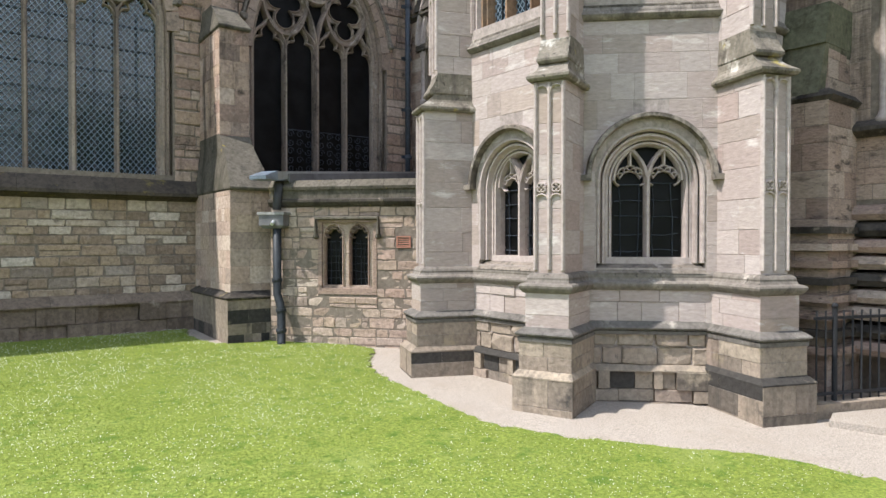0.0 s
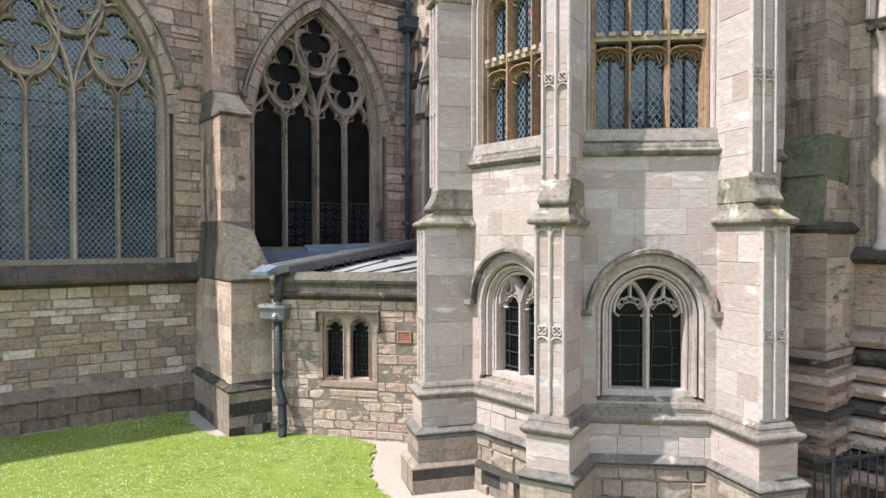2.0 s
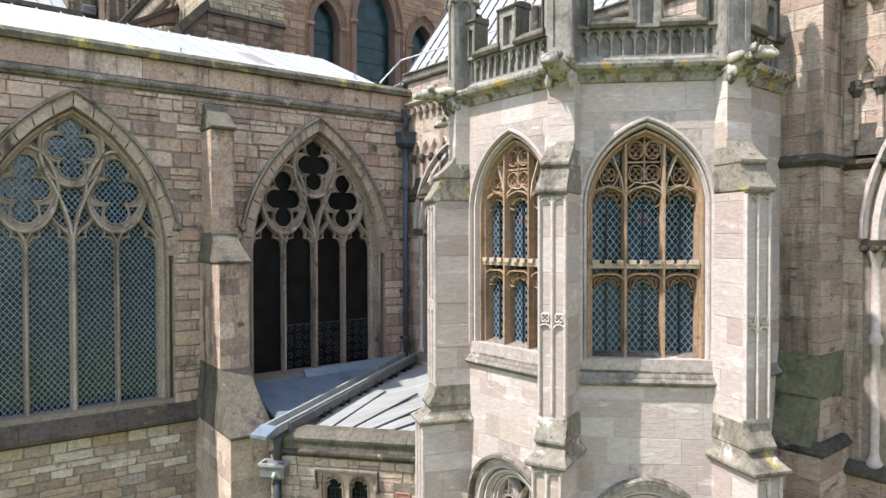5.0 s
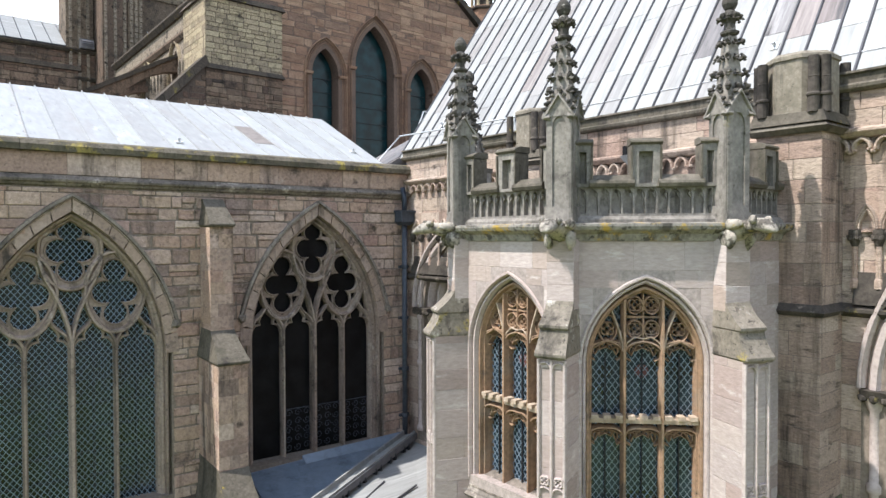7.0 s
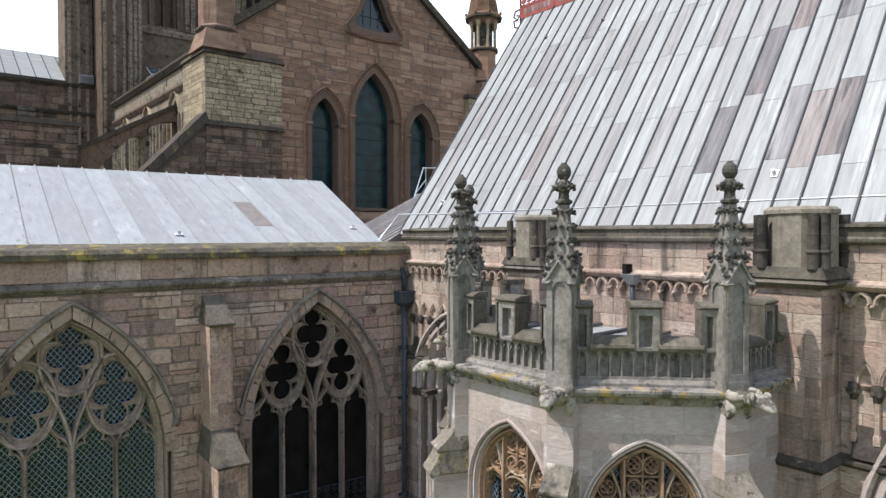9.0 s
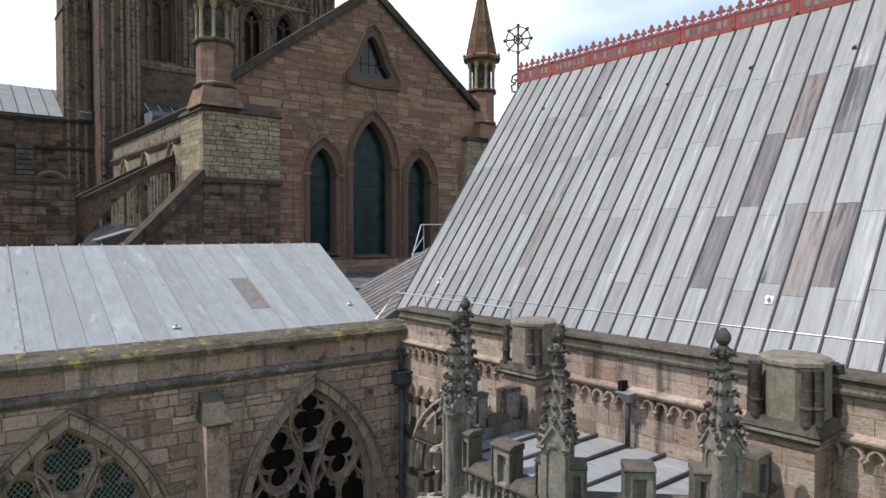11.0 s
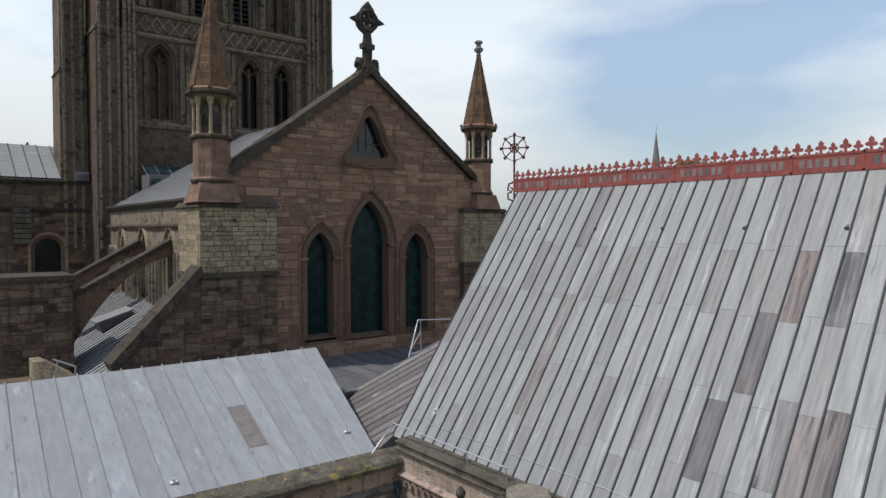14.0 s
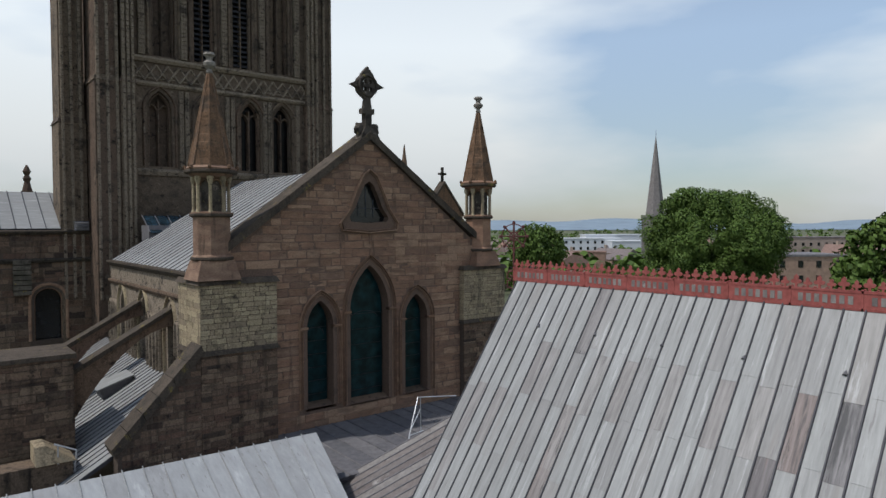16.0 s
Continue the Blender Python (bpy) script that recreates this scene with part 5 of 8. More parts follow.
CORNERS = [(5.92, 6.99, -112.5), (5.92, 5.11, -67.5), (7.25, 3.78, -22.5), (7.25, 8.32, -157.5)]
for x, y, a in CORNERS:
    m = pose(x, y, 0, 0, 0, a)
    b = buttress("chapel_buttress", m, [(-0.5, 0.22, 0.34, 0.83), (0.28, 0.61, 0.30, 0.74), (0.72, 1.14, 0.25, 0.68), (1.3, 3.5, 0.178, 0.60), (3.8, 6.62, 0.172, 0.42), (7.0, 7.82, 0.165, 0.14)],
                 [(3.44, 3.67, 0.178, 0.6, 0.245, 0.68, 0.47), (3.66, 3.96, 0.173, 0.5, 0.183, 0.53, 0.415), (6.48, 6.80, 0.172, 0.4, 0.185, 0.50, 0.35), (6.79, 7.12, 0.165, 0.3, 0.174, 0.385, 0.135)],
                 [BASE_BLACK, BASE, PALE, PALE, PALE, PALE], "stepped pale ashlar corner buttress with panelled front", "buttresses of the chantry chapel", coping=WEATHERING, course=0.31, length=0.5, bend=1.5)
    for nm, rings, mt, lb in (("plinth_chamfer", ((0.335, 0.82, 0.21), (0.342, 0.834, 0.217), (0.342, 0.834, 0.232), (0.305, 0.752, 0.288), (0.28, 0.72, 0.295)), BASE_BLACK, ""),
                          ("lower_string", ((0.28, 0.72, 0.595), (0.308, 0.752, 0.60), (0.31, 0.755, 0.645), (0.298, 0.743, 0.652), (0.298, 0.743, 0.660), (0.325, 0.775, 0.668), (0.333, 0.783, 0.685), (0.326, 0.775, 0.70), (0.285, 0.722, 0.735), (0.262, 0.695, 0.75), (0.24, 0.67, 0.755)), STRING_GREY, "grey moulded string course"),
                          ("sill_string", ((0.24, 0.67, 1.12), (0.265, 0.695, 1.13), (0.285, 0.715, 1.15), (0.305, 0.735, 1.18), (0.31, 0.74, 1.205), (0.295, 0.725, 1.225), (0.25, 0.675, 1.24), (0.235, 0.66, 1.27), (0.238, 0.66, 1.29), (0.228, 0.645, 1.315), (0.205, 0.62, 1.34), (0.17, 0.59, 1.345)), STRING, "stained moulded string course")):
        bm = bmesh.new()
        girdle(bm, rings)
        part(nm, bm, mt, b, lb)
    for z0, z1, w, p in ((1.38, 3.42, 0.178, 0.60), (4.0, 6.46, 0.172, 0.42)):
        for u in (-w + 0.02, 0.0, w - 0.02):
            bm = bmesh.new(); bar(bm, [(u, z0), (u, z1)], 0.022, -p - 0.035, -p + 0.01)
            part("panel_rib", bm, PALE_TRIM, b)
        for s in (-1, 1):
            zq = z0 + (z1 - z0) * 0.44
            for path, closed in ((arch(s * w * 0.48, w * 0.42, z1 - 0.1, 0.07, 4), False), (foil(s * w * 0.48, zq, 0.026, 0.028, 4, 0.78), True), (arch(s * w * 0.48, w * 0.4, zq - 0.13, 0.06, 4), False)):
                bm = bmesh.new()
                bar(bm, path, 0.013, -p - 0.03, -p + 0.01, closed)
                part("panel_tracery", bm, PALE_TRIM, b)


def leaf(bm, a, e, z, k, seed):
    """A curled crocket at angle a and reach e."""
    c, s = math.cos(a), math.sin(a)
    for d, h, q, j in ((0.0, 0.0, 0.04, 0), (0.045, 0.022, 0.042, 1), (0.062, -0.022, 0.026, 2), (0.015, 0.055, 0.026, 3)):
        blob(bm, (e + d * k) * c, (e + d * k) * s, z + h * k, q * k, q * k, q * k * 0.8, 0.9, seed + j)


def pinnacle(m):
    p = thing("pinnacle", m, "crocketed weathered stone pinnacle with round finial", "pinnacle", "pinnacles of the chantry chapel")
    w = 0.134
    bm = bmesh.new(); box(bm, -w, w, -w, w, 7.98, 9.3); box(bm, -w - 0.03, w + 0.03, -w - 0.03, w + 0.03, 7.98, 8.12)
    part("shaft", bm, CARVED, p)
    for k in range(4):
        r = Matrix.Rotation(radians(90 * k), 4, "Z")
        bm = bmesh.new()
        pierced(bm, [(-w - 0.012, 8.12), (w + 0.012, 8.12), (w + 0.012, 9.27), (-w - 0.012, 9.27)], [opening(0, w * 0.62, 8.2, 9.12, 0.13, 5)], -w - 0.024, -w + 0.004)
        bm.transform(r)
        part("panel", bm, CARVED, p)
        bm = bmesh.new()
        slab(bm, [(-w - 0.02, 9.24), (w + 0.02, 9.24), (0, 9.47)], -w - 0.03, -w + 0.04)
        bar(bm, [(-w - 0.055, 9.215), (0, 9.49), (w + 0.055, 9.215)], 0.02, -w - 0.065, -w + 0.03, nose=0.7)
        bm.transform(r)
        gab = part("gablet", bm, CARVED, p)
        bm = bmesh.new()
        for j in range(3):
            for q in (-1, 1):
                blob(bm, q * (0.165 - 0.05 * j), -w - 0.04, 9.33 + 0.075 * j, 0.026, 0.034, 0.026, 0.9, j + q)
        bm.transform(r)
        part("gablet_crocket", bm, CROCKET, gab)["kind"] = "stuff"
    bm = bmesh.new(); frustum(bm, 0, 0, 9.28, 9.56, w, w, 0.105, 0.105); frustum(bm, 0, 0, 9.56, 10.16, 0.10, 0.10, 0.05, 0.05)
    sp = part("spirelet", bm, CARVED, p)
    for j, (z, e, q) in enumerate(((9.53, 0.115, 1.0), (9.69, 0.10, 0.95), (9.87, 0.085, 0.85), (10.045, 0.07, 0.78))):
        for k in range(8):
            bm = bmesh.new(); leaf(bm, radians(45 * k), e * (1.32 if k % 2 else 1.0), z, q * (1 if k % 2 else 0.8), j * 3 + k)
            part("crocket", bm, CROCKET, sp)
    bm = bmesh.new(); lathe(bm, [(0.06, 10.13), (0.10, 10.155), (0.105, 10.18), (0.065, 10.20), (0.06, 10.27), (0.075, 10.31), (0.07, 10.40), (0.045, 10.43), (0.062, 10.445), (0.085, 10.49), (0.086, 10.53), (0.07, 10.575), (0.045, 10.60), (0.03, 10.625)], 12)
    fn = part("finial", bm, CROCKET, p)
    for k in range(8):
        bm = bmesh.new(); leaf(bm, k * 0.785, 0.078, 10.33, 0.85, k)
        part("finial_leaf", bm, CROCKET, fn)
    return p


first = pinnacle(pose(5.90, 5.10, 0, 0, 0, -67.5))
for x, y, a in ((5.92, 6.98, -112.5), (7.24, 3.79, -22.5), (7.24, 8.30, -157.5)):
    copy_thing(first, pose(x, y, 0, 0, 0, a))


def gargoyle(m):
    g = thing("gargoyle", m, "weathered carved stone gargoyle jutting from the cornice", "gargoyle", "gargoyles of the chantry chapel")
    bm = bmesh.new()
    rings = []
    for j, (y, z, a, b) in enumerate(((0.05, 7.88, 0.15, 0.11), (-0.10, 7.90, 0.165, 0.115), (-0.22, 7.93, 0.14, 0.10), (-0.34, 7.96, 0.105, 0.085), (-0.43, 7.975, 0.085, 0.07), (-0.50, 7.975, 0.10, 0.08), (-0.58, 7.96, 0.095, 0.07), (-0.66, 7.93, 0.06, 0.04), (-0.69, 7.91, 0.03, 0.02))):
        ring = []
        for k in range(12):
            t = k * math.pi / 6
            q = 1 + 0.22 * noise.noise(Vector((math.cos(t) * 1.6, y * 7, math.sin(t) * 1.6)))
            ring.append(bm.verts.new((a * q * math.cos(t), y, z + b * q * math.sin(t))))
        rings.append(ring)
    for p, q in zip(rings, rings[1:]):
        for k in range(12):
            bm.faces.new((p[k], p[(k + 1) % 12], q[(k + 1) % 12], q[k]))
    bm.faces.new(rings[0][::-1]); bm.faces.new(rings[-1])
    part("body", bm, GARGOYLE, g, smooth=True)
    for s in (-1, 1):
        bm = bmesh.new(); blob(bm, s * 0.13, -0.12, 7.82, 0.055, 0.12, 0.12, 0.6, 4 + s, 2); part("leg", bm, GARGOYLE, g, smooth=True)
        bm = bmesh.new(); blob(bm, s * 0.10, -0.47, 8.03, 0.03, 0.06, 0.045, 0.4, 7 + s, 2); part("ear", bm, GARGOYLE, g, smooth=True)
        bm = bmesh.new(); blob(bm, s * 0.15, -0.20, 7.99, 0.04, 0.17, 0.06, 0.6, 11 + s, 2); part("wing", bm, GARGOYLE, g, smooth=True)
    bm = bmesh.new(); frustum(bm, 0, -0.02, 7.72, 7.86, 0.10, 0.08, 0.15, 0.14); box(bm, -0.15, 0.15, -0.16, 0.1, 7.86, 7.97)
    part("block", bm, CARVED, g)
    return g


gg = gargoyle(pose(5.92, 5.11, 0, 0, 0, -67.5))
for x, y, a in CORNERS:
    if (x, y) != (5.92, 5.11):
        copy_thing(gg, pose(x, y, 0, 0, 0, a))

# ---- the Lady Chapel: south wall, piers, roof ----
LM = pose(9.15, 12.75, 0, 0, 0, -90)
lady = thing("wall_lady_chapel", LM, "pink-grey ashlar wall of the tall chapel", "wall", kind="structure")
WA = (1.62, 0.95, 3.3, 6.2, 1.5)
WB = (11.35, 1.35, 3.1, 5.95, 2.1)
bm = bmesh.new()
pierced(bm, [(-0.3, -0.5), (30, -0.5), (30, 9.5), (-0.3, 9.5)], [opening(*WA), opening(*WB)], 0, 1.0)
part("wall_core", bm, MORTAR, lady)
hs = (reach(WA[0], WA[1] + 0.25, WA[2], WA[3], WA[4] + 0.25), reach(WB[0], WB[1] + 0.3, WB[2], WB[3], WB[4] + 0.3))
near = lambda u, z: u < 14
courses(lady, 0, 14, 2.2, 6.85, 0.26, 0.42, LADY, holes=hs, proud=0.008, seed=31, limit=150, within=lambda u, z: u < 4.2 or u > 8.8)
courses(lady, 0, 14, 6.95, 8.45, 0.26, 0.44, LADY, holes=hs, proud=0.008, seed=32, limit=100)
courses(lady, 0, 14, 8.45, 9.0, 0.27, 0.5, LADY, proud=0.008, seed=33, limit=70)
courses(lady, 0, 14, 9.18, 9.66, 0.24, 0.55, LADY, proud=0.01, seed=34, limit=60)
for nm, prof, mt, lb, ua, ub in (("coping_roll", [(0.6, 9.66), (-0.05, 9.66), (-0.09, 9.69), (-0.10, 9.73), (-0.06, 9.76), (0.6, 9.76)], COPING, "weathered roll under the coping", -0.1, 29.5),
                         ("coping", [(0.6, 9.762), (-0.05, 9.762), (-0.05, 9.86), (-0.09, 9.88), (-0.08, 9.91), (0.6, 9.97)], COPING, "lichened moulded coping", -0.1, 29.5),
                         ("corbel_string", [(0.02, 9.06), (-0.08, 9.08), (-0.15, 9.14), (-0.15, 9.17), (0.02, 9.22)], LADY, "moulded string over the corbel table", 0, 29.5),
                         ("arcade_string", [(0.02, 6.82), (-0.05, 6.85), (-0.12, 6.90), (-0.12, 6.94), (0.02, 7.02)], DARK_TRIM, "dark string course", 0.0, 29.5),
                         ("sill_string", [(0.02, 2.96), (-0.10, 3.0), (-0.16, 3.04), (-0.16, 3.09), (0.02, 3.2)], DARK_TRIM, "dark sill string", 9.0, 29.5)):
    u = ua
    while u < ub - 0.1:
        nx = min(u + rnd.uniform(1.0, 1.6), ub)
        bm = bmesh.new(); run(bm, u + 0.003, nx - 0.003, prof); part(nm, bm, mt, lady, lb)
        u = nx
for k in range(60):
    u = 0.14 + k * 0.245
    if u > 13:
        break
    bm = bmesh.new(); bar(bm, arch(u, 0.095, 8.93, 0.13, 4), 0.028, -0.10, 0.02)
    for j in range(3):
        blob(bm, u + 0.122 + (j - 1) * 0.035, -0.055, 8.89 + (0.025 if j != 1 else 0), 0.038, 0.055, 0.03, 0.5, k)
    part("corbel_arch", bm, LADY, lady)
for i in range(9):
    bm = bmesh.new(); run(bm, 8.9, 29.5, [(0.02, 0.35 + i * 0.2), (-0.48 + i * 0.045, 0.35 + i * 0.2), (-0.52 + i * 0.045, 0.42 + i * 0.2), (-0.46 + i * 0.045, 0.50 + i * 0.2), (0.02, 0.549 + i * 0.2)])
    part("plinth_moulding", bm, [LADY, DARK_TRIM, LADY][i % 3], lady, "deep moulded plinth course")
# blind arcades under the corbel table
for c0, n, pitch in ((0.3, 10, 0.33), (9.62, 12, 0.265)):
    bm = bmesh.new(); run(bm, c0, c0 + n * pitch, [(0.02, 7.0), (-0.12, 7.0), (-0.03, 7.40), (0.02, 7.40)])
    part("arcade_sill", bm, DARK_TRIM, lady, "blackened sloping arcade sill")
    for k in range(n):
        c = c0 + (k + 0.5) * pitch
        bm = bmesh.new()
        pierced(bm, [(c - pitch / 2, 7.9), (c + pitch / 2, 7.9), (c + pitch / 2, 8.4), (c - pitch / 2, 8.4)], [[(c - pitch * 0.28, 7.92), (c + pitch * 0.28, 7.92)] + arch(c, pitch * 0.28, 7.94, 0.20, 5)], -0.045, 0.02)
        bar(bm, arch(c, pitch * 0.44, 7.94, 0.30, 6), 0.022, -0.075, -0.03)
        bar(bm, arch(c, pitch * 0.34, 7.94, 0.24, 6), 0.016, -0.06, -0.02)
        part("blind_arch", bm, LADY, lady)
        bm = bmesh.new(); lathe(bm, [(0.055, 7.2), (0.05, 7.3), (0.036, 7.33), (0.034, 7.74)], 8, c - pitch / 2, -0.04)
        col = part("colonnette", bm, LADY, lady)
        bm = bmesh.new(); lathe(bm, [(0.036, 7.72), (0.06, 7.78), (0.075, 7.88), (0.07, 7.93)], 8, c - pitch / 2, -0.04)
        for j in range(5):
            blob(bm, c - pitch / 2 + 0.06 * math.cos(3.5 + j * 0.6), -0.04 + 0.06 * math.sin(3.5 + j * 0.6), 7.83, 0.028, 0.028, 0.045, 0.9, j + k)
        part("capital", bm, DARK_TRIM, col, "dark carved capital")


def lancet_window(m, spec, label, orders=3):
    c, hw, sill, spring, rise = spec
    w = thing("window_5", m, label, "window", kind="structure")
    bm = bmesh.new(); slab(bm, opening(c, hw - 0.25, sill, spring, rise - 0.3), 0.5, 0.52); part("pane", bm, GLASS_BLUE, w)
    for i in range(orders):
        g = hw + 0.16 - 0.17 * i
        bm = bmesh.new(); bar(bm, [(c + g, spring)] + arch(c, g, spring, rise + (g - hw) * 1.2, 12) + [(c - g, spring)], 0.085, -0.06 + 0.15 * i, 0.16 + 0.16 * i)
        part("arch_order", bm, PALE_TRIM, w)
        for s in (-1, 1):
            bm = bmesh.new(); lathe(bm, [(0.10, sill + 0.02), (0.10, sill + 0.1), (0.075, sill + 0.14), (0.06, sill + 0.2), (0.06, sill + 1.55), (0.09, sill + 1.58), (0.09, sill + 1.66), (0.06, sill + 1.7), (0.06, spring - 0.28), (0.085, spring - 0.24), (0.13, spring - 0.06), (0.135, spring)], 10, c + s * g, 0.02 + 0.15 * i)
            part("shaft", bm, PALE_TRIM, w, smooth=True)
    bm = bmesh.new(); bar(bm, arch(c, hw + 0.30, spring + 0.02, rise + 0.34, 14), 0.05, -0.12, 0.02); part("hood_mould", bm, PALE_TRIM, w)
    for s in (-1, 1):
        bm = bmesh.new(); run(bm, c + s * (hw + 0.02) - 0.27, c + s * (hw + 0.02) + 0.27, [(0.3, spring - 0.1), (-0.10, spring - 0.1), (-0.13, spring), (0.3, spring + 0.02)])
        for k in range(5):
            blob(bm, c + s * (hw + 0.02) - 0.24 + k * 0.12, -0.09, spring - 0.1, 0.06, 0.05, 0.06, 0.5, k)
        part("capital", bm, DARK_TRIM, w, "carved leafy capital band")


lancet_window(LM, WA, "narrow lancet with moulded orders beside the chantry")
lancet_window(LM, WB, "large lancet with shafts and leafy capitals")

for yc in (8.27, 3.68):
    pm = pose(9.15, yc, 0, 0, 0, -90)
    pier = thing("pier_buttress", pm, "broad pink-grey stone pier with clustered stub turret", "buttress", "piers of the tall chapel")
    for z0, z1, w, p, mt in ((-0.5, 1.95, 0.52, 0.95, LADY), (1.95, 3.4, 0.48, 0.85, LADY), (3.4, 9.15, 0.40, 0.66, LADY)):
        bm = bmesh.new(); box(bm, -w + 0.006, w - 0.006, -p + 0.006, 0.1, z0, z1); part("core", bm, MORTAR, pier)
        courses(pier, -w, w, z0, z1, 0.27, 0.42, mt, proud=0.004, y=-p + 0.004, seed=41)
        courses(pier, -0.1, p, z0, z1, 0.27, 0.4, mt, proud=0.004, seed=41, m=Matrix.Translation((-w + 0.004, 0, 0)) @ Matrix.Rotation(radians(-90), 4, "Z"))
        courses(pier, -p, 0.1, z0, z1, 0.27, 0.4, mt, proud=0.004, seed=41, m=Matrix.Translation((w - 0.004, 0, 0)) @ Matrix.Rotation(radians(90), 4, "Z"))
    for i in range(8):
        k = i * 0.2
        o = 0.14 - 0.012 * i
        bm = bmesh.new(); box(bm, -0.52 - o, 0.52 + o, -0.95 - o, 0, 0.38 + k, 0.46 + k); part("plinth_moulding", bm, DARK_TRIM if i % 3 == 1 else LADY, pier)
    for z, o, mt in ((3.34, 0.08, DARK_TRIM), (6.86, 0.07, DARK_TRIM), (9.12, 0.10, COPING)):
        bm = bmesh.new(); w = 0.4 + (0.06 if z < 4 else 0); p = 0.66 + (0.15 if z < 4 else 0)
        frustum(bm, 0, -p / 2, z, z + 0.06, w + o * .4, p / 2 + o * .4, w + o, p / 2 + o); frustum(bm, 0, -p / 2, z + 0.06, z + 0.15, w + o, p / 2 + o, w, p / 2)
        part("string_course", bm, mt, pier)
    bm = bmesh.new(); hexa(bm, [(-0.41, -0.86, 3.45), (0.36, -0.86, 3.45), (0.36, 0, 3.45), (-0.41, 0, 3.45)], [(-0.41, -0.74, 4.05), (0.405, -0.74, 4.05), (0.405, 0, 4.05), (-0.41, 0, 4.05)])
    hexa(bm, [(-0.41, -0.77, 4.05), (0.41, -0.77, 4.05), (0.41, 0, 4.05), (-0.41, 0, 4.05)], [(-0.41, -0.67, 4.55), (0.42, -0.67, 4.55), (0.42, 0, 4.55), (-0.41, 0, 4.55)]); part("weathering", bm, MOSS, pier, "blackened mossy sloping set-off")
    bm = bmesh.new(); frustum(bm, 0, -0.3, 9.24, 9.38, 0.48, 0.44, 0.42, 0.40); part("turret_base", bm, COPING, pier)
    bm = bmesh.new(); lathe(bm, [(0.43, 9.34), (0.42, 9.44), (0.415, 10.04), (0.44, 10.05), (0.44, 10.10), (0.39, 10.14)], 8, 0, -0.28, 0, math.pi / 8); part("turret_core", bm, TURRET, pier, "pale weathered octagonal core")
    for k in range(4):
        a = radians(45 + 90 * k)
        for o in (-0.068, 0.068):
            x, y = 0.50 * math.cos(a) - o * math.sin(a), -0.28 + 0.50 * math.sin(a) + o * math.cos(a)
            bm = bmesh.new(); lathe(bm, [(0.068, 9.36), (0.068, 9.55), (0.082, 9.56), (0.085, 9.58), (0.066, 9.60), (0.063, 9.78), (0.068, 9.785), (0.063, 9.80), (0.063, 10.04)], 12, x, y)
            part("turret_shaft", bm, DARK_TRIM, pier, "dark paired shaft")


def lead_roof(name, m, width, bays, drop, mat, label, patches=(), courses_up=4, faint=(), roll=0.022, seed=2, cuts=None, roll_mat=None, verge=0.0):
    """A lead slope: local x along the eave, local y up the slope; a sheet a bay and step, rolls between; cuts: the steps of even and of odd bays; verge: how far the far end draws in at the eave."""
    rf = thing(name, m, label, "roof", kind="structure")
    def at(x, y, z):
        k = max(0.0, x - width + 3.0) / 3.0
        return (x - verge * k * (1 - y / drop), y, z)
    # Boarding in the dark roll colour, so gaps between sheets show as shade lines.
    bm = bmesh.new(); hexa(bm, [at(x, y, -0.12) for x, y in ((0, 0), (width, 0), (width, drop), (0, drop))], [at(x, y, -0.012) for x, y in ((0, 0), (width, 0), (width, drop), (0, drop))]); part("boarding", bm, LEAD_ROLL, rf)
    r = random.Random(seed)
    bw = width / bays
    for i in range(bays):
        step = drop / courses_up
        inner = [q + r.uniform(-0.03, 0.03) for q in cuts[i % 2]] if cuts else [step * k + (r.uniform(-0.12, 0.12) + (0.12 if i % 2 else -0.12)) * step for k in range(1, courses_up)]
        cut = [0] + inner + [drop]
        for k in range(len(cut) - 1):
            bm = bmesh.new()
            a, b = cut[k], cut[k + 1]
            x0, x1 = i * bw + 0.01, i * bw + bw - 0.01
            hexa(bm, [at(x0, a, 0.006), at(x1, a, 0.006), at(x1, b, 0.0), at(x0, b, 0.0)], [at(x0, a, -0.012), at(x1, a, -0.012), at(x1, b, -0.012), at(x0, b, -0.012)])
            part("lead_sheet", bm, LEAD_RED if (i, k) in patches else LEAD_FAINT if (i, k) in faint else mat, rf)
        bm = bmesh.new()
        tube(bm, [at(i * bw, -0.01, 0.012), at(i * bw, drop, 0.012), at(i * bw, drop + 0.05, 0.02)], roll, 6)
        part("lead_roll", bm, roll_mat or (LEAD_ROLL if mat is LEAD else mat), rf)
    return rf


# slope of the tall chapel: foot at x 9.45, ridge at x 13.9
rise_, going = 16.10 - 9.80, 13.9 - 9.42
slope_deg = math.degrees(math.atan2(rise_, going))
rm = Matrix.Translation((9.42, 13.35 + 0.106, 9.80)) @ Matrix.Rotation(radians(-90), 4, "Z") @ Matrix.Rotation(radians(slope_deg), 4, "X")
patch = {(9, 2), (9, 1), (8, 4), (22, 3), (24, 3), (21, 2), (20, 1), (23, 1), (24, 1), (25, 1), (32, 3), (37, 1)}
faint = {(1, 2), (1, 1), (3, 2), (5, 3), (12, 3), (15, 3), (20, 3), (18, 3), (29, 2), (41, 2), (6, 3), (14, 1), (10, 3), (17, 1)}
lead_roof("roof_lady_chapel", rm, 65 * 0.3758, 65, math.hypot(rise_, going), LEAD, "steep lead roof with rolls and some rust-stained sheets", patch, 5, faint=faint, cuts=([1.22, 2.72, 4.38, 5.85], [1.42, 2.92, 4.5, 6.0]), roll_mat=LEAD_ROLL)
bm = bmesh.new(); hexa(bm, [(9.5, 13.3, 9.6), (18.4, 13.3, 9.6), (13.9, 13.3, 16.04)], [(9.5, 13.36, 9.6), (18.4, 13.36, 9.6), (13.9, 13.36, 16.04)])
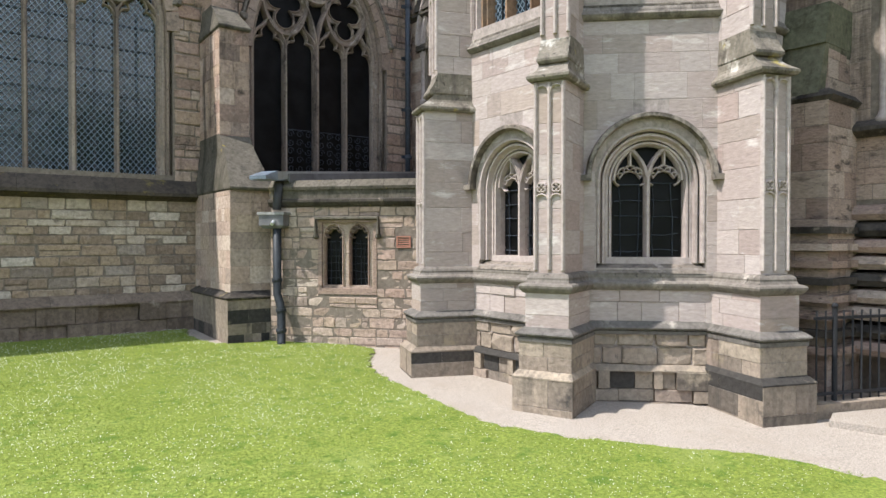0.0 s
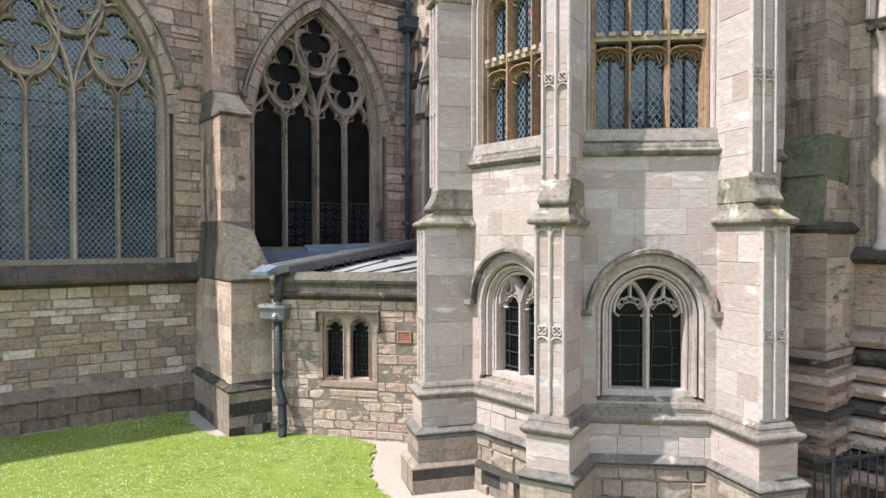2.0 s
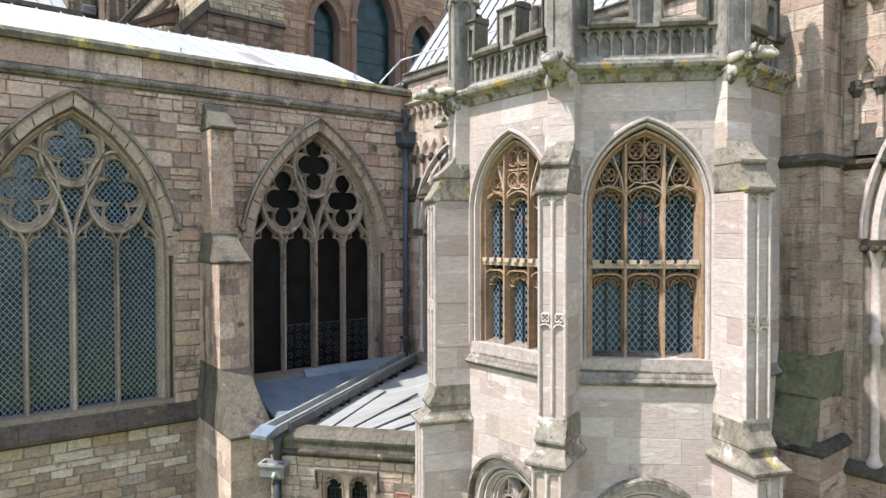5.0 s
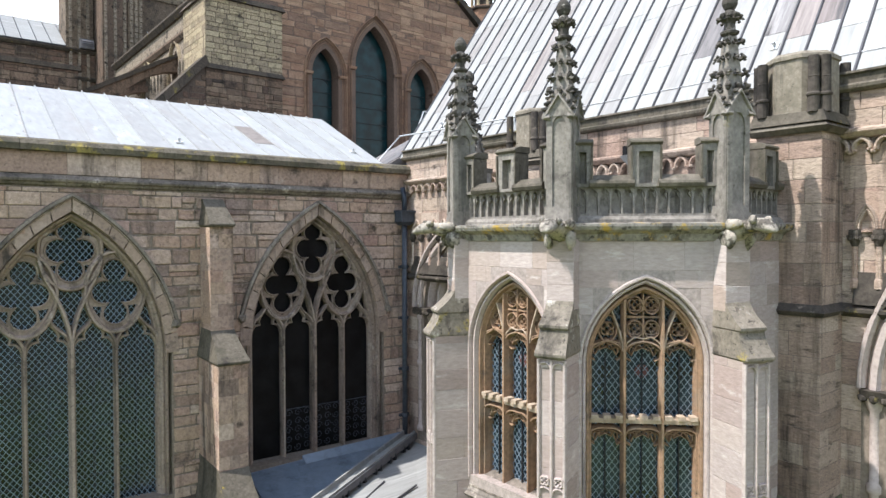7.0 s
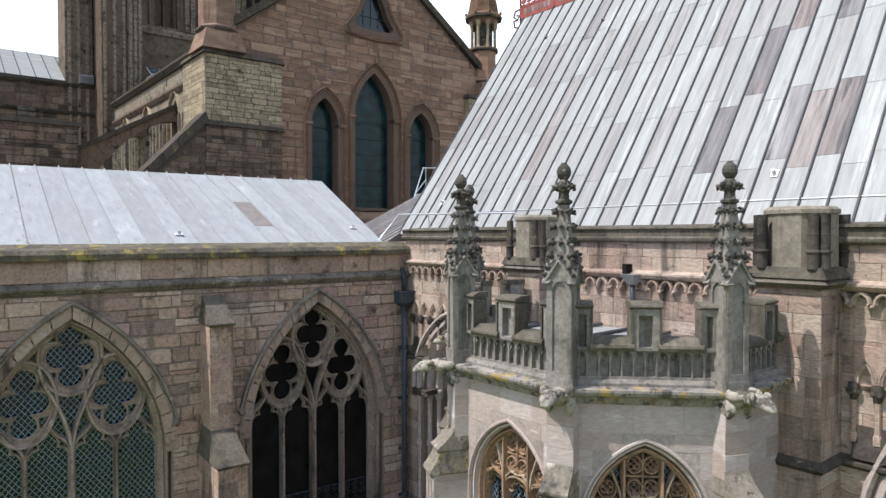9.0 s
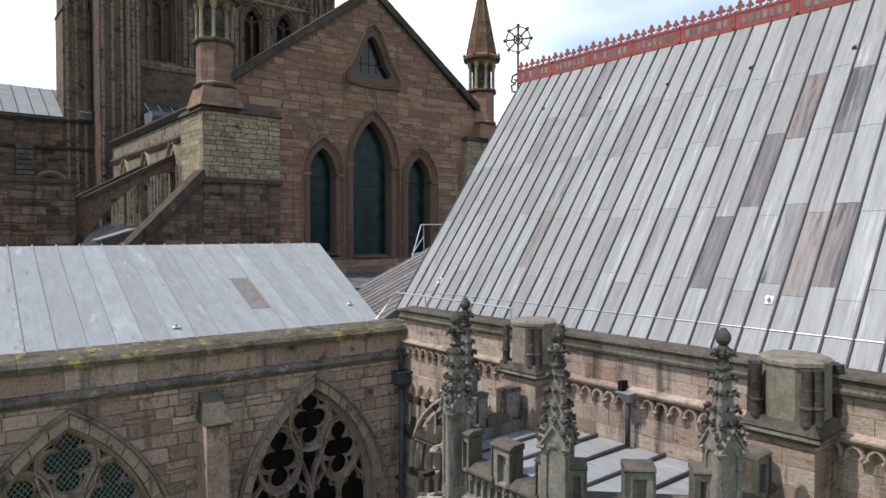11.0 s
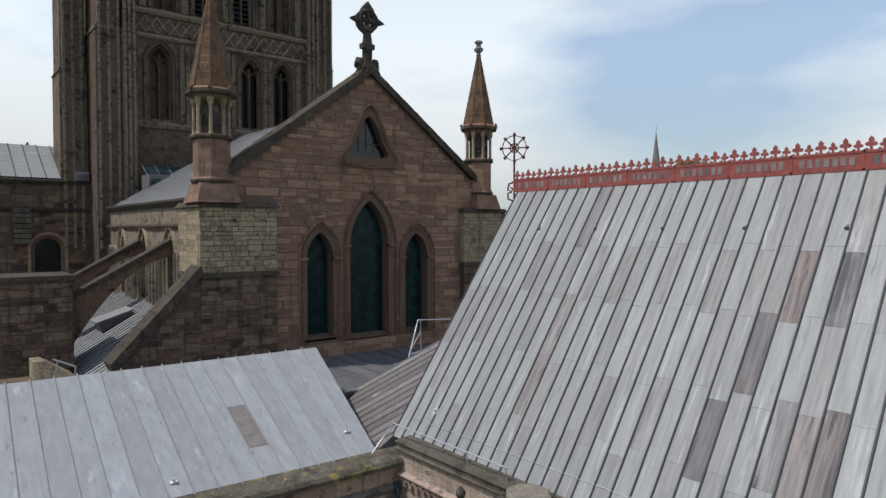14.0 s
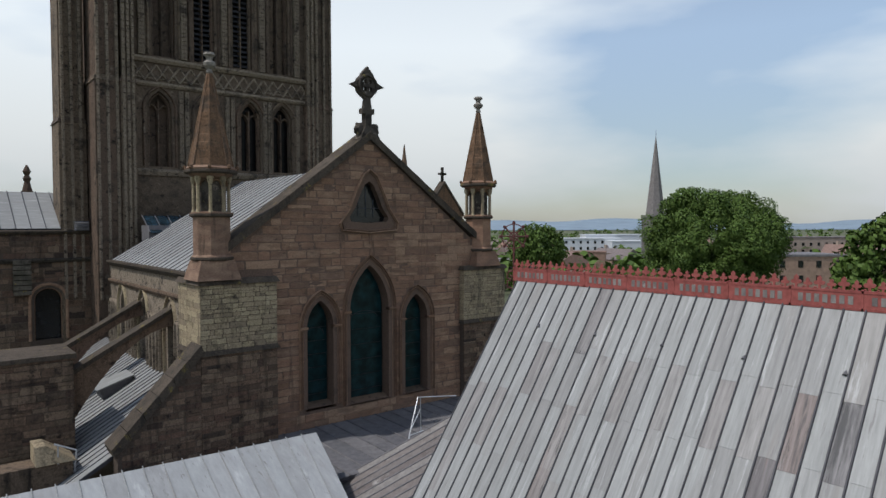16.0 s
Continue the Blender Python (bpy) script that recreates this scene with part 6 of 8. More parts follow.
tagged(link("gable_wall", bm, LEAD_DARK), "lead-clad gable end of the tall roof", "wall", kind="structure")
bm = bmesh.new(); hexa(bm, [(13.95, 12.95, 16.06), (18.6, 12.95, 9.6), (18.6, 12.95, 9.4), (13.9, 12.95, 15.9)], [(13.95, -11, 16.06), (18.6, -11, 9.6), (18.6, -11, 9.4), (13.9, -11, 15.9)])
tagged(link("roof_far_slope", bm, LEAD), "far lead slope of the tall roof", "roof", kind="structure")

# red iron cresting along the ridge
cm = pose(13.9, 13.6, 16.08, 0, 0, -90)
crest = thing("ridge_cresting", cm, "red-painted pierced iron cresting along the roof ridge", "cresting")
PW = 1.3
r = random.Random(5)
for k in range(18):
    u0 = k * PW
    bm = bmesh.new()
    box(bm, u0, u0 + PW, -0.03, 0.03, 0.0, 0.05); box(bm, u0, u0 + PW, -0.02, 0.02, 0.05, 0.36); box(bm, u0, u0 + PW, -0.03, 0.03, 0.33, 0.38); box(bm, u0 - 0.02, u0 + 0.02, -0.03, 0.03, 0.0, 0.40)
    part("cresting_panel", bm, RED_IRON, crest)
    bm = bmesh.new()
    q = 7
    for j in range(q):
        c = u0 + 0.2 + j * (PW - 0.4) / (q - 1)
        box(bm, c - 0.045, c + 0.045, -0.026, 0.026, 0.11, 0.27)
    part("lettering_bar", bm, LEAD_BROWN, crest, "dull unreadable lettering bars")
    for j in range(6):
        c = u0 + (j + 0.5) * PW / 6
        q = 0.78 if j % 2 == 0 else 0.62
        bm = bmesh.new()
        slab(bm, [(c + u * q, 0.37 + (z - 0.37) * q) for u, z in ((-0.03, 0.37), (0.03, 0.37), (0.03, 0.47), (0.10, 0.47), (0.14, 0.52), (0.10, 0.57), (0.05, 0.57), (0.06, 0.64), (0, 0.71), (-0.06, 0.64), (-0.05, 0.57), (-0.10, 0.57), (-0.14, 0.52), (-0.10, 0.47), (-0.03, 0.47))], -0.015, 0.015)
        bar(bm, [(c - 0.108, 0.37), (c - 0.08, 0.41), (c - 0.05, 0.39)], 0.014, -0.012, 0.012)
        part("crest_leaf", bm, RED_IRON, crest)
fm = pose(13.9, 13.62, 16.08, 0, 0, -60)
fin = thing("ridge_finial", fm, "dark red wrought-iron wheel-cross finial", "finial")
bm = bmesh.new(); tube(bm, [(0, 0, -0.35), (0, 0, 1.75)], 0.03); part("stem", bm, RUST_IRON, fin)
bm = bmesh.new()
for k in range(8):
    a = k * math.pi / 4
    tube(bm, [(0, 0, 1.3), (0.36 * math.cos(a), 0, 1.3 + 0.36 * math.sin(a))], 0.022, 6)
    blob(bm, 0.40 * math.cos(a), 0, 1.3 + 0.40 * math.sin(a), 0.055, 0.03, 0.055, 0.3, k)
    bar(bm, [(0.36 * math.cos(a + t * 0.1963), 1.3 + 0.36 * math.sin(a + t * 0.1963)) for t in range(5)], 0.014, -0.014, 0.014)
bar(bm, [(0.13 * math.cos(t * 0.524), 1.3 + 0.13 * math.sin(t * 0.524)) for t in range(12)], 0.02, -0.02, 0.02, True)
part("wheel_cross", bm, RUST_IRON, fin)
bm = bmesh.new()
for s in (-1, 1):
    bar(bm, [(s * 0.02, 0.3), (s * 0.16, 0.25), (s * 0.2, 0.08), (s * 0.08, 0.02), (s * 0.05, 0.12), (s * 0.12, 0.14)], 0.025, -0.02, 0.02)
    bar(bm, [(s * 0.02, -0.25), (s * 0.18, -0.2), (s * 0.2, -0.02), (s * 0.08, 0.0)], 0.025, -0.02, 0.02)
part("scroll", bm, RUST_IRON, fin)

# ---- retrochoir roof and the low roofs behind ----
rm = LW @ Matrix.Translation((-16.368, 0.42, 9.58)) @ Matrix.Rotation(radians(21.5), 4, "X")
rr = lead_roof("roof_retrochoir", rm, 16.745, 34, 5.0, LEAD_PALE, "pale lead roof with low rolls along the eave", (), 1, roll=0.016, seed=5, roll_mat=LEAD, verge=0.62)
for k, y0, y1, mt in ((27, 1.1, 2.75, LEAD_BROWN),):
    bm = bmesh.new(); box(bm, k * 0.4925 + 0.025, k * 0.4925 + 0.467, y0, y1, 0.0, 0.011); part("patch_sheet", bm, mt, rr, "brown-stained lead patch")
bm = bmesh.new(); hexa(bm, [(-8, 18.6, 8.5), (9.25, 17.8, 8.5), (9.25, 17.8, 11.38), (-8, 18.6, 11.38)], [(-8, 21.5, 8.5), (9.4, 21.5, 8.5), (9.4, 21.5, 9.6), (-8, 21.5, 9.6)])
tagged(link("roof_back_slope", bm, LEAD_DARK), "back slope of the retrochoir roof", "roof", kind="structure")
mid = thing("roof_middle", pose(0, 0, 0), "brownish old lead slope between the two roofs", "roof", kind="structure")
FOOT, HEAD, UP = Vector((9.0, 13.42, 9.60)), Vector((10.2, 17.95, 9.60)), Vector((0.714, -0.508, 0.482))
for k in range(12):
    a, b = FOOT.lerp(HEAD, k / 12 + 0.002), FOOT.lerp(HEAD, (k + 1) / 12 - 0.002)
    q = [a, b, b + UP * ((b.y - 13.40) / 0.508), a + UP * ((a.y - 13.40) / 0.508)]
    bm = bmesh.new(); hexa(bm, q, [(p.x, p.y, 9.3) for p in q]); part("lead_sheet", bm, LEAD_BROWN, mid)
    bm = bmesh.new(); tube(bm, [q[1] + Vector((0, 0, 0.012)), q[2] + Vector((0, 0, 0.012))], 0.026, 6); part("lead_roll", bm, LEAD_DARK, mid)
rm = pose(9.8, 17.2, 10.03, 1.5, 0, 0)
lead_roof("roof_walkway", rm, 9.9, 15, 4.7, LEAD_DARK, "dark flat lead walkway below the gable windows", (), 2, roll=0.03, seed=9)
bm = bmesh.new(); box(bm, 9.5, 19, 13.05, 21.5, 7.5, 9.4)
tagged(link("roof_void", bm, LEAD_DARK), "lead-covered roof space", "roof", kind="structure")

# ---- the east gable ----
GM = pose(14.22, 21.9, 0)
gable = thing("wall_gable", GM, "rose sandstone gable with three stepped lancets", "wall", kind="structure")
LCS = [(-2.2, 0.55, 10.9, 13.95, 0.95), (0.0, 0.90, 10.75, 14.4, 1.75), (2.3, 0.58, 10.75, 13.9, 0.95)]
TRI = [(-0.84, 17.87), (0, 17.80), (0.84, 17.87), (0.90, 18.05), (0.62, 18.42), (0.42, 18.9), (0.2, 19.32), (0, 19.46), (-0.2, 19.32), (-0.42, 18.9), (-0.62, 18.42), (-0.90, 18.05)]
bm = bmesh.new()
pierced(bm, [(-6.4, 6), (6.6, 6), (6.6, 16.2), (0, 21.15), (-6.4, 16.3)], [opening(*s) for s in LCS] + [TRI], 0, 0.8)
part("wall_core", bm, MORTAR_ROSE, gable)
gh = [reach(c, hw + 0.3, s, sp, ri + 0.35) for c, hw, s, sp, ri in LCS]
tri_h = lambda z0, z1: None if z1 < 17.5 or z0 > 19.9 else (-1.3 * max(0.15, (20.0 - max(z0, 17.6)) / 2.4), 1.3 * max(0.15, (20.0 - max(z0, 17.6)) / 2.4))
z = 9.9
k = 0
while z < 20.8:
    h = rnd.uniform(0.22, 0.34)
    lim = 6.3 if z + h < 16 else max(0.1, (21.1 - z - h) / 4.75 * 6.3)
    courses(gable, -min(lim, 4.1 if z < 16 else 9), min(lim, 6.3), z, z + h, h, 0.75, ROSE, holes=gh + [tri_h], proud=0.01, rough=0.012, limit=8 if z > 10.5 else 0, seed=50 + k)
    z += h
    k += 1
for c, hw, s, sp, ri in LCS:
    w = thing("window_6", GM, "pointed lancet with dark teal stained glass", "window", "lancets of the gable", "structure")
    bm = bmesh.new(); slab(bm, opening(c, hw - 0.05, s, sp, ri), 0.45, 0.47); part("pane", bm, GLASS_TEAL, w)
    for i in range(5):
        g = hw + 0.33 - 0.075 * i
        bm = bmesh.new(); bar(bm, [(c + g, s)] + arch(c, g, sp, ri + (g - hw) * 1.2, 12) + [(c - g, s)], 0.019, -0.10 + 0.035 * i, 0.08 + 0.09 * i); part("arch_order", bm, ROSE, w)
    for q in (-1, 1):
        bm = bmesh.new(); run(bm, c + q * (hw + 0.16) - 0.16, c + q * (hw + 0.16) + 0.16, [(0.2, sp - 0.12), (-0.08, sp - 0.09), (-0.12, sp), (0.2, sp)]); part("capital", bm, ROSE, w)
    bm = bmesh.new()
    for j in range(6):
        z = s + 0.4 + j * (sp - s) / 6
        box(bm, c - hw, c + hw, 0.42, 0.44, z - 0.008, z + 0.008)
    bar(bm, [(c + hw * 0.7 * math.cos(t * 0.35), sp - 0.4 + 0.3 * math.sin(t * 0.35)) for t in range(10)], 0.012, 0.43, 0.45)
    part("saddle_bar", bm, IRON, w)
    bm = bmesh.new(); run(bm, c - hw - 0.1, c + hw + 0.1, [(0.45, s + 0.12), (0.0, s - 0.02), (0.0, s - 0.1), (0.45, s - 0.1)]); part("sill", bm, SOOT, w, "soot-black sloping sill")
w = thing("window_7", GM, "curved triangular gable light", "window", kind="structure")
bm = bmesh.new(); slab(bm, TRI, 0.3, 0.32); part("pane", bm, GLASS_DARK, w)
for i in range(5):
    g = 1.50 - 0.105 * i
    bm = bmesh.new(); bar(bm, [(u * g, 18.55 + (zz - 18.55) * g) for u, zz in TRI], 0.030, -0.13 + 0.07 * i, 0.1 + 0.09 * i, True); part("moulded_frame", bm, ROSE, w)
bm = bmesh.new()
for u in (-0.35, 0, 0.35):
    bar(bm, [(u, 18.05), (u, 19.3 - abs(u) * 1.6)], 0.012, 0.27, 0.3)
bar(bm, [(-0.8, 18.4), (0.8, 18.4)], 0.012, 0.27, 0.3)
part("lead_came", bm, PIPE, w)
for s in (-1, 1):
    k = 9
    for i in range(k):
        a, b = i / k, (i + 1) / k
        e = 6.3 if s < 0 else 6.5
        bm = bmesh.new()
        pa, pb = (s * e * a, 21.4 - 4.65 * a), (s * e * b - s * 0.01, 21.4 - 4.65 * b)
        slab(bm, [pa, pb, (pb[0], pb[1] - 0.32), (pa[0], pa[1] - 0.32)], -0.16, 0.9)
        part("raking_coping", bm, COPING_DARK, gable)
# gable cross
cx = thing("gable_cross", GM, "dark weathered stone wheel cross on the gable top", "cross")
bm = bmesh.new(); frustum(bm, 0, 0.15, 21.1, 21.55, 0.45, 0.3, 0.22, 0.22); box(bm, -0.14, 0.14, 0.0, 0.3, 21.5, 22.1); box(bm, -0.28, 0.28, 0.02, 0.28, 22.1, 22.3); frustum(bm, 0, 0.15, 22.3, 22.7, 0.16, 0.13, 0.11, 0.11)
for s in (-1, 1):
    blob(bm, s * 0.36, 0.15, 21.5, 0.2, 0.16, 0.25, 0.5, s, 2)
part("base", bm, DARK_TRIM, cx)
bm = bmesh.new()
pierced(bm, [(0, 22.55), (0.22, 22.78), (0.40, 23.06), (0.78, 23.2), (0.40, 23.38), (0.24, 23.68), (0, 23.95), (-0.24, 23.68), (-0.40, 23.38), (-0.78, 23.2), (-0.40, 23.06), (-0.22, 22.78)], [[(0.06, 23.28), (0.2, 23.28), (0.2, 23.45), (0.06, 23.45)], [(-0.2, 23.28), (-0.06, 23.28), (-0.06, 23.45), (-0.2, 23.45)], [(0.06, 22.98), (0.2, 22.98), (0.2, 23.14), (0.06, 23.14)], [(-0.2, 22.98), (-0.06, 22.98), (-0.06, 23.14), (-0.2, 23.14)]], 0.05, 0.25)
bar(bm, [(0.4 * math.cos(t * 0.524), 23.2 + 0.4 * math.sin(t * 0.524)) for t in range(12)], 0.08, -0.02, 0.3, True)
part("cross_head", bm, DARK_TRIM, cx)


def turret(x, tall):
    t = thing("spire_turret", pose(x, 22.1, 0), "octagonal stone turret with arcaded drum and scaled spirelet", "turret", "turrets of the gable")
    bm = bmesh.new(); frustum(bm, 0, 0, 15.9, 16.55, 0.74, 0.70, 0.56, 0.56); part("base", bm, ROSE, t)
    bm = bmesh.new(); lathe(bm, [(0.60, 16.5), (0.68, 16.6), (0.68, 16.68), (0.60, 16.75), (0.60, 18.0), (0.70, 18.05), (0.70, 18.15), (0.42, 18.2), (0.42, 19.25), (0.62, 19.35), (0.8, 19.5), (0.86, 19.62), (0.72, 19.7)], 8, 0, 0, 0, math.pi / 8); part("drum", bm, ROSE, t)
    # Darker sleeve just outside the drum's narrow part, behind the colonnettes.
    bm = bmesh.new(); lathe(bm, [(0.44, 18.17), (0.44, 19.24)], 8, 0, 0, 0, math.pi / 8); part("drum_core", bm, DARK_TRIM, t, "dark core behind the colonnettes")
    for z, q in ((16.62, 0.70), (18.08, 0.71), (19.52, 0.87)):
        bm = bmesh.new(); lathe(bm, [(q - 0.06, z - 0.08), (q, z - 0.03), (q, z + 0.03), (q - 0.06, z + 0.08)], 8, 0, 0, 0, math.pi / 8); part("moulded_band", bm, COPING_DARK, t, "dark moulded band")
    for k in range(8):
        a = k * math.pi / 4 + math.pi / 8
        bm = bmesh.new(); bar(bm, arch(0, 0.17, 19.05, 0.2, 4), 0.03, -0.52, -0.44); bm.transform(Matrix.Rotation(k * math.pi / 4, 4, "Z")); part("arcade_arch", bm, SPIRELET, t)
        bm = bmesh.new(); lathe(bm, [(0.09, 18.15), (0.06, 18.25), (0.06, 19.1), (0.1, 19.2), (0.12, 19.35)], 8, 0.56 * math.cos(a), 0.56 * math.sin(a)); part("colonnette", bm, BUFF, t)
    bm = bmesh.new(); prof = []
    for j in range(13):
        q = j / 12
        rr = 0.70 * (1 - q) + 0.07 * q
        prof += [(rr + 0.025, 19.68 + 3.1 * q), (rr, 19.70 + 3.1 * q + 0.02)]
    lathe(bm, prof, 8, 0, 0, 0, math.pi / 8); part("spirelet", bm, SPIRELET, t)
    for k in range(8):
        a = k * math.pi / 4 + math.pi / 8
        bm = bmesh.new(); tube(bm, [(0.715 * math.cos(a), 0.715 * math.sin(a), 19.7), (0.07 * math.cos(a), 0.07 * math.sin(a), 22.8)], 0.032, 6); part("rib", bm, SPIRELET, t)
        bm = bmesh.new(); blob(bm, 0.84 * math.cos(a), 0.84 * math.sin(a), 19.66, 0.07, 0.07, 0.09, 0.5, k); part("corner_boss", bm, SPIRELET, t)
    for z, e in ((19.95, 0.655), (20.1, 0.625), (20.25, 0.595), (21.0, 0.44), (21.15, 0.41), (21.3, 0.38), (21.95, 0.25), (22.1, 0.22)):
        bm = bmesh.new()
        for k in range(8):
            a = k * math.pi / 4
            for q in (-0.6, -0.2, 0.2, 0.6):
                o = q * e * 0.41
                box(bm, o - e * 0.07, o + e * 0.07, -e * 0.924 - 0.018, -e * 0.9, z - 0.05, z + 0.06)
            bmesh.ops.rotate(bm, cent=(0, 0, 0), matrix=Matrix.Rotation(math.pi / 4, 3, "Z"), verts=bm.verts)
        part("scale_band", bm, SPIRELET, t)["kind"] = "stuff"
    bm = bmesh.new(); lathe(bm, [(0.07, 22.75), (0.12, 22.85), (0.08, 22.95), (0.2, 23.05), (0.22, 23.15), (0.1, 23.25), (0.12, 23.35), (0.2, 23.42), (0.16, 23.5)], 8); part("finial", bm, CARVED, t)


turret(8.05, True)
turret(20.2, True)
for x0, x1, nm in ((7.45, 10.15, "corner_pier"), (18.9, 21.4, "corner_pier")):
    p = thing(nm, pose(x0, 21.6, 0), "buff-faced stone corner pier with dark lower stage", "pier", "corner piers of the gable")
    w = x1 - x0
    bm = bmesh.new(); box(bm, 0.01, w - 0.01, 0.01, 2.2, 6, 15.9); part("core", bm, MORTAR_DARK, p)
    courses(p, 0, w, 13.55, 15.75, 0.16, 0.36, BUFF, proud=0.01, rough=0.01, seed=70, limit=130)
    courses(p, 0, w, 9.5, 13.4, 0.20, 0.45, SOOT, proud=0.01, rough=0.015, seed=71, limit=130)
    courses(p, -2.2, 0, 13.55, 15.75, 0.18, 0.5, BUFF, proud=0.01, seed=72, limit=60, m=Matrix.Rotation(radians(-90), 4, "Z"))
    for z, d in ((13.4, 0.08), (15.75, 0.1)):
        bm = bmesh.new(); frustum(bm, w / 2, 1.1, z, z + 0.18, w / 2 + d, 1.1 + d, w / 2, 1.1); part("offset", bm, COPING_DARK, p)

# raking buttress wall and flying buttresses over the aisle roof
rk = thing("raking_buttress", pose(0, 21.62, 0), "sooty raking stone buttress with sloping coping", "buttress")
bm = bmesh.new(); slab(bm, [(4.9, 6), (7.5, 6), (7.5, 13.5), (4.9, 10.7)], 0.02, 0.7); part("core", bm, MORTAR_DARK, rk)
z = 9.4
while z < 13.2:
    x0 = max(5.0, 4.9 + (z + 0.22 - 10.7) / 2.8 * 2.6 + 0.1)
    courses(rk, x0, 7.48, z, z + 0.21, 0.21, 0.42, SOOT, proud=0.012, rough=0.015, seed=int(z * 10), y=0.02, limit=10)
    z += 0.21
for i in range(6):
    a, b = i / 6, (i + 1) / 6 - 0.004
    bm = bmesh.new(); slab(bm, [(4.8 + 2.75 * a, 10.65 + 2.9 * a), (4.8 + 2.75 * b, 10.65 + 2.9 * b), (4.8 + 2.75 * b - 0.1, 10.92 + 2.9 * b), (4.8 + 2.75 * a - 0.1, 10.92 + 2.9 * a)], -0.12, 0.85); part("coping_stone", bm, COPING_DARK, rk)
for y, dz in ((25.2, 0.0), (29.3, -0.05)):
    f = thing("flying_buttress", pose(0, y, dz), "sooty arched flying buttress over the aisle roof", "buttress", "flying buttresses")
    bm = bmesh.new()
    top = [(4.3, 12.6), (7.7, 14.55)]
    under = [(7.7 - 3.4 * t / 8, 14.0 - 3.0 * (t / 8) ** 1.9) for t in range(9)]
    slab(bm, top + under, 0, 0.5); part("arch", bm, SOOT, f)
    bm = bmesh.new(); slab(bm, [(4.25, 12.57), (7.7, 14.55), (7.7, 14.70), (4.2, 12.72)], -0.06, 0.56); part("coping_stone", bm, COPING_DARK, f)
lp = thing("low_pier", pose(1.95, 24.5, 0), "blackened stone pier at the foot of the flying buttresses", "pier")
bm = bmesh.new(); box(bm, 0.01, 2.29, 0.01, 2.2, 5, 13.4); part("core", bm, MORTAR_DARK, lp)
courses(lp, -0.0, 2.3, 7.0, 13.35, 0.24, 0.6, SOOT, proud=0.012, rough=0.02, seed=81, limit=160)
courses(lp, 0, 2.2, 9.0, 13.35, 0.24, 0.6, SOOT, proud=0.012, rough=0.02, seed=82, limit=60, m=Matrix.Translation((2.3, 0, 0)) @ Matrix.Rotation(radians(90), 4, "Z"))
bm = bmesh.new(); box(bm, -0.08, 2.38, -0.08, 2.3, 13.35, 13.5); part("coping", bm, COPING_DARK, lp)

# clerestory wall running back from the corner pier
cl = thing("wall_clerestory", pose(7.62, 34.5, 0, 0, 0, -90), "brown arcaded clerestory wall under a lead roof", "wall", kind="structure")
wins = [(c, 0.42, 11.2, 14.0, 0.8) for c in (2.2, 5.6, 9.2)]
bm = bmesh.new(); pierced(bm, [(0, 6), (11.9, 6), (11.9, 16.0), (0, 16.0)], [opening(*q) for q in wins], 0, 0.7); part("wall_core", bm, TOWER_PALE, cl)
for q in wins:
    bm = bmesh.new(); slab(bm, opening(*q), 0.4, 0.42); part("pane", bm, GLASS_DARK, cl)
    for i in range(3):
        bm = bmesh.new(); g = q[1] + 0.3 - 0.12 * i; bar(bm, [(q[0] + g, q[2])] + arch(q[0], g, q[3], q[4] + (g - q[1]) * 1.2, 8) + [(q[0] - g, q[2])], 0.06, -0.1 + 0.1 * i, 0.1 + 0.1 * i); part("arch_order", bm, BUFF, cl)
for k in range(26):
    c = 0.3 + k * 0.45
    if any(abs(c - q[0]) < 0.85 for q in wins):
        continue
    bm = bmesh.new(); bar(bm, [(c + 0.19, 11.4)] + arch(c, 0.19, 13.9, 0.35, 5) + [(c - 0.19, 11.4)], 0.055, -0.16, 0.02); part("blind_arch", bm, TOWER_PALE, cl)
for z0, z1, d, mt in ((15.0, 15.22, 0.14, SOOT), (15.85, 16.1, 0.2, COPING_DARK)):
    bm = bmesh.new(); run(bm, 0, 11.9, [(0.1, z0), (-d * .4, z0), (-d, z1 - 0.08), (-d, z1), (0.1, z1)]); part("string_course", bm, mt, cl)
rm = Matrix.Translation((7.7, 34.5, 16.1)) @ Matrix.Rotation(radians(-90), 4, "Z") @ Matrix.Rotation(radians(31.6), 4, "X")
lead_roof("roof_choir", rm, 12.3, 22, 7.63, LEAD, "steep grey lead choir roof behind the gable", (), 3, seed=12)
bm = bmesh.new(); hexa(bm, [(14.3, 22.5, 20.0), (20.9, 22.5, 16.0), (20.9, 22.5, 6), (14.3, 22.5, 6)], [(14.3, 35, 20.0), (20.9, 35, 16.0), (20.9, 35, 6), (14.3, 35, 6)])
tagged(link("roof_choir_far", bm, LEAD), "far side of the choir roof", "roof", kind="structure")
# aisle roof under the flyers
rm = Matrix.Translation((3.5, 36, 9.75)) @ Matrix.Rotation(radians(-90), 4, "Z") @ Matrix.Rotation(radians(30), 4, "X")
lead_roof("roof_aisle", rm, 13.8, 40, 4.8, LEAD, "lead aisle roof with close rolls", (), 1, seed=13)
sk = thing("roof_hatch", Matrix.Translation((5.75, 28.0, 11.03)) @ Matrix.Rotation(radians(-90), 4, "Z") @ Matrix.Rotation(radians(18), 4, "X"), "lead-covered dormer hatch on the aisle roof", "hatch")
bm = bmesh.new(); box(bm, -0.5, 0.5, 0, 1.2, 0, 0.45); part("box", bm, LEAD_DARK, sk)
bm = bmesh.new(); box(bm, -0.6, 0.6, -0.1, 1.3, 0.45, 0.5); part("lid", bm, LEAD, sk)

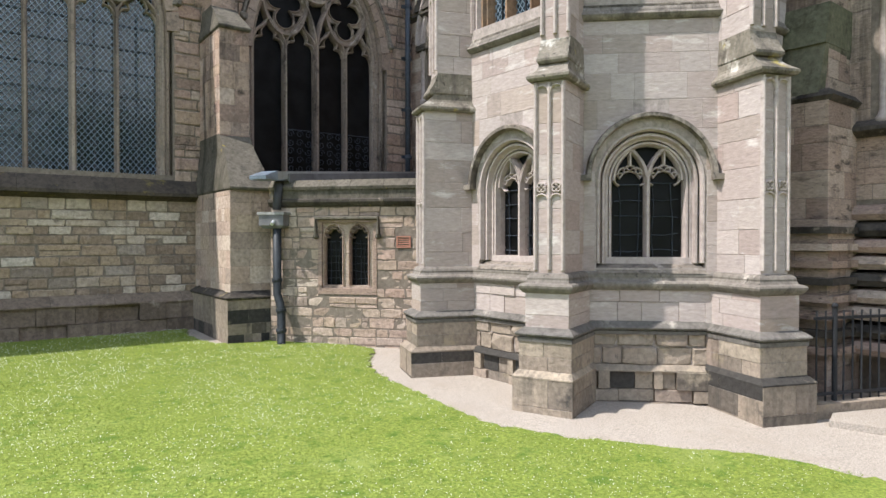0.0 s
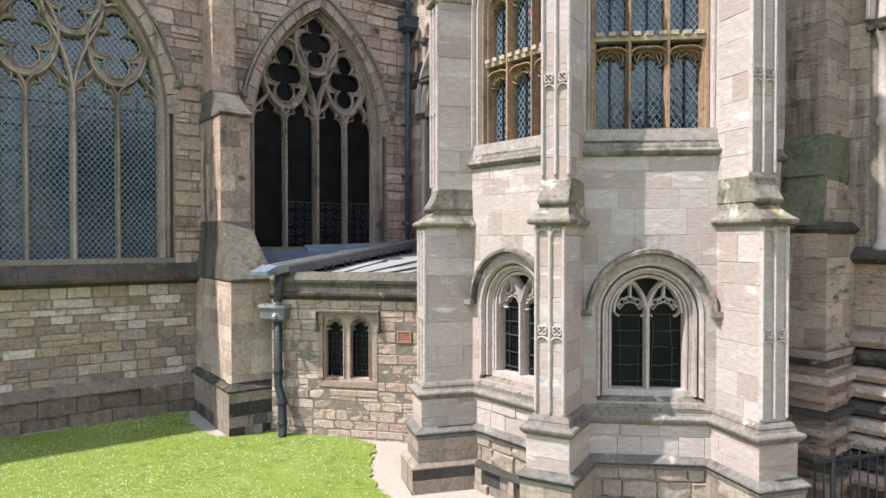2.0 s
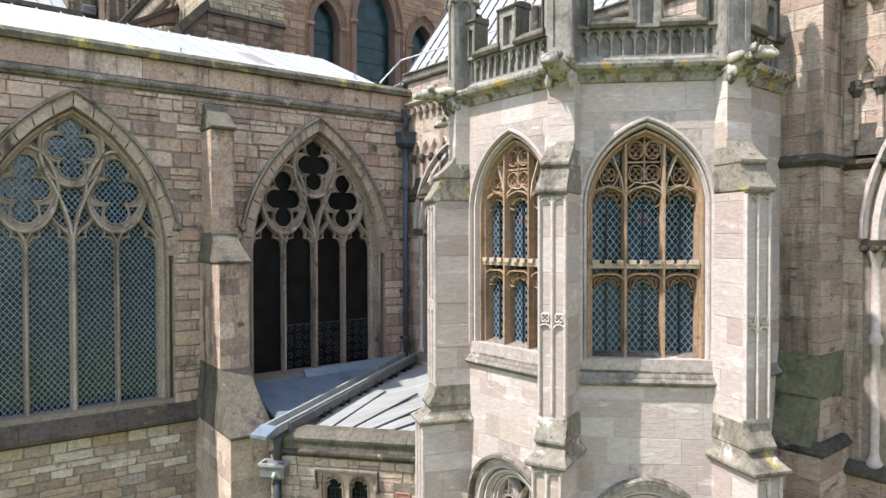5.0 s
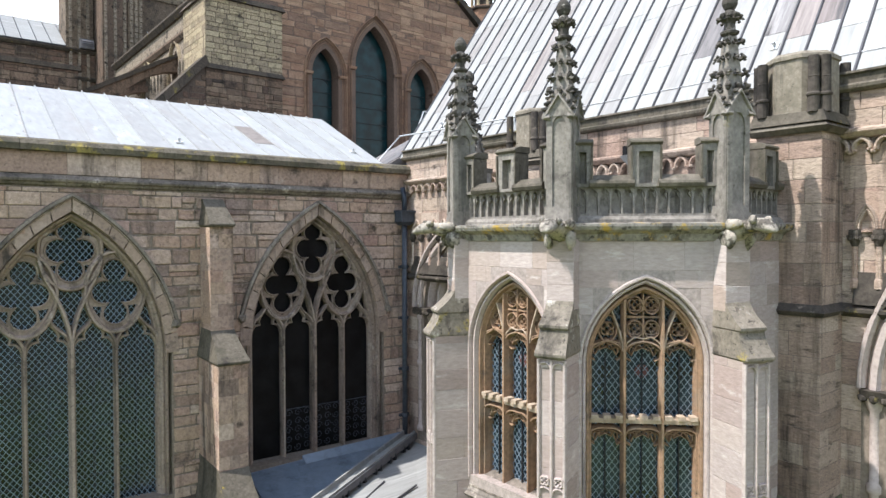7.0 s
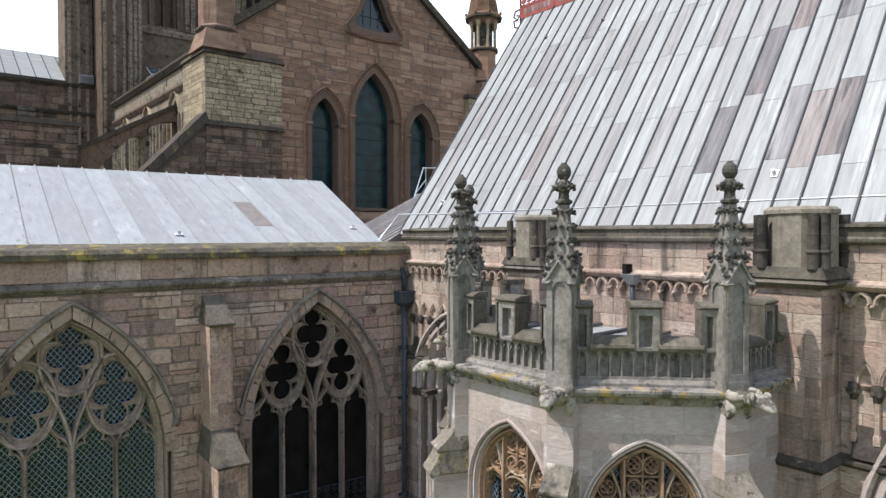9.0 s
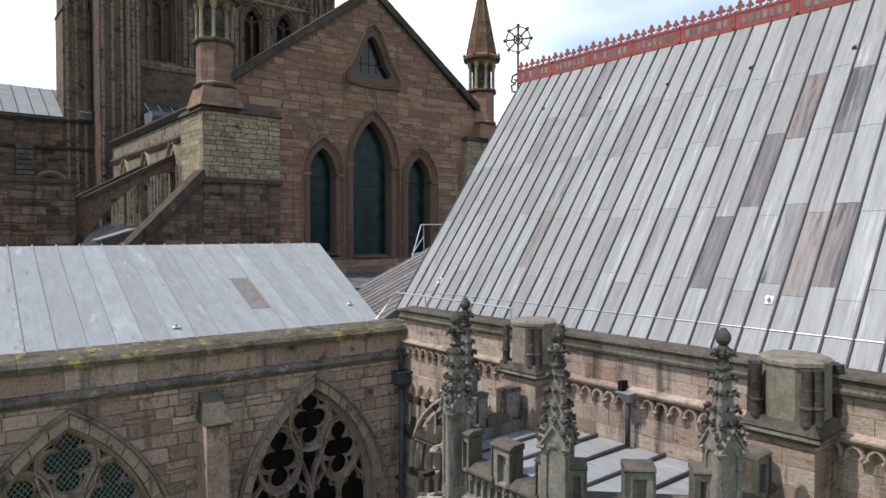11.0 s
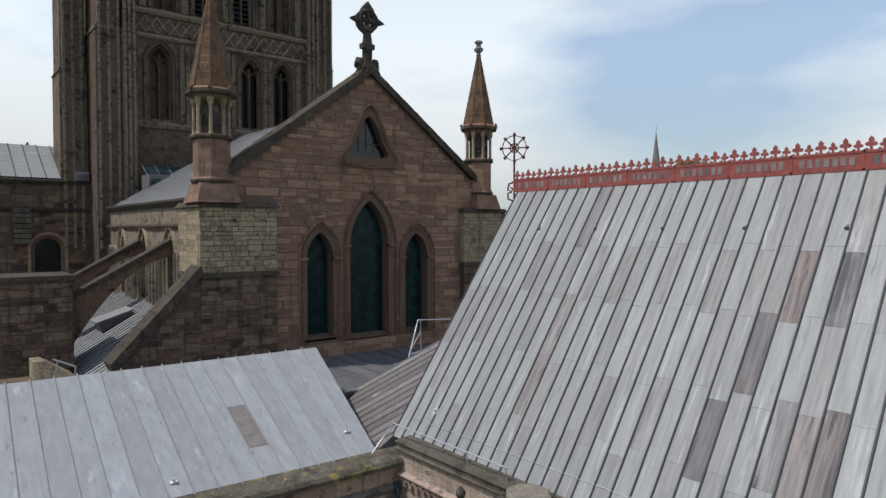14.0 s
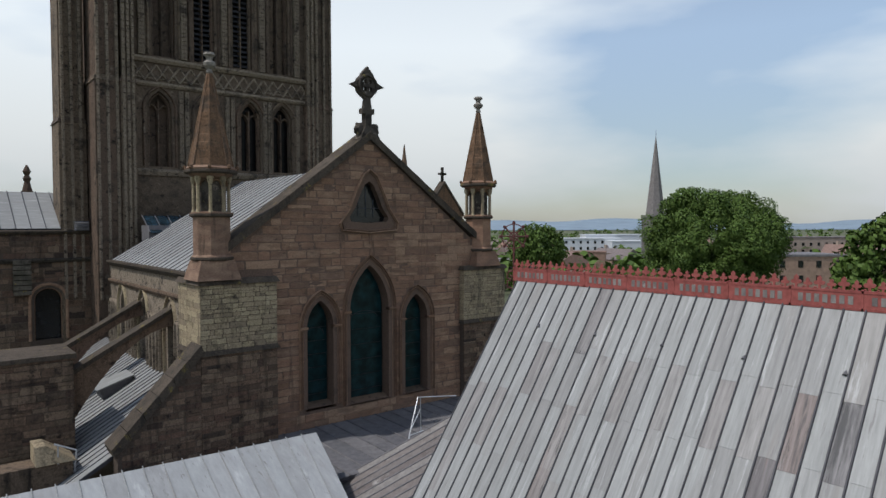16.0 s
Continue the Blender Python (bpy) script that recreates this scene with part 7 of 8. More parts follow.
# ---- the transept behind ----
tr = thing("wall_transept", pose(-8, 38, 0), "sooty red-brown transept wall with round-headed window", "wall", kind="structure")
wd = (13.5, 0.62, 12.0, 14.0, 0.62)
bm = bmesh.new(); pierced(bm, [(0, 4), (17, 4), (17, 17.45), (0, 17.45)], [opening(*wd)], 0, 0.8); part("wall_core", bm, MORTAR_DARK, tr)
hw_ = [reach(wd[0], wd[1] + 0.2, wd[2], wd[3], wd[4] + 0.2)]
courses(tr, 9.5, 17, 7, 15.9, 0.3, 0.6, SOOT, holes=hw_, proud=0.012, rough=0.015, seed=91, limit=200, within=lambda u, z: z > 11)
courses(tr, 9.5, 17, 16.1, 17.3, 0.3, 0.8, SOOT, proud=0.02, rough=0.015, seed=92, limit=60)
for z, mt in ((15.9, DARK_TRIM), (17.3, COPING_DARK)):
    bm = bmesh.new(); run(bm, 0, 17, [(0.1, z), (-0.1, z), (-0.2, z + 0.12), (-0.2, z + 0.18), (0.1, z + 0.25)]); part("string_course", bm, mt, tr)
bm = bmesh.new(); slab(bm, opening(*wd), 0.4, 0.42); part("pane", bm, GLASS_DARK, tr)
for i in range(2):
    bm = bmesh.new(); g = wd[1] + 0.2 - 0.16 * i; bar(bm, [(wd[0] + g, wd[2])] + arch(wd[0], g, wd[3], wd[4] + (g - wd[1]), 8) + [(wd[0] - g, wd[2])], 0.09, -0.05 + 0.12 * i, 0.1 + 0.15 * i); part("arch_order", bm, ROSE, tr)
for i in range(7):
    bm = bmesh.new(); z = 14.35 + i * 0.25; hexa(bm, [(12.0, -0.35, z), (12.75, -0.35, z), (12.75, 0.0, z + 0.16), (12.0, 0.0, z + 0.16)], [(12.0, -0.35, z + 0.2), (12.75, -0.35, z + 0.2), (12.75, 0.0, z + 0.24), (12.0, 0.0, z + 0.24)]); part("weathered_step", bm, COPING, tr)
rm = pose(-8.0, 38.0, 17.6, 30, 0, 0)
lead_roof("roof_transept", rm, 15.4, 24, 3.9, LEAD, "grey lead transept roof", (), 1, seed=14)

# ---- the crossing tower ----
TM = pose(9.3, 36.8, 0)
tw = thing("tower", TM, "dark ornate sandstone crossing tower studded with ballflower", "tower")
TWD = 10.1
lowwin = [(c, 0.62, 20.9, 23.9, 1.0) for c in (1.35, 3.9, 6.4, 8.4)]
belf = [(c, 0.60, 26.75, 34.0, 1.2) for c in (1.6, 3.75, 5.95, 8.2)]
bm = bmesh.new(); pierced(bm, [(0, 8), (TWD, 8), (TWD, 40), (0, 40)], [opening(*q) for q in lowwin + belf], 0, 1.0); part("wall", bm, TOWER, tw)
bm = bmesh.new(); box(bm, -1.6, TWD + 1.0, 1.05, 9.2, 8, 40); part("body", bm, TOWER, tw)
for i, q in enumerate(lowwin + belf):
    bm = bmesh.new(); slab(bm, opening(*q), 0.6, 0.62); rc = part("tower_window", bm, TOWER if i in (0, 4, 7) else GLASS_BLACK, tw)
    for j in range(3):
        g = q[1] + 0.2 - 0.14 * j
        bm = bmesh.new(); bar(bm, [(q[0] + g, q[2])] + arch(q[0], g, q[3], q[4] + (g - q[1]) * 1.2, 8) + [(q[0] - g, q[2])], 0.075, -0.12 + 0.14 * j, 0.1 + 0.16 * j); part("arch_order", bm, TOWER, rc)
    if i in (5, 6):
        for j in range(30):
            z = 26.9 + j * 0.28
            bm = bmesh.new(); hexa(bm, [(q[0] - 0.56, 0.3, z), (q[0] + 0.56, 0.3, z), (q[0] + 0.56, 0.5, z + 0.16), (q[0] - 0.56, 0.5, z + 0.16)], [(q[0] - 0.56, 0.3, z + 0.05), (q[0] + 0.56, 0.3, z + 0.05), (q[0] + 0.56, 0.5, z + 0.21), (q[0] - 0.56, 0.5, z + 0.21)]); part("louvre", bm, IRON, rc)
    bm = bmesh.new(); bar(bm, [(q[0], q[2]), (q[0], q[3] + 0.5)], 0.06, 0.25, 0.6)
    for s in (-1, 1):
        bar(bm, arch(q[0] + s * q[1] / 2, q[1] / 2, q[3] - 0.2, 0.5, 5), 0.05, 0.3, 0.6)
    part("mullion", bm, TOWER, rc)
for z0, z1, d in ((20.4, 20.7, 0.2), (25.1, 25.3, 0.2), (26.35, 26.6, 0.25)):
    bm = bmesh.new(); run(bm, 0, TWD, [(0.1, z0), (-d * .5, z0), (-d, z1 - 0.1), (-d, z1), (0.1, z1 + 0.1)]); part("string_course", bm, TOWER_PALE, tw)
for k in range(17):
    bm = bmesh.new(); c = 0.3 + k * 0.6; bar(bm, [(c - 0.3, 25.4), (c + 0.3, 26.25)], 0.06, -0.1, 0.05); bar(bm, [(c - 0.3, 26.25), (c + 0.3, 25.4)], 0.06, -0.08, 0.05); bar(bm, foil(c, 25.65, 0.09, 0.09, 3, 1.57), 0.04, -0.08, 0.05, True); part("frieze_panel", bm, TOWER_PALE, tw)
# ballflower bands: thick pilasters studded with small lumps
def studded(bm, x, y, w, z0, z1, step, cols):
    box(bm, x - w, x + w, y, 0.3, z0, z1)
    vs = []
    for c in range(cols):
        u = x - w + (c + 0.5) * 2 * w / cols
        z = z0 + 0.1
        while z < z1:
            frustum(bm, u, y - 0.03, z, z + step * 0.55, w / cols * 0.6, 0.05, w / cols * 0.35, 0.03)
            z += step
for u in (0.45, 2.62, 4.85, 7.1, 9.3):
    bm = bmesh.new(); studded(bm, u, -0.18, 0.16, 26.7, 36, 0.22, 3); part("ballflower_band", bm, TOWER_PALE, tw)
for u in (2.45, 2.75, 5.0, 5.3, 7.25, 7.55, 9.35):
    bm = bmesh.new(); studded(bm, u, -0.12, 0.11, 20.8, 25.0, 0.22, 2); part("ballflower_band", bm, TOWER_PALE, tw)
for x0, x1, y0 in ((-0.72, 0.0, -0.75), (-1.88, -0.72, -0.6), (TWD - 0.3, TWD + 0.55, -0.35), (TWD + 0.55, TWD + 1.75, 0.1)):
    bm = bmesh.new(); box(bm, x0, x1, y0, 2, 8, 25.0); frustum(bm, (x0 + x1) / 2, (y0 + 2) / 2, 25.0, 25.3, (x1 - x0) / 2 + 0.05, (2 - y0) / 2 + 0.05, (x1 - x0) / 2 - 0.04, (2 - y0) / 2 - 0.04); box(bm, x0 + 0.06, x1 - 0.06, y0 + 0.08, 2, 25.2, 40); part("corner_buttress", bm, TOWER, tw)
    for u in np.linspace(x0 + 0.14, x1 - 0.14, 3 if x1 - x0 < 1.2 else 5):
        bm = bmesh.new()
        b2 = y0 - 0.05
        box(bm, u - 0.07, u + 0.07, b2, y0 + 0.1, 14, 39)
        z = 14.1
        while z < 39:
            frustum(bm, u, b2 - 0.03, z, z + 0.16, 0.06, 0.05, 0.03, 0.03)
            z += 0.28
        part("ballflower_band", bm, TOWER_PALE, tw)

bm = bmesh.new(); box(bm, -3.2, -1.95, 1.2, 3.2, 8, 23.0); frustum(bm, -2.58, 2.2, 23.0, 23.3, 0.68, 1.05, 0.56, 0.95); box(bm, -3.14, -2.0, 1.3, 3.2, 23.2, 40); part("corner_buttress", bm, TOWER, tw)
for u in (-3.0, -2.6, -2.2):
    bm = bmesh.new()
    box(bm, u - 0.07, u + 0.07, 1.14, 1.3, 14, 39)
    z = 14.1
    while z < 39:
        frustum(bm, u, 1.11, z, z + 0.16, 0.06, 0.05, 0.03, 0.03)
        z += 0.28
    part("ballflower_band", bm, TOWER_PALE, tw)

# ---- the low link building between buttress and chantry ----
KM = pose(4.80, 10.46, 0, 0, 0, -50.4)
lk = thing("wall_link", KM, "pink rubble wall of the low link building", "wall", kind="structure")
LWIN = [(0.80, 0.99), (0.80, 1.60)]
bm = bmesh.new(); pierced(bm, [(-0.2, -0.4), (2.9, -0.4), (2.9, 2.32), (-0.2, 2.32)], [[(0.71, 0.86), (1.66, 0.86), (1.66, 2.03), (0.71, 2.03)]], 0, 0.4); part("wall_core", bm, MORTAR, lk)
hole = lambda z0, z1: None if z1 <= 0.80 or z0 >= 2.0 else (0.68, 1.69)
vent_hole = lambda z0, z1: None if z1 <= 1.55 or z0 >= 1.80 else (2.02, 2.30)
courses(lk, -0.2, 2.9, -0.3, 2.26, 0.17, 0.30, LINK, holes=(hole, vent_hole), proud=0.006, rough=0.008, joint=0.005, seed=101)
for nm, prof, mt in (("string_course", [(0.02, 2.26), (-0.05, 2.28), (-0.10, 2.34), (-0.10, 2.38), (0.02, 2.42)], DARK_TRIM), ("parapet_course", [(0.25, 2.40), (-0.04, 2.40), (-0.04, 2.56), (0.25, 2.56)], COPING), ("coping", [(0.3, 2.55), (-0.07, 2.55), (-0.08, 2.60), (0.04, 2.72), (0.3, 2.72)], COPING)):
    u = -0.2
    while u < 2.85:
        nx = min(u + rnd.uniform(0.4, 0.6), 2.9)
        bm = bmesh.new(); run(bm, u + 0.003, nx - 0.003, prof); part(nm, bm, mt, lk)
        u = nx
w = thing("window_8", KM, "small square-headed two-light window with label mould", "window", kind="structure")
bm = bmesh.new(); box(bm, 0.72, 1.60, 0.2, 0.22, 0.92, 1.99); part("pane", bm, GLASS_BLACK, w)
bm = bmesh.new(); pierced(bm, [(0.71, 0.86), (1.665, 0.86), (1.665, 2.03), (0.71, 2.03)], [opening(0.925, 0.172, 0.945, 1.78, 0.19, 6), opening(1.375, 0.172, 0.945, 1.78, 0.19, 6)], 0.05, 0.2); part("tracery_plate", bm, LADY, w)
bm = bmesh.new(); pierced(bm, [(0.67, 0.80), (1.70, 0.80), (1.70, 2.04), (0.67, 2.04)], [[(0.735, 0.90), (1.64, 0.90), (1.64, 2.0), (0.735, 2.0)]], -0.012, 0.06); part("frame", bm, LADY, w)
for c in (0.925, 1.375):
    bm = bmesh.new(); bar(bm, cusped(c, 0.165, 1.77, 0.19), 0.013, 0.04, 0.2); part("cusped_head", bm, LADY, w)
    bm = bmesh.new(); bar(bm, [(c + 0.17, 0.95)] + arch(c, 0.17, 1.78, 0.20, 8) + [(c - 0.17, 0.95)], 0.016, 0.02, 0.12); part("light_head", bm, LADY, w)
    r = random.Random(int(c * 100))
    for j in range(6):
        bm = bmesh.new(); bar(bm, [(c - 0.16, 1.06 + j * 0.12 + r.uniform(-.02, .02)), (c + 0.02, 1.06 + j * 0.12 + r.uniform(-.03, .03)), (c + 0.16, 1.06 + j * 0.12)], 0.004, 0.17, 0.19); part("lead_came", bm, PIPE, w)
    for j in range(3):
        bm = bmesh.new(); bar(bm, [(c - 0.1 + j * 0.09, 0.96), (c - 0.1 + j * 0.09 + r.uniform(-.04, .04), 1.25), (c - 0.1 + j * 0.09, 1.7)], 0.004, 0.17, 0.19); part("lead_came", bm, PIPE, w)
bm = bmesh.new(); bar(bm, [(0.64, 1.80), (0.64, 2.075), (1.73, 2.075), (1.73, 1.80)], 0.028, -0.08, 0.02, nose=0.6)
for u in (0.64, 1.73):
    blob(bm, u, -0.03, 1.77, 0.06, 0.05, 0.05, 0.4, 2)
part("label_mould", bm, COPING, w)
vt = thing("air_vent", KM, "small terracotta louvred air vent in the wall", "vent")
bm = bmesh.new(); pierced(bm, [(2.04, 1.58), (2.28, 1.58), (2.28, 1.77), (2.04, 1.77)], [[(2.06, 1.60), (2.26, 1.60), (2.26, 1.75), (2.06, 1.75)]], -0.02, 0.05); part("frame", bm, TERRA, vt)
for j in range(4):
    bm = bmesh.new(); z = 1.605 + j * 0.036; hexa(bm, [(2.06, -0.012, z), (2.26, -0.012, z), (2.26, 0.03, z + 0.015), (2.06, 0.03, z + 0.015)], [(2.06, -0.012, z + 0.012), (2.26, -0.012, z + 0.012), (2.26, 0.03, z + 0.027), (2.06, 0.03, z + 0.027)]); part("slat", bm, TERRA, vt)
bm = bmesh.new(); box(bm, 2.05, 2.27, 0.03, 0.05, 1.59, 1.76); part("backing", bm, VOID, vt)


def surface(name, pts, mat, label, thick=0.06):
    bm = bmesh.new(); hexa(bm, pts, [(x, y, z - thick) for x, y, z in pts])
    return tagged(link(name, bm, mat), label, "roof", kind="structure")


lr = surface("roof_link", [(5.0, 10.45, 2.60), (6.6, 8.5, 2.60), (9.1, 8.45, 2.95), (9.1, 12.6, 3.02), (7.0, 11.7, 2.86)], LEAD, "low lead roof of the link with parallel rolls")
for k in range(8):
    a = Vector((5.15, 10.3, 2.605)).lerp(Vector((6.55, 8.6, 2.605)), k / 7)
    b = Vector((7.0, 11.7, 2.87)).lerp(Vector((9.1, 8.5, 2.96)), min(1, k / 5.5))
    b.z = 2.605 + (b - a).length * 0.105
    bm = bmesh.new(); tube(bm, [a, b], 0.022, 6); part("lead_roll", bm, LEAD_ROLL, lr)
surface("roof_wedge", [(4.95, 10.75, 2.62), (7.0, 11.78, 2.86), (9.05, 12.60, 3.02), (9.05, 12.72, 3.12), (7.2, 12.8, 3.10), (5.2, 12.85, 3.02)], LEAD_BLUE, "lead wedge roof under the great window, coloured with reflected sky")
bm = bmesh.new(); hexa(bm, [(6.4, 12.60, 2.98), (8.9, 12.48, 3.06), (8.9, 12.70, 3.22), (6.4, 12.80, 3.16)], [(6.4, 12.60, 2.94), (8.9, 12.48, 3.02), (8.9, 12.74, 3.18), (6.4, 12.84, 3.12)])
tagged(link("lead_flashing", bm, LEAD_BLUE), "lead flashing below the window, coloured with reflected sky", "flashing", kind="structure")
# box gutter on blocks
g0, g1 = Vector((4.53, 10.33, 2.70)), Vector((9.0, 12.45, 3.16))
gd = (g1 - g0); gl = gd.length; gx = gd.normalized(); gy = Vector((0, 0, 1)).cross(gx).normalized(); gz = gx.cross(gy)
gm = Matrix.Translation(g0) @ Matrix((gx, gy, gz)).transposed().to_4x4()
gt = thing("box_gutter", gm, "long lead-lined box gutter on short blocks", "gutter")
bm = bmesh.new()
hexa(bm, [(0, -0.15, 0), (0, 0.15, 0), (0, 0.15, 0.14), (0, 0.11, 0.14), (0, 0.10, 0.04), (0, -0.10, 0.04), (0, -0.11, 0.14), (0, -0.15, 0.14)], [(gl, -0.15, 0), (gl, 0.15, 0), (gl, 0.15, 0.14), (gl, 0.11, 0.14), (gl, 0.10, 0.04), (gl, -0.10, 0.04), (gl, -0.11, 0.14), (gl, -0.15, 0.14)])
part("trough", bm, LEAD, gt)
bm = bmesh.new(); box(bm, 0.3, gl, -0.185, -0.153, -0.05, 0.10); part("fascia", bm, LEAD_DARK, gt)
for k in range(6):
    u = 1.25 + k * 0.62
    bm = bmesh.new(); box(bm, u, u + 0.26, -0.20, 0.05, -0.20, -0.16); part("bearer", bm, IRON, gt)
    for o in (0.0, 0.2):
        bm = bmesh.new(); box(bm, u + o, u + o + 0.06, -0.19, 0.03, -0.16, -0.003); part("bracket", bm, PIPE_DARK, gt)
bm = bmesh.new(); hexa(bm, [(-0.28, -0.17, 0.02), (-0.28, 0.17, 0.02), (-0.28, 0.17, 0.08), (-0.28, -0.17, 0.08)], [(0.02, -0.17, -0.01), (0.02, 0.17, -0.01), (0.02, 0.17, 0.15), (0.02, -0.17, 0.15)]); part("lip", bm, LEAD_BLUE, gt)
# hopper and downpipe beside the buttress
hp = thing("downpipe", KM @ pose(-0.02, -0.12, 0), "grey lead hopper and downpipe with a bent foot", "downpipe")
bm = bmesh.new(); frustum(bm, -0.05, 0, 1.90, 1.95, 0.15, 0.08, 0.22, 0.12); box(bm, -0.27, 0.17, -0.12, 0.11, 1.95, 2.13); part("hopper", bm, LEAD_DARK, hp)
bm = bmesh.new(); pierced(bm, [(-0.295, -0.145), (0.195, -0.145), (0.195, 0.13), (-0.295, 0.13)], [[(-0.25, -0.10), (0.15, -0.10), (0.15, 0.09), (-0.25, 0.09)]], 2.13, 2.175)
bm.transform(Matrix(((1, 0, 0, 0), (0, 0, 1, 0), (0, 1, 0, 0), (0, 0, 0, 1)))); part("hopper_rim", bm, LEAD_FAINT, hp, "bright lead rim")
bm = bmesh.new(); tube(bm, [(0, -0.115, 2.02), (0, -0.19, 1.97)], 0.03); part("overflow_spout", bm, GALV, hp)
bm = bmesh.new(); tube(bm, [(0.02, 0.05, 2.65), (0.0, 0.02, 2.45), (0.0, 0, 2.22)], 0.075, 10); part("outlet", bm, LEAD_ROLL, hp, smooth=True)
bm = bmesh.new(); tube(bm, [(0, 0, 2.0), (0, 0, 0.80), (0.08, -0.05, 0.62), (0.1, -0.06, 0.55), (0.1, -0.06, 0.02), (0.14, -0.14, -0.06)], 0.072, 12); pp = part("pipe", bm, PIPE_DARK, hp, smooth=True)
for z, x, y in ((1.0, 0, 0), (0.5, 0.1, -0.06), (0.16, 0.1, -0.06)):
    bm = bmesh.new(); lathe(bm, [(0.085, z), (0.09, z + 0.03), (0.085, z + 0.06)], 12, x, y); part("collar", bm, PIPE_DARK, pp)
# rain pipe in the corner
cp = thing("corner_rainpipe", pose(8.93, 12.55, 0), "blue-grey lead rainwater pipe with square hopper head", "downpipe")
bm = bmesh.new(); frustum(bm, 0, 0, 8.12, 8.2, 0.10, 0.10, 0.17, 0.15); box(bm, -0.18, 0.18, -0.16, 0.14, 8.2, 8.42); frustum(bm, 0, 0, 8.42, 8.47, 0.2, 0.18, 0.2, 0.18); part("hopper", bm, PIPE, cp)
bm = bmesh.new(); tube(bm, [(0.02, 0.1, 9.0), (0, 0, 8.75), (0, 0, 8.45)], 0.06, 10); part("offset_pipe", bm, PIPE, cp, smooth=True)
bm = bmesh.new(); tube(bm, [(0, 0, 8.15), (0, 0, 3.15)], 0.062, 12); pp = part("pipe", bm, PIPE, cp, smooth=True)
for z in (7.1, 5.9, 4.7, 3.6):
    bm = bmesh.new(); lathe(bm, [(0.075, z), (0.085, z + 0.03), (0.075, z + 0.1)], 12); box(bm, -0.13, 0.13, 0.02, 0.08, z + 0.02, z + 0.08); part("collar", bm, PIPE, pp)
# hopper standing on the chantry roof
vp = thing("roof_downpipe", pose(8.98, 6.30, 0), "lead rain hopper and pipe against the tall wall", "downpipe")
bm = bmesh.new(); frustum(bm, 0, 0, 8.98, 9.15, 0.05, 0.05, 0.17, 0.14); part("hopper", bm, LEAD, vp)
bm = bmesh.new(); box(bm, -0.08, 0.08, 0.06, 0.14, 9.15, 9.31); part("outlet_hole", bm, VOID, vp)
bm = bmesh.new(); tube(bm, [(0, 0, 9.02), (0, 0, 8.3)], 0.042, 10); part("pipe", bm, PIPE, vp, smooth=True)

# ---- railing beside the chantry ----
rail = thing("railing", pose(7.50, 3.02, -0.2, 0, 0, -22), "black iron railing on a low stone kerb", "railing")
bm = bmesh.new(); box(bm, -0.15, 5.0, -0.12, 0.16, -0.1, 0.16); part("kerb", bm, BASE, rail, "tan stone kerb")
for z in (0.24, 1.06):
    bm = bmesh.new(); box(bm, 0, 5.0, -0.012, 0.012, z - 0.016, z + 0.016); part("rail", bm, IRON, rail)
k = 0
u = 0.03
while u < 4.9:
    bm = bmesh.new()
    if k % 12 == 2:
        tube(bm, [(u, 0, 0.1), (u, 0, 1.16)], 0.028, 10); blob(bm, u, 0, 1.19, 0.035, 0.035, 0.035, 0.0, 1, 2)
        part("post", bm, IRON, rail)
    else:
        tube(bm, [(u, 0, 0.12), (u, 0, 1.1), (u, 0, 1.14)], 0.011, 6)
        part("baluster", bm, IRON, rail)
    u += 0.125
    k += 1
bm = bmesh.new(); hexa(bm, [(7.2, 2.75, -0.2), (7.55, 2.85, -0.2), (12.5, 0.95, -0.24), (12.3, -0.9, -0.27), (7.4, 2.1, -0.21)], [(7.2, 2.75, -0.13), (7.55, 2.85, -0.13), (12.5, 0.95, -0.17), (12.3, -0.9, -0.2), (7.4, 2.1, -0.14)])
tagged(link("kerb_slab", bm, GRAVEL), "pale concrete edging slab by the railing", "kerb", kind="structure")

# ---- handrails and roof fittings ----
def handrail(pts, posts, label, r=0.018):
    h = thing("handrail", pose(0, 0, 0), label, "handrail", "roof handrails")
    bm = bmesh.new(); tube(bm, pts, r, 8); part("rail", bm, GALV, h)
    for a, b in posts:
        bm = bmesh.new(); tube(bm, [a, b], r * 0.8, 6); part("post", bm, GALV, h)


handrail([(8.55, 13.05, 9.66), (9.12, 13.0, 10.28), (9.25, 9.2, 10.22)], [((9.2, 11.9, 9.9), (9.14, 11.9, 10.27)), ((9.25, 10.4, 9.9), (9.2, 10.4, 10.24)), ((9.28, 9.25, 9.9), (9.25, 9.25, 10.22))], "galvanised handrail along the roof edge")
handrail([(12.25, 16.62, 10.94), (12.29, 16.66, 11.03), (13.12, 17.30, 11.99), (14.2, 16.6, 12.0)], [((13.16, 17.22, 11.98), (13.2, 17.22, 10.1)), ((12.42, 16.8, 11.1), (13.16, 17.22, 11.6)), ((12.29, 16.66, 11.03), (12.75, 16.5, 11.15))], "galvanised ladder rail on the low roof", 0.022)
ap = thing("aisle_parapet", pose(2.0, 22.9, 0), "buff stone parapet end at the aisle eave", "parapet")
bm = bmesh.new(); box(bm, 0, 1.9, 0, 0.9, 5, 10.45); part("core", bm, SOOT, ap)
bm = bmesh.new(); hexa(bm, [(0.9, -0.1, 10.45), (2.0, -0.1, 10.45), (2.0, 1.0, 10.45), (0.9, 1.0, 10.45)], [(0.9, 0.1, 11.0), (1.2, 0.1, 11.0), (1.2, 1.0, 11.0), (0.9, 1.0, 11.0)]); part("sloping_coping", bm, BUFF, ap)
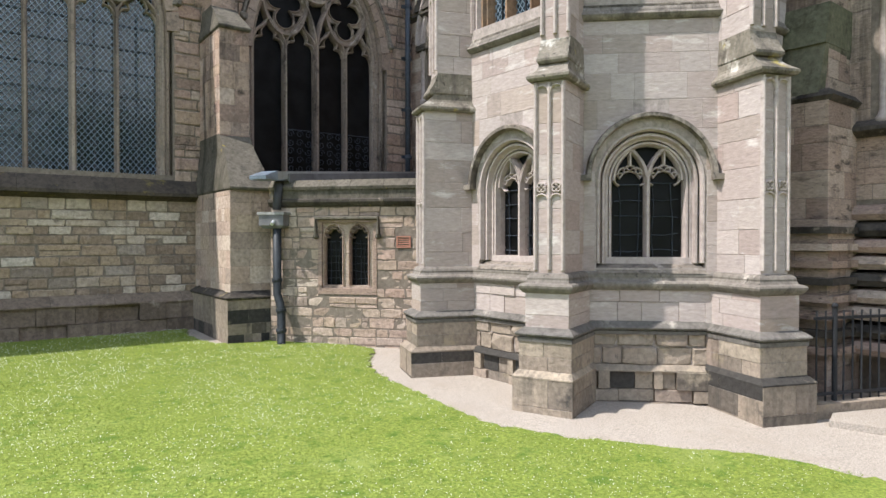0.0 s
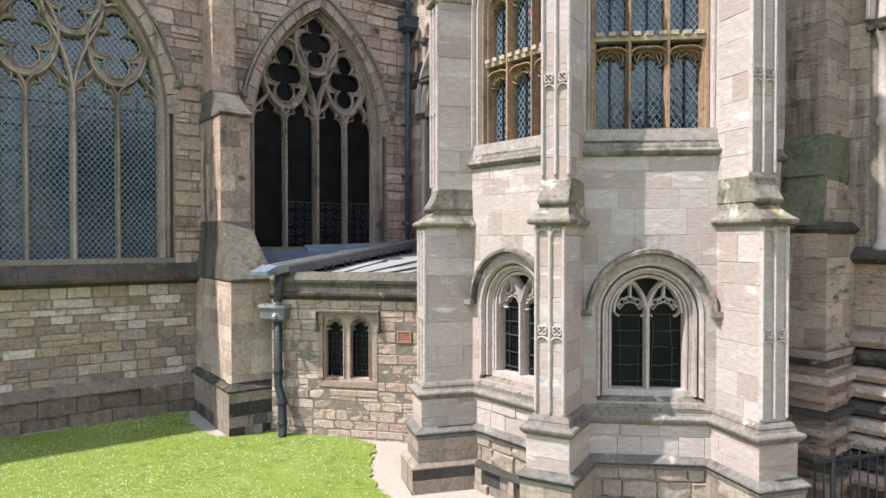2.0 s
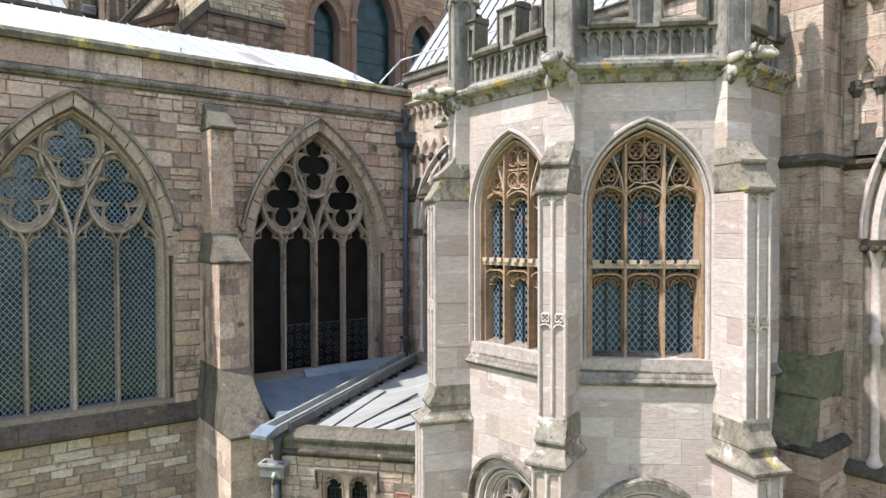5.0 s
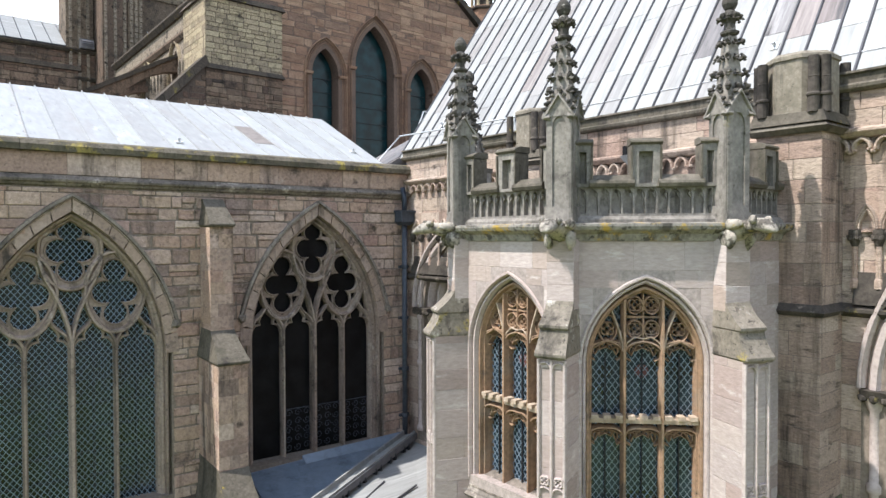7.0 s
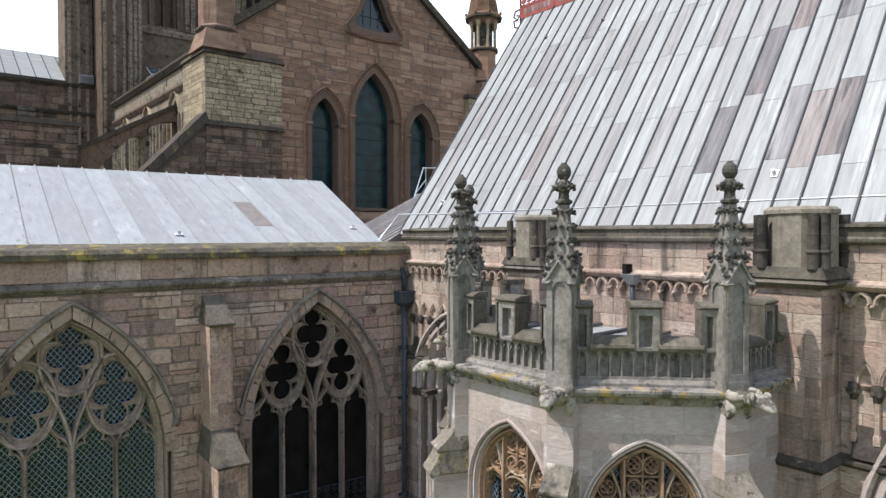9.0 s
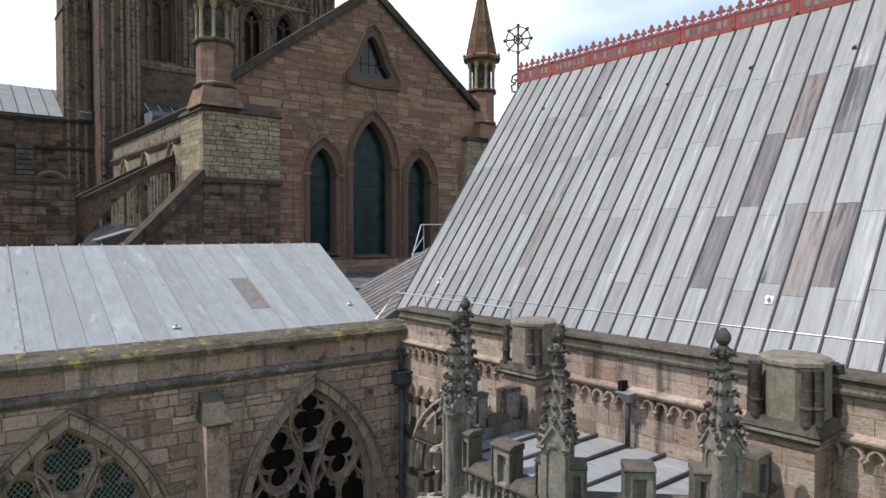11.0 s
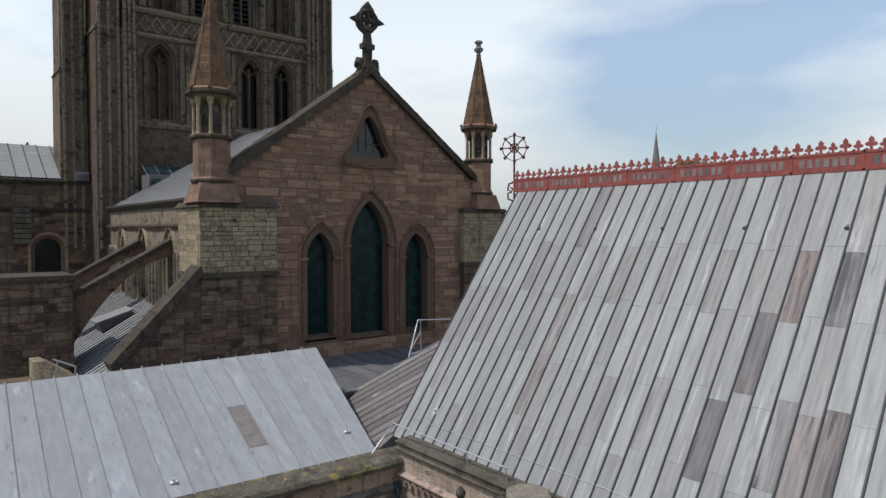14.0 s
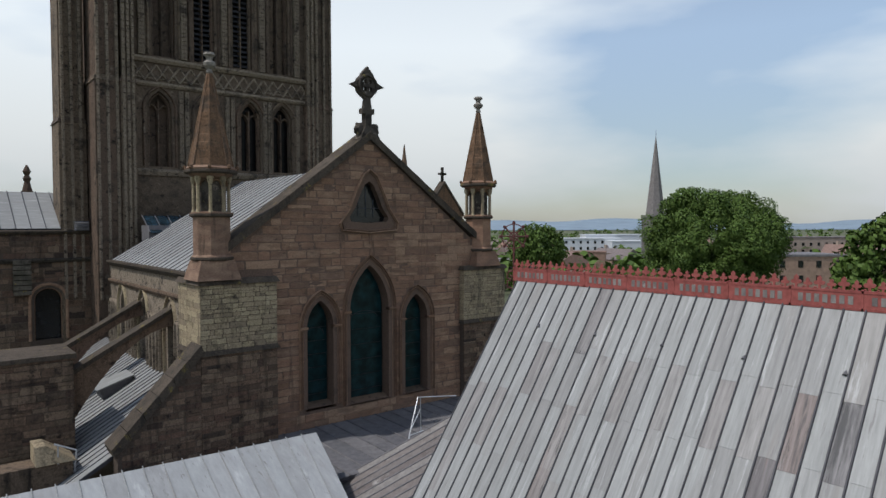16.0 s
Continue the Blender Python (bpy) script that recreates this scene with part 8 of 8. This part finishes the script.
handrail([(3.4, 22.85, 11.05), (4.0, 22.85, 10.75), (3.95, 22.95, 10.0)], [((3.5, 22.85, 11.0), (3.5, 22.9, 10.4)), ((3.95, 22.9, 10.3), (3.85, 23.3, 10.3))], "galvanised rail at the aisle roof edge", 0.03)
for x, y in ((9.95, 12.35), (10.05, 4.55)):
    z = 9.80 + (x - 9.42) * rise_ / going
    f = thing("lead_patch", Matrix.Translation((x, y, z + 0.012)) @ Matrix.Rotation(radians(-90), 4, "Z") @ Matrix.Rotation(radians(slope_deg), 4, "X"), "white weathered anchor plate on the lead", "anchor plate", "anchor plates")
    bm = bmesh.new(); slab(bm, [(-0.055, -0.015), (0.055, -0.015), (0.055, 0.015), (-0.055, 0.015)], -0.07, 0.07); part("plate", bm, WHITE, f)
    bm = bmesh.new(); tube(bm, [(0, 0, 0.02), (0, 0, 0.1)], 0.03); part("eyebolt", bm, GALV, f)
for u, v in ((-8.9, 0.9), (-4.85, 0.5), (-0.62, 0.95)):
    f = thing("lead_patch", LW @ Matrix.Translation((u, 0.42, 9.59)) @ Matrix.Rotation(radians(21.5), 4, "X") @ Matrix.Translation((0, v, 0.02)), "white weathered anchor plate on the lead", "anchor plate", "anchor plates")
    bm = bmesh.new(); box(bm, -0.075, 0.075, -0.035, 0.035, 0, 0.02); part("plate", bm, WHITE, f)
    bm = bmesh.new(); tube(bm, [(0, 0, 0.02), (0, 0, 0.09)], 0.03); part("eyebolt", bm, GALV, f)
for k in range(6):
    x = 13.1
    y = 11.9 - k * 1.85
    z = 9.80 + (x - 9.42) * rise_ / going
    f = thing("roof_hook", Matrix.Translation((x, y, z + 0.01)) @ Matrix.Rotation(radians(-90), 4, "Z") @ Matrix.Rotation(radians(slope_deg), 4, "X"), "small dark lead roof hook", "hook", "roof hooks")
    bm = bmesh.new(); hexa(bm, [(-0.05, 0, 0), (0.05, 0, 0), (0, 0.12, 0)], [(-0.02, 0, 0.07), (0.02, 0, 0.07), (0, 0.06, 0.03)]); part("hook", bm, LEAD_DARK, f)
bm = bmesh.new(); tube(bm, [(9.75, 13.0 - i * 1.5, 9.80 + 0.33 * rise_ / going + 0.03) for i in range(17)], 0.007, 5)
tagged(link("conductor_tape", bm, GALV), "thin lightning conductor along the lead roof", "conductor")

# glazed lantern and louvred box at the tower foot
sl = thing("roof_skylight", pose(10.2, 33.9, 0), "sloping blue-grey glazed skylight at the tower foot", "skylight")
bm = bmesh.new(); box(bm, -0.9, 1.6, 0.3, 1.6, 16.6, 17.75); part("kerb", bm, LEAD_DARK, sl)
for k in range(4):
    bm = bmesh.new(); x = -0.88 + k * 0.62; hexa(bm, [(x, 0.1, 17.4), (x + 0.58, 0.1, 17.4), (x + 0.58, 1.5, 18.25), (x, 1.5, 18.25)], [(x, 0.1, 17.36), (x + 0.58, 0.1, 17.36), (x + 0.58, 1.5, 18.21), (x, 1.5, 18.21)]); part("pane", bm, GLASS_BLUE, sl)
for k in range(5):
    bm = bmesh.new(); x = -0.9 + k * 0.62; tube(bm, [(x, 0.08, 17.42), (x, 1.52, 18.28)], 0.02, 6); part("glazing_bar", bm, LEAD_DARK, sl)
lb = thing("louvre_box", pose(7.0, 37.6, 0), "small dark louvred box on the roof edge", "vent")
bm = bmesh.new(); box(bm, -0.32, 0.32, 0, 0.8, 17.5, 17.98); part("box", bm, LEAD_DARK, lb)
for k in range(4):
    bm = bmesh.new(); hexa(bm, [(-0.28, -0.05, 17.55 + k * 0.1), (0.28, -0.05, 17.55 + k * 0.1), (0.28, 0, 17.6 + k * 0.1), (-0.28, 0, 17.6 + k * 0.1)], [(-0.28, -0.05, 17.57 + k * 0.1), (0.28, -0.05, 17.57 + k * 0.1), (0.28, 0, 17.62 + k * 0.1), (-0.28, 0, 17.62 + k * 0.1)]); part("slat", bm, LEAD_DARK, lb)

# far stonework behind the gable
fg = thing("far_gable", pose(37.8, 46.0, 0), "far stone gable topped by a small cross", "gable")
bm = bmesh.new(); slab(bm, [(-2.1, -0.4), (2.2, -0.4), (2.2, 18.8), (0, 21.5), (-2.1, 18.8)], 0, 0.6); part("wall", bm, SPIRELET, fg)
for k in (-1, 1):
    bm = bmesh.new(); slab(bm, [(0, 21.45), (k * 2.3, 18.6), (k * 2.3, 18.85), (0, 21.75)], -0.1, 0.7); part("coping", bm, COPING_DARK, fg)
bm = bmesh.new(); box(bm, -0.1, 0.1, 0.2, 0.4, 21.6, 23.0); box(bm, -0.42, 0.42, 0.2, 0.4, 22.3, 22.5); part("cross", bm, DARK_TRIM, fg)
fs_ = thing("far_spirelet", pose(34.8, 48.0, 0), "slim far stone spirelet", "spirelet")
bm = bmesh.new(); box(bm, -0.4, 0.4, -0.4, 0.4, -0.4, 22.4); part("shaft", bm, SOOT, fs_)
bm = bmesh.new(); lathe(bm, [(0.5, 22.3), (0.34, 22.6), (0.04, 25.0)], 8); part("spike", bm, SOOT, fs_)
rf_ = thing("far_pinnacle", pose(9.78, 80.0, 0), "small dark far stone pinnacle with knobbed finial", "pinnacle")
bm = bmesh.new(); box(bm, -0.5, 0.5, -0.5, 0.5, -0.4, 21.4); part("shaft", bm, SOOT, rf_)
bm = bmesh.new(); lathe(bm, [(0.5, 21.3), (0.26, 22.3), (0.4, 22.7), (0.2, 23.0), (0.4, 23.4), (0.06, 24.1)], 8); part("finial", bm, SOOT, rf_)

# ---- lawn grass and daisies ----
def in_lawn(x, y):
    c = False
    j = len(LAWN) - 1
    for i in range(len(LAWN)):
        (xi, yi), (xj, yj) = LAWN[i], LAWN[j]
        if (yi > y) != (yj > y) and x < (xj - xi) * (y - yi) / (yj - yi) + xi:
            c = not c
        j = i
    return c


r = random.Random(3)
vs, fs = [], []
while len(fs) < 230000:
    y = 2.0 + 11.0 * r.random() ** 1.15
    x = r.uniform(-2.5, 6.2)
    if not in_lawn(x + r.uniform(-0.07, 0.07), y + r.uniform(-0.07, 0.07)) or x < (y - 3) * -0.05 - 1.2:
        continue
    a = r.uniform(0, 6.283)
    h, w = r.uniform(0.006, 0.015), r.uniform(0.0015, 0.0035) * (1 + y * 0.08)
    z = ground_z(y) + 0.028
    k = len(vs)
    vs += [(x - w * math.cos(a), y - w * math.sin(a), z), (x + w * math.cos(a), y + w * math.sin(a), z), (x + r.uniform(-.009, .009), y + r.uniform(-.009, .009), z + h)]
    fs.append((k, k + 1, k + 2))
me = bpy.data.meshes.new("lawn_grass"); me.from_pydata(vs, [], fs); me.materials.append(BLADE)
tagged(new("lawn_grass", me), "short bright green mown grass", "grass", kind="stuff")
vs, fs = [], []
n = 0
while n < 14000:
    y = 2.0 + 11.0 * r.random()
    x = r.uniform(-2.5, 6.2)
    d = noise.noise(Vector((x * 0.9, y * 0.9, 2.0))) + 0.5 * noise.noise(Vector((x * 3.1, y * 3.1, 5.0)))
    if not in_lawn(x, y) or d < r.uniform(-0.6, 0.7):
        continue
    q = r.uniform(0.0034, 0.0054) * (0.55 + 0.06 * y)
    z = ground_z(y) + 0.03 + r.uniform(0.012, 0.026)
    tx, ty = r.uniform(-.2, .6), r.uniform(-.1, .7)
    k = len(vs)
    for j in range(6):
        px, py = q * math.cos(j * 1.047), q * math.sin(j * 1.047)
        vs.append((x + px, y + py, z + px * tx + py * ty))
    vs.append((x - q * 0.1, y - q * 0.15, z + q * 0.45))
    for j in range(6):
        fs.append((k + j, k + (j + 1) % 6, k + 6))
    n += 1
me = bpy.data.meshes.new("daisies"); me.from_pydata(vs, [], fs); me.materials.append(PETAL)
tagged(new("daisies", me), "small white daisies scattered over the lawn", "flowers", kind="stuff")


# ---- trees and town ----
def tree(x, y, height, radius, seed, label, squash=0.85, leaves=42000):
    t = thing("tree", pose(x, y, -0.3), label, "tree", "trees beyond the roofs")
    r = random.Random(seed)
    bm = bmesh.new()
    cz = height - radius * squash
    tube(bm, [(0, 0, 0), (0.1, 0, height * 0.2), (0, 0.1, cz * 0.8)], radius * 0.07, 8)
    for k in range(8):
        a = k * 0.8
        tube(bm, [(0, 0, cz * 0.45 + k * 0.2), (radius * 0.3 * math.cos(a), radius * 0.3 * math.sin(a), cz * 0.75), (radius * 0.65 * math.cos(a), radius * 0.65 * math.sin(a), cz + radius * 0.2)], radius * 0.025, 6)
    part("trunk", bm, BARK, t)
    clumps = []
    for k in range(300):
        th, ph = r.uniform(0, 6.283), math.acos(r.uniform(-0.75, 1))
        d = radius * r.uniform(0.62, 0.92) * (1 + 0.12 * noise.noise(Vector((math.cos(th) * 2, math.sin(th) * 2, ph + seed))))
        clumps.append((d * math.sin(ph) * math.cos(th), d * math.sin(ph) * math.sin(th), cz + d * squash * math.cos(ph), radius * r.uniform(0.10, 0.19)))
    vs, fs = [], []
    for k in range(leaves):
        cx_, cy_, cz_, cr = r.choice(clumps)
        v = Vector((r.gauss(0, 1), r.gauss(0, 1), r.gauss(0, 1) + 0.35)).normalized()
        p = Vector((cx_, cy_, cz_)) + v * cr * r.uniform(0.75, 1.05)
        s = radius * r.uniform(0.022, 0.04) * (42000 / max(leaves, 20000)) ** 0.6
        n_ = (v + Vector((r.uniform(-.6, .6), r.uniform(-.6, .6), r.uniform(-.4, .6)))).normalized()
        a = n_.orthogonal().normalized(); b = n_.cross(a)
        i = len(vs)
        vs += [tuple(p + a * s), tuple(p + b * s * 0.6), tuple(p - a * s), tuple(p - b * s * 0.6)]
        fs.append((i, i + 1, i + 2, i + 3))
    me = bpy.data.meshes.new("crown"); me.from_pydata(vs, [], fs); me.materials.append(LEAF)
    o = new("crown", me); o.parent = t; o["kind"] = "stuff"


tree(55.5, 30.0, 21.3, 6.3, 1, "large round-crowned green lime tree", leaves=120000)
tree(67.0, 61.5, 18.2, 4.2, 2, "small round green tree beside the gable", leaves=9000)
for k, (tx, ty, th, tr_) in enumerate(((-20, -36, 15, 6), (-30, -28, 17, 7), (-38, -14, 16, 7), (-6, -38, 14, 6), (8, -40, 15, 6), (-44, 2, 16, 7))):
    tree(tx, ty, th, tr_, 20 + k, "dark green churchyard tree across the lawn", 1.0, 5000)
tree(60.0, 16.5, 20.0, 5.2, 3, "tall dark green tree at the churchyard edge", 1.2, 14000)


def church_spire(x, y):
    s = thing("distant_church", pose(x, y, 0, 0, 0, 20), "far grey church tower with tall needle spire", "church")
    bm = bmesh.new(); box(bm, -3.2, 3.2, -3.2, 3.2, 0, 20.4); part("tower_body", bm, SPIRE, s)
    for sx in (-1, 1):
        bm = bmesh.new(); slab(bm, opening(sx * 1.1, 0.6, 14, 17, 1.0, 5), -3.25, -3.1); part("belfry_opening", bm, VOID, s)
        bm = bmesh.new(); frustum(bm, sx * 2.9, -2.9, 20.4, 22.5, 0.35, 0.35, 0.05, 0.05); part("corner_pinnacle", bm, SPIRE, s)
    bm = bmesh.new(); box(bm, -3.4, 3.4, -3.4, 3.4, 19.9, 20.8); part("parapet", bm, SPIRE, s)
    bm = bmesh.new(); lathe(bm, [(2.9, 20.4), (0.06, 44.5)], 8); part("spire", bm, SPIRE, s)
    bm = bmesh.new(); tube(bm, [(0, 0, 44), (0, 0, 46.3)], 0.06, 5); part("weathervane", bm, IRON, s)


church_spire(175.0, 113.0)


def house(x, y, w, d, h, roof, deg, wall, rmat):
    hs_ = thing("town_house", pose(x, y, -0.3, 0, 0, deg), "far town building with pitched roof", "house", "town roofs")
    bm = bmesh.new(); box(bm, -w / 2, w / 2, -d / 2, d / 2, 0, h); part("wall", bm, wall, hs_)
    bm = bmesh.new()
    if roof > 0.2:
        hexa(bm, [(-w / 2 - 0.3, -d / 2 - 0.3, h), (-w / 2 - 0.3, d / 2 + 0.3, h), (-w / 2 - 0.3, 0, h + roof)], [(w / 2 + 0.3, -d / 2 - 0.3, h), (w / 2 + 0.3, d / 2 + 0.3, h), (w / 2 + 0.3, 0, h + roof)])
    else:
        box(bm, -w / 2 - 0.2, w / 2 + 0.2, -d / 2 - 0.2, d / 2 + 0.2, h, h + 0.4)
    part("roof", bm, rmat, hs_)
    for k in range(max(2, int(w / 3))):
        for z in np.arange(1.5, h - 1.2, 2.8):
            bm = bmesh.new(); u = -w / 2 + (k + 0.5) * w / max(2, int(w / 3)); box(bm, u - 0.5, u + 0.5, -d / 2 - 0.05, -d / 2 + 0.05, z, z + 1.3); part("window", bm, GLASS_DARK, hs_)
    if roof > 0.2:
        bm = bmesh.new(); box(bm, w * 0.25, w * 0.25 + 0.9, -0.4, 0.4, h + roof * 0.5, h + roof + 1.2); part("chimney", bm, TOWNWALL, hs_)


r = random.Random(44)
for k in range(46):
    t = r.uniform(0.10, 0.80)
    d = r.uniform(180, 470)
    x, y = (0.6225 + t * 0.7826) * d, (0.7825 - t * 0.6225) * d
    big = r.random() < 0.25
    house(x, y, r.uniform(9, 22), r.uniform(8, 11), r.uniform(4.5, 7) if not big else r.uniform(6, 9), r.choice((0, 2.5, 3.5, 4)) if not big else 0, r.uniform(0, 180), TOWNWALL, TOWNROOF)
for k, (t, d, w, h) in enumerate(((0.235, 300, 26, 12), (0.275, 310, 30, 13.5), (0.30, 290, 20, 11), (0.60, 260, 40, 13), (0.55, 130, 14, 12))):
    house((0.6225 + t * 0.7826) * d, (0.7825 - t * 0.6225) * d, w, 12, h, 0, -38, TOWNWHITE if k < 3 else TOWNWALL, TOWNWHITE if k < 3 else TOWNROOF)
# far woods: clumps in rows, one thing past counting
vs, fs = [], []
for k in range(900):
    t = r.uniform(0.02, 0.9)
    d = r.choice((r.uniform(150, 420), r.uniform(420, 1800)))
    x, y = (0.6225 + t * 0.7826) * d, (0.7825 - t * 0.6225) * d
    h = r.uniform(5, 11)
    w = h * r.uniform(0.5, 1.1)
    for j in range(26):
        v = Vector((r.gauss(0, 1), r.gauss(0, 1), r.gauss(0, 1))).normalized()
        p = Vector((x, y, h * 0.55)) + Vector((v.x * w * .6, v.y * w * .6, v.z * h * .45)) * r.uniform(0.7, 1.0)
        s = w * 0.16
        i = len(vs)
        a = v.orthogonal().normalized(); b = v.cross(a)
        vs += [tuple(p + a * s), tuple(p + b * s), tuple(p - a * s), tuple(p - b * s)]
        fs.append((i, i + 1, i + 2, i + 3))
me = bpy.data.meshes.new("far_trees"); me.from_pydata(vs, [], fs); me.materials.append(LEAF)
tagged(new("far_trees", me), "far tree clumps across the plain", "trees", kind="stuff")
# Far hill ridge; its blue comes from haze painted into the material.
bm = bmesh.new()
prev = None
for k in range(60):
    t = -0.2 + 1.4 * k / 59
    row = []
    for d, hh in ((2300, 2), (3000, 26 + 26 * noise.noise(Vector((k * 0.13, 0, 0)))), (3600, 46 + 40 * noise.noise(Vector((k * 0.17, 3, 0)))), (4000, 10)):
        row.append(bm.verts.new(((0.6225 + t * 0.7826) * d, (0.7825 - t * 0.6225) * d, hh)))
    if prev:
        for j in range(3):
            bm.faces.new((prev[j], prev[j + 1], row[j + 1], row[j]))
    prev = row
tagged(link("backdrop_hills", bm, HAZE, smooth=True), "low hills on the horizon with blue haze in their colour", "hills", kind="structure")

# ---- true size ----
K = METRES / 16.0
for ob in list(scene.objects):
    if ob.parent is None and ob.type in ("MESH", "EMPTY"):
        ob.matrix_basis = Matrix.Scale(K, 4) @ ob.matrix_basis
